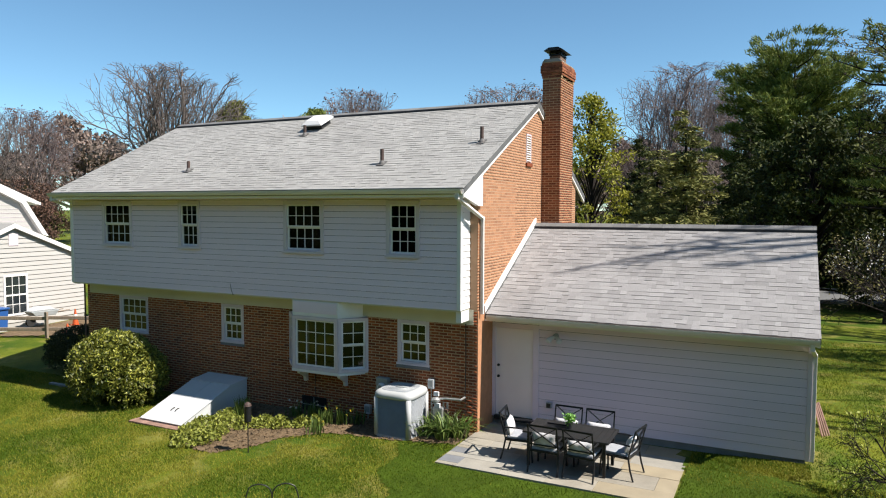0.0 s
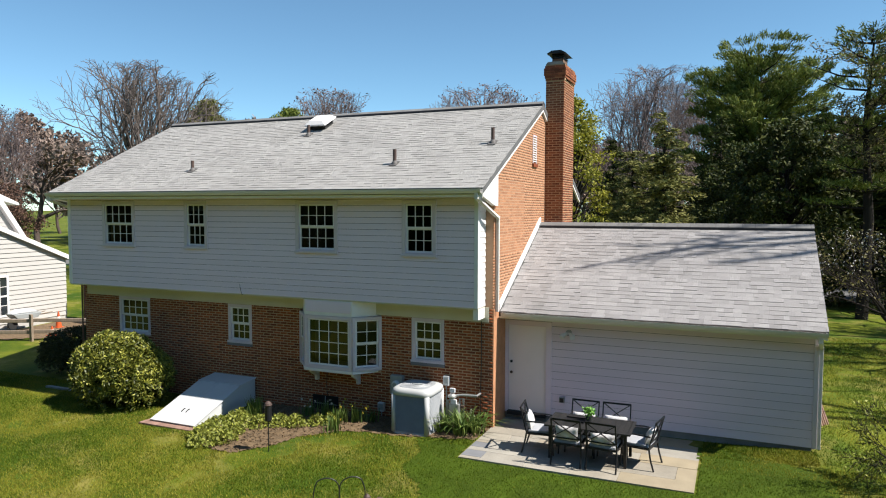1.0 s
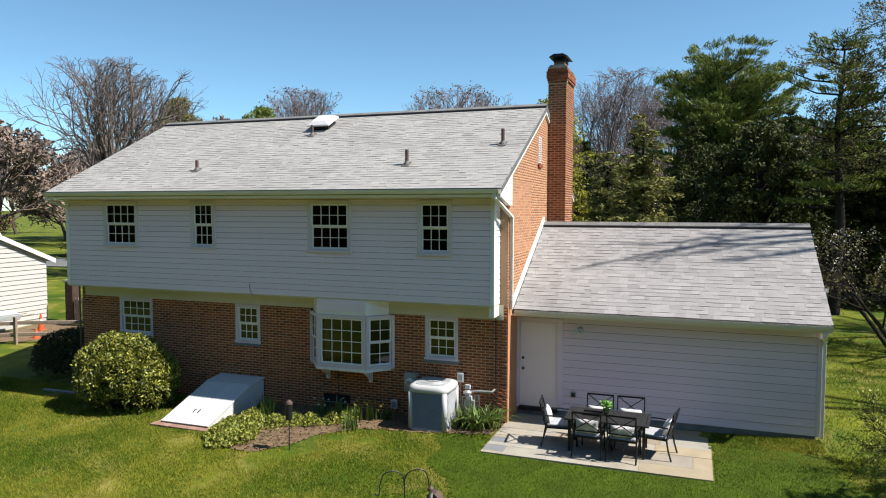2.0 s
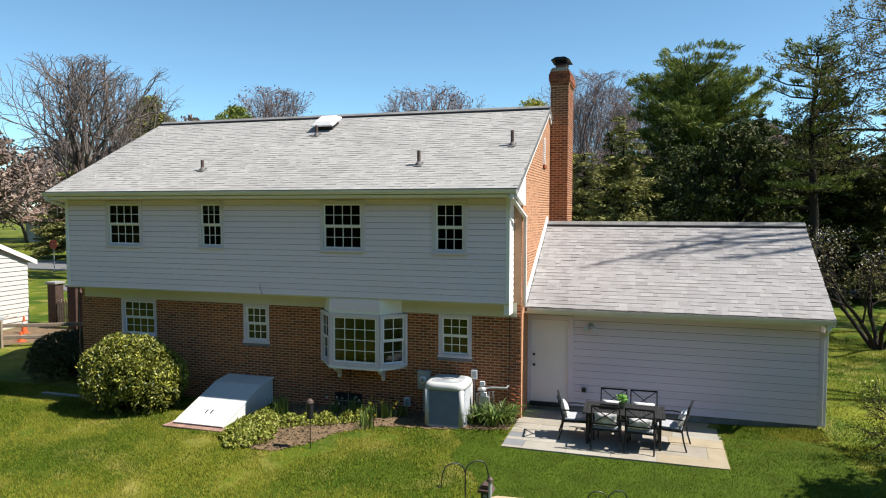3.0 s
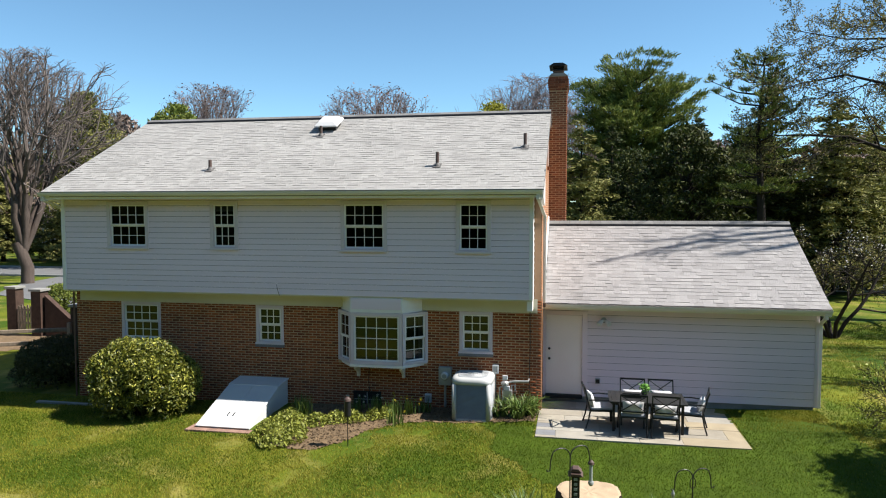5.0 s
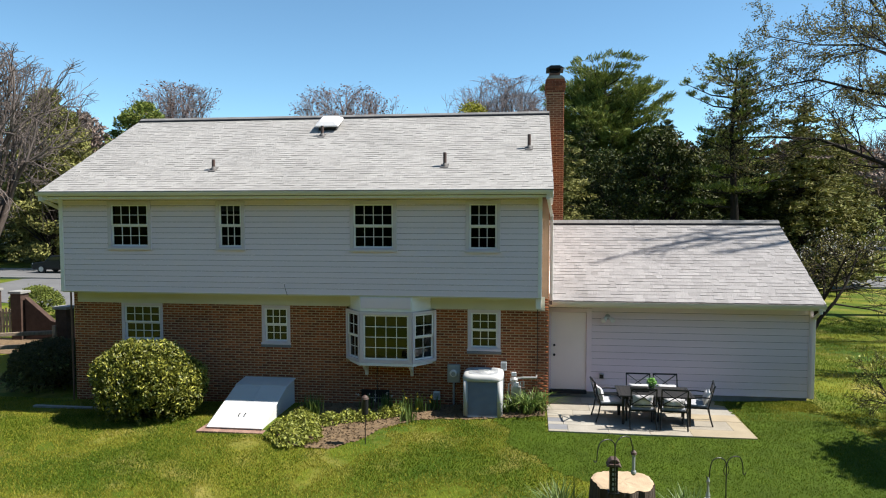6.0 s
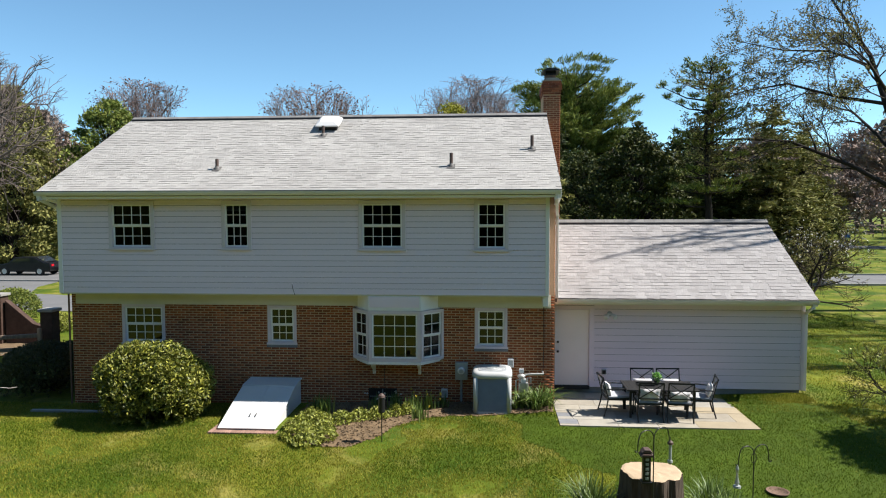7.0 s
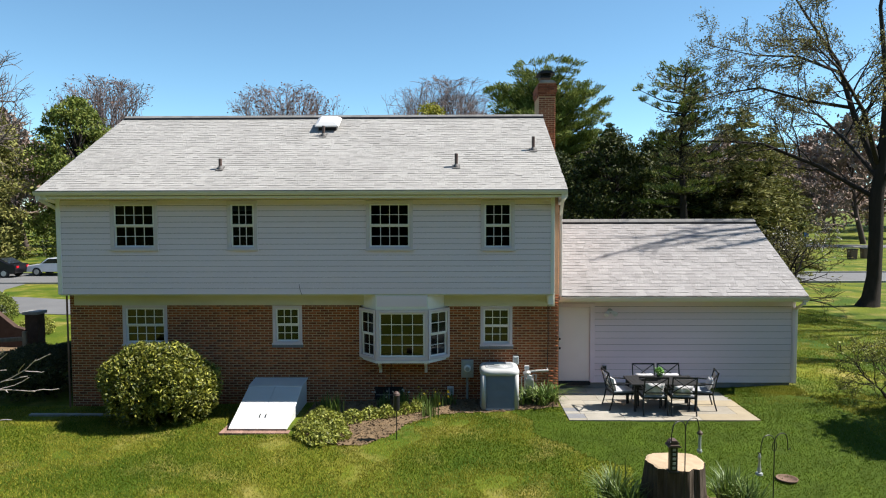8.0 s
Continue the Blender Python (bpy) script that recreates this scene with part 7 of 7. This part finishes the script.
def stump():
    z0 = ground_z(SX, SY)
    t = thing("tree_stump", (SX, SY, z0), "broad freshly cut tree stump with pale top", "stump")
    rng = random.Random(4)
    n, rows = 72, 8
    mb = MB()
    lobes = [rng.uniform(0, 6.283) for _ in range(6)]

    def rad(a, f):
        k = 1 - 0.65 * f
        ridge = k * (0.02 * math.sin(23 * a + 3 * f) + 0.012 * math.sin(41 * a + 5)) + 0.035 * noise.noise((3.2 * math.cos(a), 3.2 * math.sin(a), 0.6 * f)) - 0.09 * max(0, math.cos(a + 1.1)) ** 60 - 0.06 * max(0, math.cos(a + 2.3)) ** 90
        flare = 0.16 * (1 - f) ** 3
        bump = sum(0.05 * max(0, math.cos(a - l)) ** 6 for l in lobes) * (0.4 + 1.2 * (1 - f))
        return 0.46 + ridge + flare + bump
    top = 0.70
    for j in range(rows + 1):
        f = j / rows
        for i in range(n):
            a = 6.2832 * i / n
            r = rad(a, f)
            mb.v.append((SX + r * math.cos(a), SY + r * math.sin(a), z0 - 0.08 + (top - z0 + 0.08) * f + (0.015 * math.sin(3 * a) if j == rows else 0)))
    for j in range(rows):
        for i in range(n):
            k = (i + 1) % n
            mb.f.append((j * n + i, j * n + k, (j + 1) * n + k, (j + 1) * n + i))
    part("bark", mb, M_STUMPBARK, t, "deeply furrowed grey-brown bark")
    cut = MB()
    for q in (1.0, 0.9, 0.6, 0.3):
        for i in range(n):
            a = 6.2832 * i / n
            r = rad(a, 1) * q * 0.985
            cut.v.append((SX + r * math.cos(a), SY + r * math.sin(a), top + 0.004 + 0.015 * math.sin(3 * a) * q + (0.01 if q < 1 else 0) + 0.004 * math.sin(7 * a + q * 9)))
    c = len(cut.v)
    cut.v.append((SX, SY, top + 0.016))
    for j in range(3):
        for i in range(n):
            k = (i + 1) % n
            cut.f.append((j * n + i, j * n + k, (j + 1) * n + k, (j + 1) * n + i))
    cut.f += [(3 * n + i, 3 * n + (i + 1) % n, c) for i in range(n)]
    part("cut_top", cut, M_CUT, t, "pale sawn wood")


stump()
hop = thing("hopper_feeder", (-5.19, 7.0, 0.72), "dark square lantern-shaped feeder on the stump", "bird feeder")
part("base", MB().box(-5.27, -5.11, 6.92, 7.08, 0.725, 0.75), M_BLACK, hop)
part("body", MB().box(-5.25, -5.13, 6.94, 7.06, 0.75, 1.16), M_BLACK, hop, bevel=0.008)
for _k in range(5):
    part("port", MB().box(-5.215, -5.165, 6.93, 6.939, 0.79 + _k * 0.075, 0.83 + _k * 0.075), M_METER, hop)
part("roof", MB().prism([(-5.30, 1.16), (-5.08, 1.16), (-5.12, 1.20), (-5.26, 1.20)], "y", 6.89, 7.11), M_PIPE, hop, "dark tiered roof", bevel=0.006)
part("roof_tier", MB().prism([(-5.28, 1.215), (-5.10, 1.215), (-5.15, 1.265), (-5.23, 1.265)], "y", 6.92, 7.08), M_PIPE, hop, bevel=0.006)
part("roof_neck", MB().box(-5.24, -5.14, 6.95, 7.05, 1.2, 1.215), M_BLACK, hop)
_z = ground_z(-2.4, 8.9)
single("saucer", MB().lathe([(0.10, 0.0), (0.19, 0.03), (0.2, 0.06), (0.185, 0.06), (0.17, 0.035), (0.02, 0.03)], 20, (-2.4, 8.9, _z)), M_ROOFBROWN, "shallow brown saucer lying in the grass", "dish", smooth=True)
stk = thing("garden_stakes", (1.1, 17.0, 0.03), "bundle of orange-brown wooden stakes leaning on the garage", "stakes")
for _k in range(4):
    part("stake", MB().beam((0.95 + 0.05 * _k, 16.9 + 0.06 * _k, 0.05), (0.76 + 0.03 * _k, 17.1 + 0.07 * _k, 0.78), 0.03, 0.025), M_BRICK_K, stk)
single("timber_edge", MB().box(-19.6, -17.2, 13.05, 13.17, -0.33, -0.17), M_CONCRETE, "low pale edging beside the house", "edging", bevel=0.01)

# ---- the neighbouring house and yard ----
NX, NZ = -29.4, 0.0
nh = thing("neighbour_house", (-33, 18.2, 0), "white sided house with a low gabled wing", "house")
NY0, NY1, NYR, NZE, NZR = 14.9, 21.5, 18.2, 2.85, 4.30
wing = part("wing_wall", MB().prism([(NY0, -0.3), (NY1, -0.3), (NY1, NZE), (NYR, NZR), (NY0, NZE)], "x", NX - 0.25, NX - 0.02), M_NSIDING, nh, "white lap siding gable wall")
_z = 0.15
while _z < NZR - 0.05:
    _t = min(_z + 0.2, NZR)
    def _half(z):
        return (NYR - NY0) if z <= NZE else (NYR - NY0) * (NZR - z) / (NZR - NZE)
    for a, b in ([(NYR - _half(_z), 17.75), (18.72, NYR + _half(_z))] if 0.35 < _z < 2.2 else [(NYR - _half(_t), NYR + _half(_t))]):
        part("siding_board", MB().add([(NX - 0.02, a, _z), (NX + 0.012, a, _z), (NX - 0.018, a, _t), (NX - 0.02, a, _t), (NX - 0.02, b, _z), (NX + 0.012, b, _z), (NX - 0.018, b, _t), (NX - 0.02, b, _t)],
                                      [(0, 1, 2, 3), (7, 6, 5, 4), (1, 5, 6, 2), (0, 4, 5, 1), (2, 6, 7, 3), (3, 7, 4, 0)]), M_NSIDING, wing)
    _z += 0.2
part("wing_body", MB().box(-39, NX - 0.26, NY0, NY1, -0.3, NZE), M_NSIDING, nh)
part("wing_roof", MB().prism([(NY0 - 0.35, NZE - 0.06), (NYR, NZR + 0.1), (NY1 + 0.35, NZE - 0.06), (NY1 + 0.35, NZE - 0.2), (NYR, NZR - 0.02), (NY0 - 0.35, NZE - 0.2)], "x", -39.2, NX + 0.12), M_SHINGLE, nh)
for s in (-1, 1):
    part("rake_board", MB().prism([(NYR, NZR + 0.09), (NYR + s * (NY1 - NYR + 0.36), NZE - 0.07), (NYR + s * (NY1 - NYR + 0.36), NZE - 0.27), (NYR, NZR - 0.1)], "x", NX + 0.125, NX + 0.16), M_TRIM, nh)
part("gable_louvre", MB().box(NX - 0.01, NX + 0.02, 18.0, 18.4, 3.45, 3.95), M_CASING, nh)
nw = part("window", MB().box(NX - 0.01, NX + 0.03, 17.72, 18.75, 0.45, 0.53).box(NX - 0.01, NX + 0.03, 17.72, 18.75, 2.13, 2.22).box(NX - 0.01, NX + 0.03, 17.72, 17.8, 0.53, 2.13).box(NX - 0.01, NX + 0.03, 18.67, 18.75, 0.53, 2.13), M_TRIM, nh, "white framed window")
part("pane", MB().box(NX - 0.015, NX - 0.01, 17.8, 18.67, 0.53, 2.13), M_CARGLASS, nw)
for _y in (18.09, 18.38):
    part("muntin", MB().box(NX - 0.008, NX + 0.012, _y - 0.012, _y + 0.012, 0.53, 2.13), M_TRIM, nw)
for _zz, _h in ((0.93, 0.012), (1.33, 0.035), (1.73, 0.012)):
    part("muntin", MB().box(NX - 0.007, NX + 0.014, 17.8, 18.67, _zz - _h, _zz + _h), M_TRIM, nw)
GXX = -33.0
gam = [(14.0, 0), (21.9, 0), (21.75, 3.75), (20.75, 5.35), (17.9, 6.75), (15.05, 5.35), (14.05, 3.75)]
part("main_wall", MB().prism(gam, "x", GXX - 9, GXX), M_NSIDING, nh, "white gambrel end wall")
part("main_roof", MB().prism([(22.05, 3.65), (20.95, 5.4), (21.7, 5.2), (21.7, 5.32), (17.9, 7.0), (14.1, 5.32), (14.1, 5.2), (14.9, 5.4), (13.8, 3.65), (14.05, 3.75), (15.05, 5.3), (17.9, 6.72), (20.75, 5.3), (21.75, 3.75)], "x", GXX - 9.2, GXX + 0.25), M_TRIM, nh, "white-edged gambrel roof")
_z = 0.2
while _z < 6.4:
    hw = 3.8 if _z < 3.7 else 3.75 - 1.0 * (_z - 3.7) / 1.65 if _z < 5.3 else max(0.2, 2.7 * (6.75 - _z) / 1.45)
    part("siding_board", MB().box(GXX, GXX + 0.015, 17.9 - hw + 0.1, 17.9 + hw - 0.1, _z, _z + 0.012), M_CASING, nh)
    _z += 0.2

# yard things by the neighbour's wall
def cone(at, h, label):
    t = thing("traffic_cone", at, label, "cone")
    part("base", MB().box(at[0] - 0.17, at[0] + 0.17, at[1] - 0.17, at[1] + 0.17, at[2], at[2] + 0.03), M_ORANGE, t)
    part("cone", MB().lathe([(0.13, 0.03), (0.085, h * 0.45)], 14, at), M_ORANGE, t)
    part("band", MB().lathe([(0.086, h * 0.45), (0.06, h * 0.68)], 14, at), M_TRIM, t, "white reflective band")
    part("tip", MB().lathe([(0.059, h * 0.68), (0.025, h)], 14, at), M_ORANGE, t)


cone((-27.9, 19.9, ground_z(-27.9, 19.9)), 0.72, "orange traffic cone with a white band")
cone((-26.6, 18.6, ground_z(-26.6, 18.6)), 0.4, "small orange cone on the soil")


def brick_post(x, y, h, label):
    t = thing("brick_post", (x, y, 0), label, "post")
    part("shaft", MB().box(x - 0.22, x + 0.22, y - 0.22, y + 0.22, -0.3, h), M_BRICK_SHADE, t, bevel=0.01)
    part("cap", MB().box(x - 0.28, x + 0.28, y - 0.28, y + 0.28, h, h + 0.1), M_KERB, t, "pale stone cap", bevel=0.015)


brick_post(-28.2, 21.8, 1.75, "brick gate post with stone cap")
brick_post(-26.5, 21.2, 1.75, "brick gate post with stone cap")
single("wing_wall", MB().prism([(-26.2, -0.2), (-24.2, -0.2), (-24.2, 0.45), (-25.1, 0.7), (-26.2, 1.6)], "y", 21.1, 21.35), M_BRICK_SHADE, "brick wing wall curving down from the post", "wall", bevel=0.02)
brick_post(-23.4, 19.6, 1.42, "low brick post with stone cap at the wall end")
gate = thing("picket_gate", (-27.4, 21.6, 0), "dark wooden picket gate between brick posts", "gate")
for _k in range(8):
    part("picket", MB().box(-27.9 + 0.14 * _k, -27.82 + 0.14 * _k, 21.6, 21.63, 0.05, 1.05 + 0.05 * (_k % 2)), M_WOODPOST, gate)
part("rail", MB().box(-27.95, -26.75, 21.631, 21.67, 0.3, 0.38).box(-27.95, -26.75, 21.631, 21.67, 0.85, 0.93), M_WOODPOST, gate)
fence = thing("rail_fence", (-26, 18.0, 0), "weathered split-rail fence beside the soil patch", "fence")
for _z0 in (0.62, 0.17):
    for _a, _b in (((-34.9, 13.15), (-29.2, 16.2)), ((-29.2, 16.2), (-26.43, 17.68)), ((-26.43, 17.68), (-23.5, 19.25))):
        part("rail", MB().beam((*_a, _z0 + 0.02), (*_b, _z0 - 0.01), 0.09, 0.14), M_WOODPOST, fence, bevel=0.02)
for _x, _y in ((-34.9, 13.15), (-29.2, 16.2), (-26.43, 17.68), (-23.5, 19.25)):
    part("post", MB().box(_x - 0.07, _x + 0.07, _y - 0.14, _y - 0.05, ground_z(_x, _y) - 0.2, 0.88), M_WOODPOST, fence, bevel=0.012)
draped("soil_patch", [(-29.2, 16.4), (-24.0, 19.7), (-23.8, 21.0), (-29.2, 21.4)], M_MULCH, "bare soil beside the white house", "soil", step=0.3)
binn = thing("recycling_bin", (-29.0, 17.2, 0.0), "blue plastic recycling bin", "bin")
part("tub", MB().prism([(16.95, 0.0), (17.45, 0.0), (17.5, 0.85), (16.9, 0.85)], "x", -29.25, -28.75), M_BLUE, binn, bevel=0.02)
part("lid", MB().box(-29.29, -28.7, 16.86, 17.54, 0.851, 0.92), M_BLUE, binn, bevel=0.015)
bar = thing("wheelbarrow", (-28.6, 18.9, 0.0), "grey wheelbarrow with covered load", "wheelbarrow")
part("tray", MB().prism([(18.4, 0.45), (19.3, 0.4), (19.5, 0.62), (18.2, 0.66)], "x", -28.9, -28.35), M_METER, bar, bevel=0.03)
part("wheel", MB().tube([(-28.68, 18.35, 0.2), (-28.58, 18.35, 0.2)], 0.2, 18), M_TYRE, bar)
part("cover", MB().prism([(18.3, 0.66), (19.4, 0.63), (19.1, 0.78), (18.6, 0.82)], "x", -28.85, -28.4), M_PLASTIC, bar, bevel=0.04)
part("handle", MB().tube([(-28.85, 19.0, 0.5), (-28.85, 20.0, 0.55)], 0.02, 8), M_WOODPOST, bar)
part("handle", MB().tube([(-28.4, 19.0, 0.5), (-28.4, 20.0, 0.55)], 0.02, 8), M_WOODPOST, bar)


# ---- street things ----
def car(at, turn, paint, label):
    """A saloon car: body, cabin, glass, wheels and lamps; nose to +x."""
    t = thing("car", (0, 0, 0), label, "car")
    side = [(-2.2, 0.32), (2.2, 0.32), (2.28, 0.62), (2.1, 0.82), (1.15, 0.95), (0.55, 1.38), (-0.95, 1.42), (-1.75, 1.02), (-2.22, 0.96), (-2.28, 0.6)]
    part("body", MB().prism(side, "y", -0.88, 0.88), paint, t, bevel=0.07)
    part("windscreen", MB().prism([(1.12, 0.97), (0.56, 1.36), (0.62, 1.38), (1.2, 0.98)], "y", -0.72, 0.72), M_CARGLASS, t)
    part("rear_window", MB().prism([(-1.0, 1.4), (-1.7, 1.05), (-1.76, 1.06), (-1.05, 1.43)], "y", -0.72, 0.72), M_CARGLASS, t)
    for s in (-1, 1):
        part("side_window", MB().prism([(0.95, 0.97), (0.45, 1.32), (-0.9, 1.34), (-1.45, 1.02)], "y", s * 0.875, s * 0.889), M_CARGLASS, t)
        for x in (-1.4, 1.4):
            w = part("wheel", MB().tube([(x, s * 0.7, 0.33), (x, s * 0.9, 0.33)], 0.33, 20), M_TYRE, t)
            part("rim", MB().tube([(x, s * 0.901, 0.33), (x, s * 0.912, 0.33)], 0.2, 14), M_GALV, w)
        part("tail_lamp", MB().box(-2.29, -2.2, s * 0.6 - 0.15, s * 0.6 + 0.15, 0.72, 0.88), M_REDLAMP, t)
        part("headlamp", MB().box(2.18, 2.27, s * 0.6 - 0.18, s * 0.6 + 0.18, 0.62, 0.76), M_DIAL, t)
    t.matrix_basis = Matrix.Translation(at) @ Matrix.Rotation(radians(turn), 4, "Z")
    return t


car((-43.4, 47.0, 0.06), 180, M_CARBLACK, "black car on the street")
car((-39.0, 48.4, 0.06), 180, M_CARWHITE, "white saloon car parked at the far kerb")
rh = thing("ranch_house", (-84, 84, 0), "low white house with a brown roof across the street", "house")
part("wall", MB().box(-95, -74, 80, 88, -0.2, 3.2), M_NSIDING, rh)
part("roof", MB().prism([(79.2, 3.1), (84, 6.2), (88.8, 3.1), (88.8, 2.9), (84, 6.0), (79.2, 2.9)], "x", -95.6, -73.4), M_ROOFBROWN, rh)
for _x in (-91, -86, -80.5, -77):
    w = part("window", MB().box(_x - 0.9, _x + 0.9, 79.93, 79.99, 0.8, 2.5), M_CARGLASS, rh)
    part("shutter", MB().box(_x - 1.4, _x - 0.95, 79.92, 79.99, 0.75, 2.55), M_CARBLACK, w)
    part("frame", MB().box(_x - 0.04, _x + 0.04, 79.9, 79.929, 0.8, 2.5), M_TRIM, w)
part("chimney", MB().box(-86, -85, 83, 84.2, 5, 7.2), M_TRIM, rh)
for _x, _y in ((30.6, 64.2), (32.6, 65.4)):
    wb = thing("wheeled_bin", (_x, _y, ground_z(_x, _y)), "dark wheeled bin at the kerb", "bin")
    part("tub", MB().prism([(_x - 0.3, 0.05), (_x + 0.3, 0.05), (_x + 0.36, 1.0), (_x - 0.36, 1.0)], "y", _y - 0.35, _y + 0.35), M_ROOFBROWN, wb, bevel=0.03)
    part("lid", MB().box(_x - 0.4, _x + 0.4, _y - 0.4, _y + 0.4, 1.003, 1.08), M_CARBLACK, wb, bevel=0.02)
sp = thing("sign_post", (31, 74, 0), "small street sign on a post", "sign")
part("post", MB().tube([(31, 74, 0), (31, 74, 2.3)], 0.04, 8), M_METER, sp)
part("plate", MB().box(30.7, 31.3, 73.94, 73.96, 1.9, 2.4), M_BLUE, sp)
st = thing("stop_sign", (-48.5, 41.0, ground_z(-48.5, 41)), "red octagonal sign on a grey post", "sign")
part("post", MB().tube([(-48.5, 41, -0.4), (-48.5, 41, 2.6)], 0.035, 8), M_METER, st)
part("plate", MB().prism([(-48.5 + 0.4 * math.cos(radians(22.5 + 45 * k)), 2.25 + 0.4 * math.sin(radians(22.5 + 45 * k))) for k in range(8)], "y", 40.93, 40.955), M_REDLAMP, st, "red plate")
# unseen evergreen rows, oversized to block sky light and darken window reflections
_far = bpy.data.objects.get("evergreen_tree")
for _k in range(11):
    again(_far, -37 - 3.0 * math.sin(_k * 1.7), -4 - 4.2 * _k, 1.7 + 0.3 * math.sin(_k * 2.3), 40 * _k, "oversized unseen evergreen added to block sky light")
for _k in range(13):
    again(_far, -36 + 6.0 * _k, -30 - 3.5 * math.sin(_k * 2.1), 2.0 + 0.35 * math.sin(_k * 1.3), 70 * _k, "oversized unseen evergreen added to block sky light")


# ---- turf ----
SOD = [(-7.35, 12.75), (-6.9, 12.0), (-6.95, 11.2), (-6.3, 10.6), (-5.9, 9.9), (-5.2, 9.5), (-5.4, 8.6), (-6.6, 8.0), (-7.6, 6.6), (-8.5, 4.0), (12, 4.0), (12, 30), (0.6, 30), (0.6, 13.2), (-6.0, 13.2)]
M_SOD = mat("new_turf", (0.06, 0.098, 0.005), 0.9, vary=0.35, scale=1.6, bump=0.6, bump_scale=40, fine=0.35, spec=0.15)
draped("new_turf", [(-7.35, 12.7), (-6.9, 12.0), (-6.95, 11.2), (-6.3, 10.6), (-5.9, 9.9), (-5.2, 9.5), (-5.4, 8.6), (-6.6, 8.0), (-7.6, 6.6), (-8.5, 4.0), (6.5, 4.0), (4.0, 9.0), (1.2, 11.5), (0.6, 13.6), (-1.55, 14.6), (-1.5, 11.9), (-6.1, 11.9), (-6.1, 12.6)],
       M_SOD, "dense deep green new turf beside the patio", "grass", step=0.1, lift=0.014, rough=0.006)


def inside_many(poly, x, y):
    hit = np.zeros(len(x), bool)
    for (x0, y0), (x1, y1) in zip(poly, poly[1:] + poly[:1]):
        if y0 != y1:
            hit ^= ((y0 > y) != (y1 > y)) & (x < (x1 - x0) * (y - y0) / (y1 - y0) + x0)
    return hit


def on_grid(fn, x, y, step):
    """Values of a slow function of the plan, by way of a fine grid."""
    gx, gy = np.arange(x.min(), x.max() + 2 * step, step), np.arange(y.min(), y.max() + 2 * step, step)
    g = np.array([[fn(a, b) for b in gy] for a in gx])
    u, v = (x - gx[0]) / step, (y - gy[0]) / step
    i, j = u.astype(int), v.astype(int)
    u, v = u - i, v - j
    return g[i, j] * (1 - u) * (1 - v) + g[i + 1, j] * u * (1 - v) + g[i, j + 1] * (1 - u) * v + g[i + 1, j + 1] * u * v


def turf(name, x0, x1, y0, y1, n, h, seed, label):
    """Short blades: lush new turf by the patio, thin and straw-coloured elsewhere."""
    rng = np.random.default_rng(seed)
    xs, ys = rng.uniform(x0, x1, n), rng.uniform(y0, y1, n)
    ok = ~inside_many(BED, xs, ys) & (~inside_many(RING, xs, ys) | (rng.uniform(size=n) < 0.12)) & ~((PX0 - 0.02 < xs) & (xs < PX1 + 0.02) & (PY0 - 0.03 < ys) & (ys < 15)) & ~((KX0 - 0.18 < xs) & (xs < KX1 + 0.14) & (ys > 11.42))
    ok &= ~((XL < xs) & (xs < XR) & (ys > YB)) & ~((XR <= xs) & (xs < GX1) & (ys > GY)) & (np.hypot(xs - SX, ys - SY) > 0.75)
    patch = on_grid(lambda x, y: noise.noise((x * 0.55, y * 0.55, 2.2)) + 0.5 * noise.noise((x * 1.7, y * 1.7, 5.0)), xs, ys, 0.15)
    lush = inside_many(SOD, xs, ys)
    sod = lush & (xs < 0.6)
    keep = ok & (sod | ~((patch > 0.28) & (rng.uniform(size=n) < 0.75)))
    dry = rng.uniform(size=n) < np.where(sod, 0.06, np.clip(0.72 + 1.5 * patch, 0.15, 0.97) - np.where(lush, 0.2, 0.0))
    zs = on_grid(ground_z, xs, ys, 0.25)
    for tone, pick, suffix in ((M_BLADE, keep & ~dry, ""), (M_STRAW, keep & dry, " with dry straw")):
        px, py = xs[pick], ys[pick]
        z = zs[pick]
        m = len(px)
        a = rng.uniform(0, 6.283, m)
        hh = h * rng.uniform(0.5, 1.3, m)
        w = 0.008
        lean = rng.normal(size=(m, 2)) * 0.55 * hh[:, None]
        b0 = np.stack([px - w * np.cos(a), py - w * np.sin(a), z - 0.005], axis=1)
        b1 = np.stack([px + w * np.cos(a), py + w * np.sin(a), z - 0.005], axis=1)
        tp = np.stack([px + lean[:, 0], py + lean[:, 1], z + hh], axis=1)
        v = np.stack([b0, b1, tp], axis=1).reshape(-1, 3)
        tagged(new(name, array_mesh(name, v, np.arange(3 * m).reshape(m, 3), tone)), label + suffix, "grass", kind="stuff")


turf("grass", -26, 3.5, 5.0, 13.9, 520000, 0.045, 201, "short green lawn grass")
turf("grass", 0.6, 9.0, 13.9, 30.0, 90000, 0.05, 202, "lawn grass beside the garage")
turf("grass", -1.52, 0.62, 13.85, 14.86, 9000, 0.045, 203, "lawn grass along the garage footing")
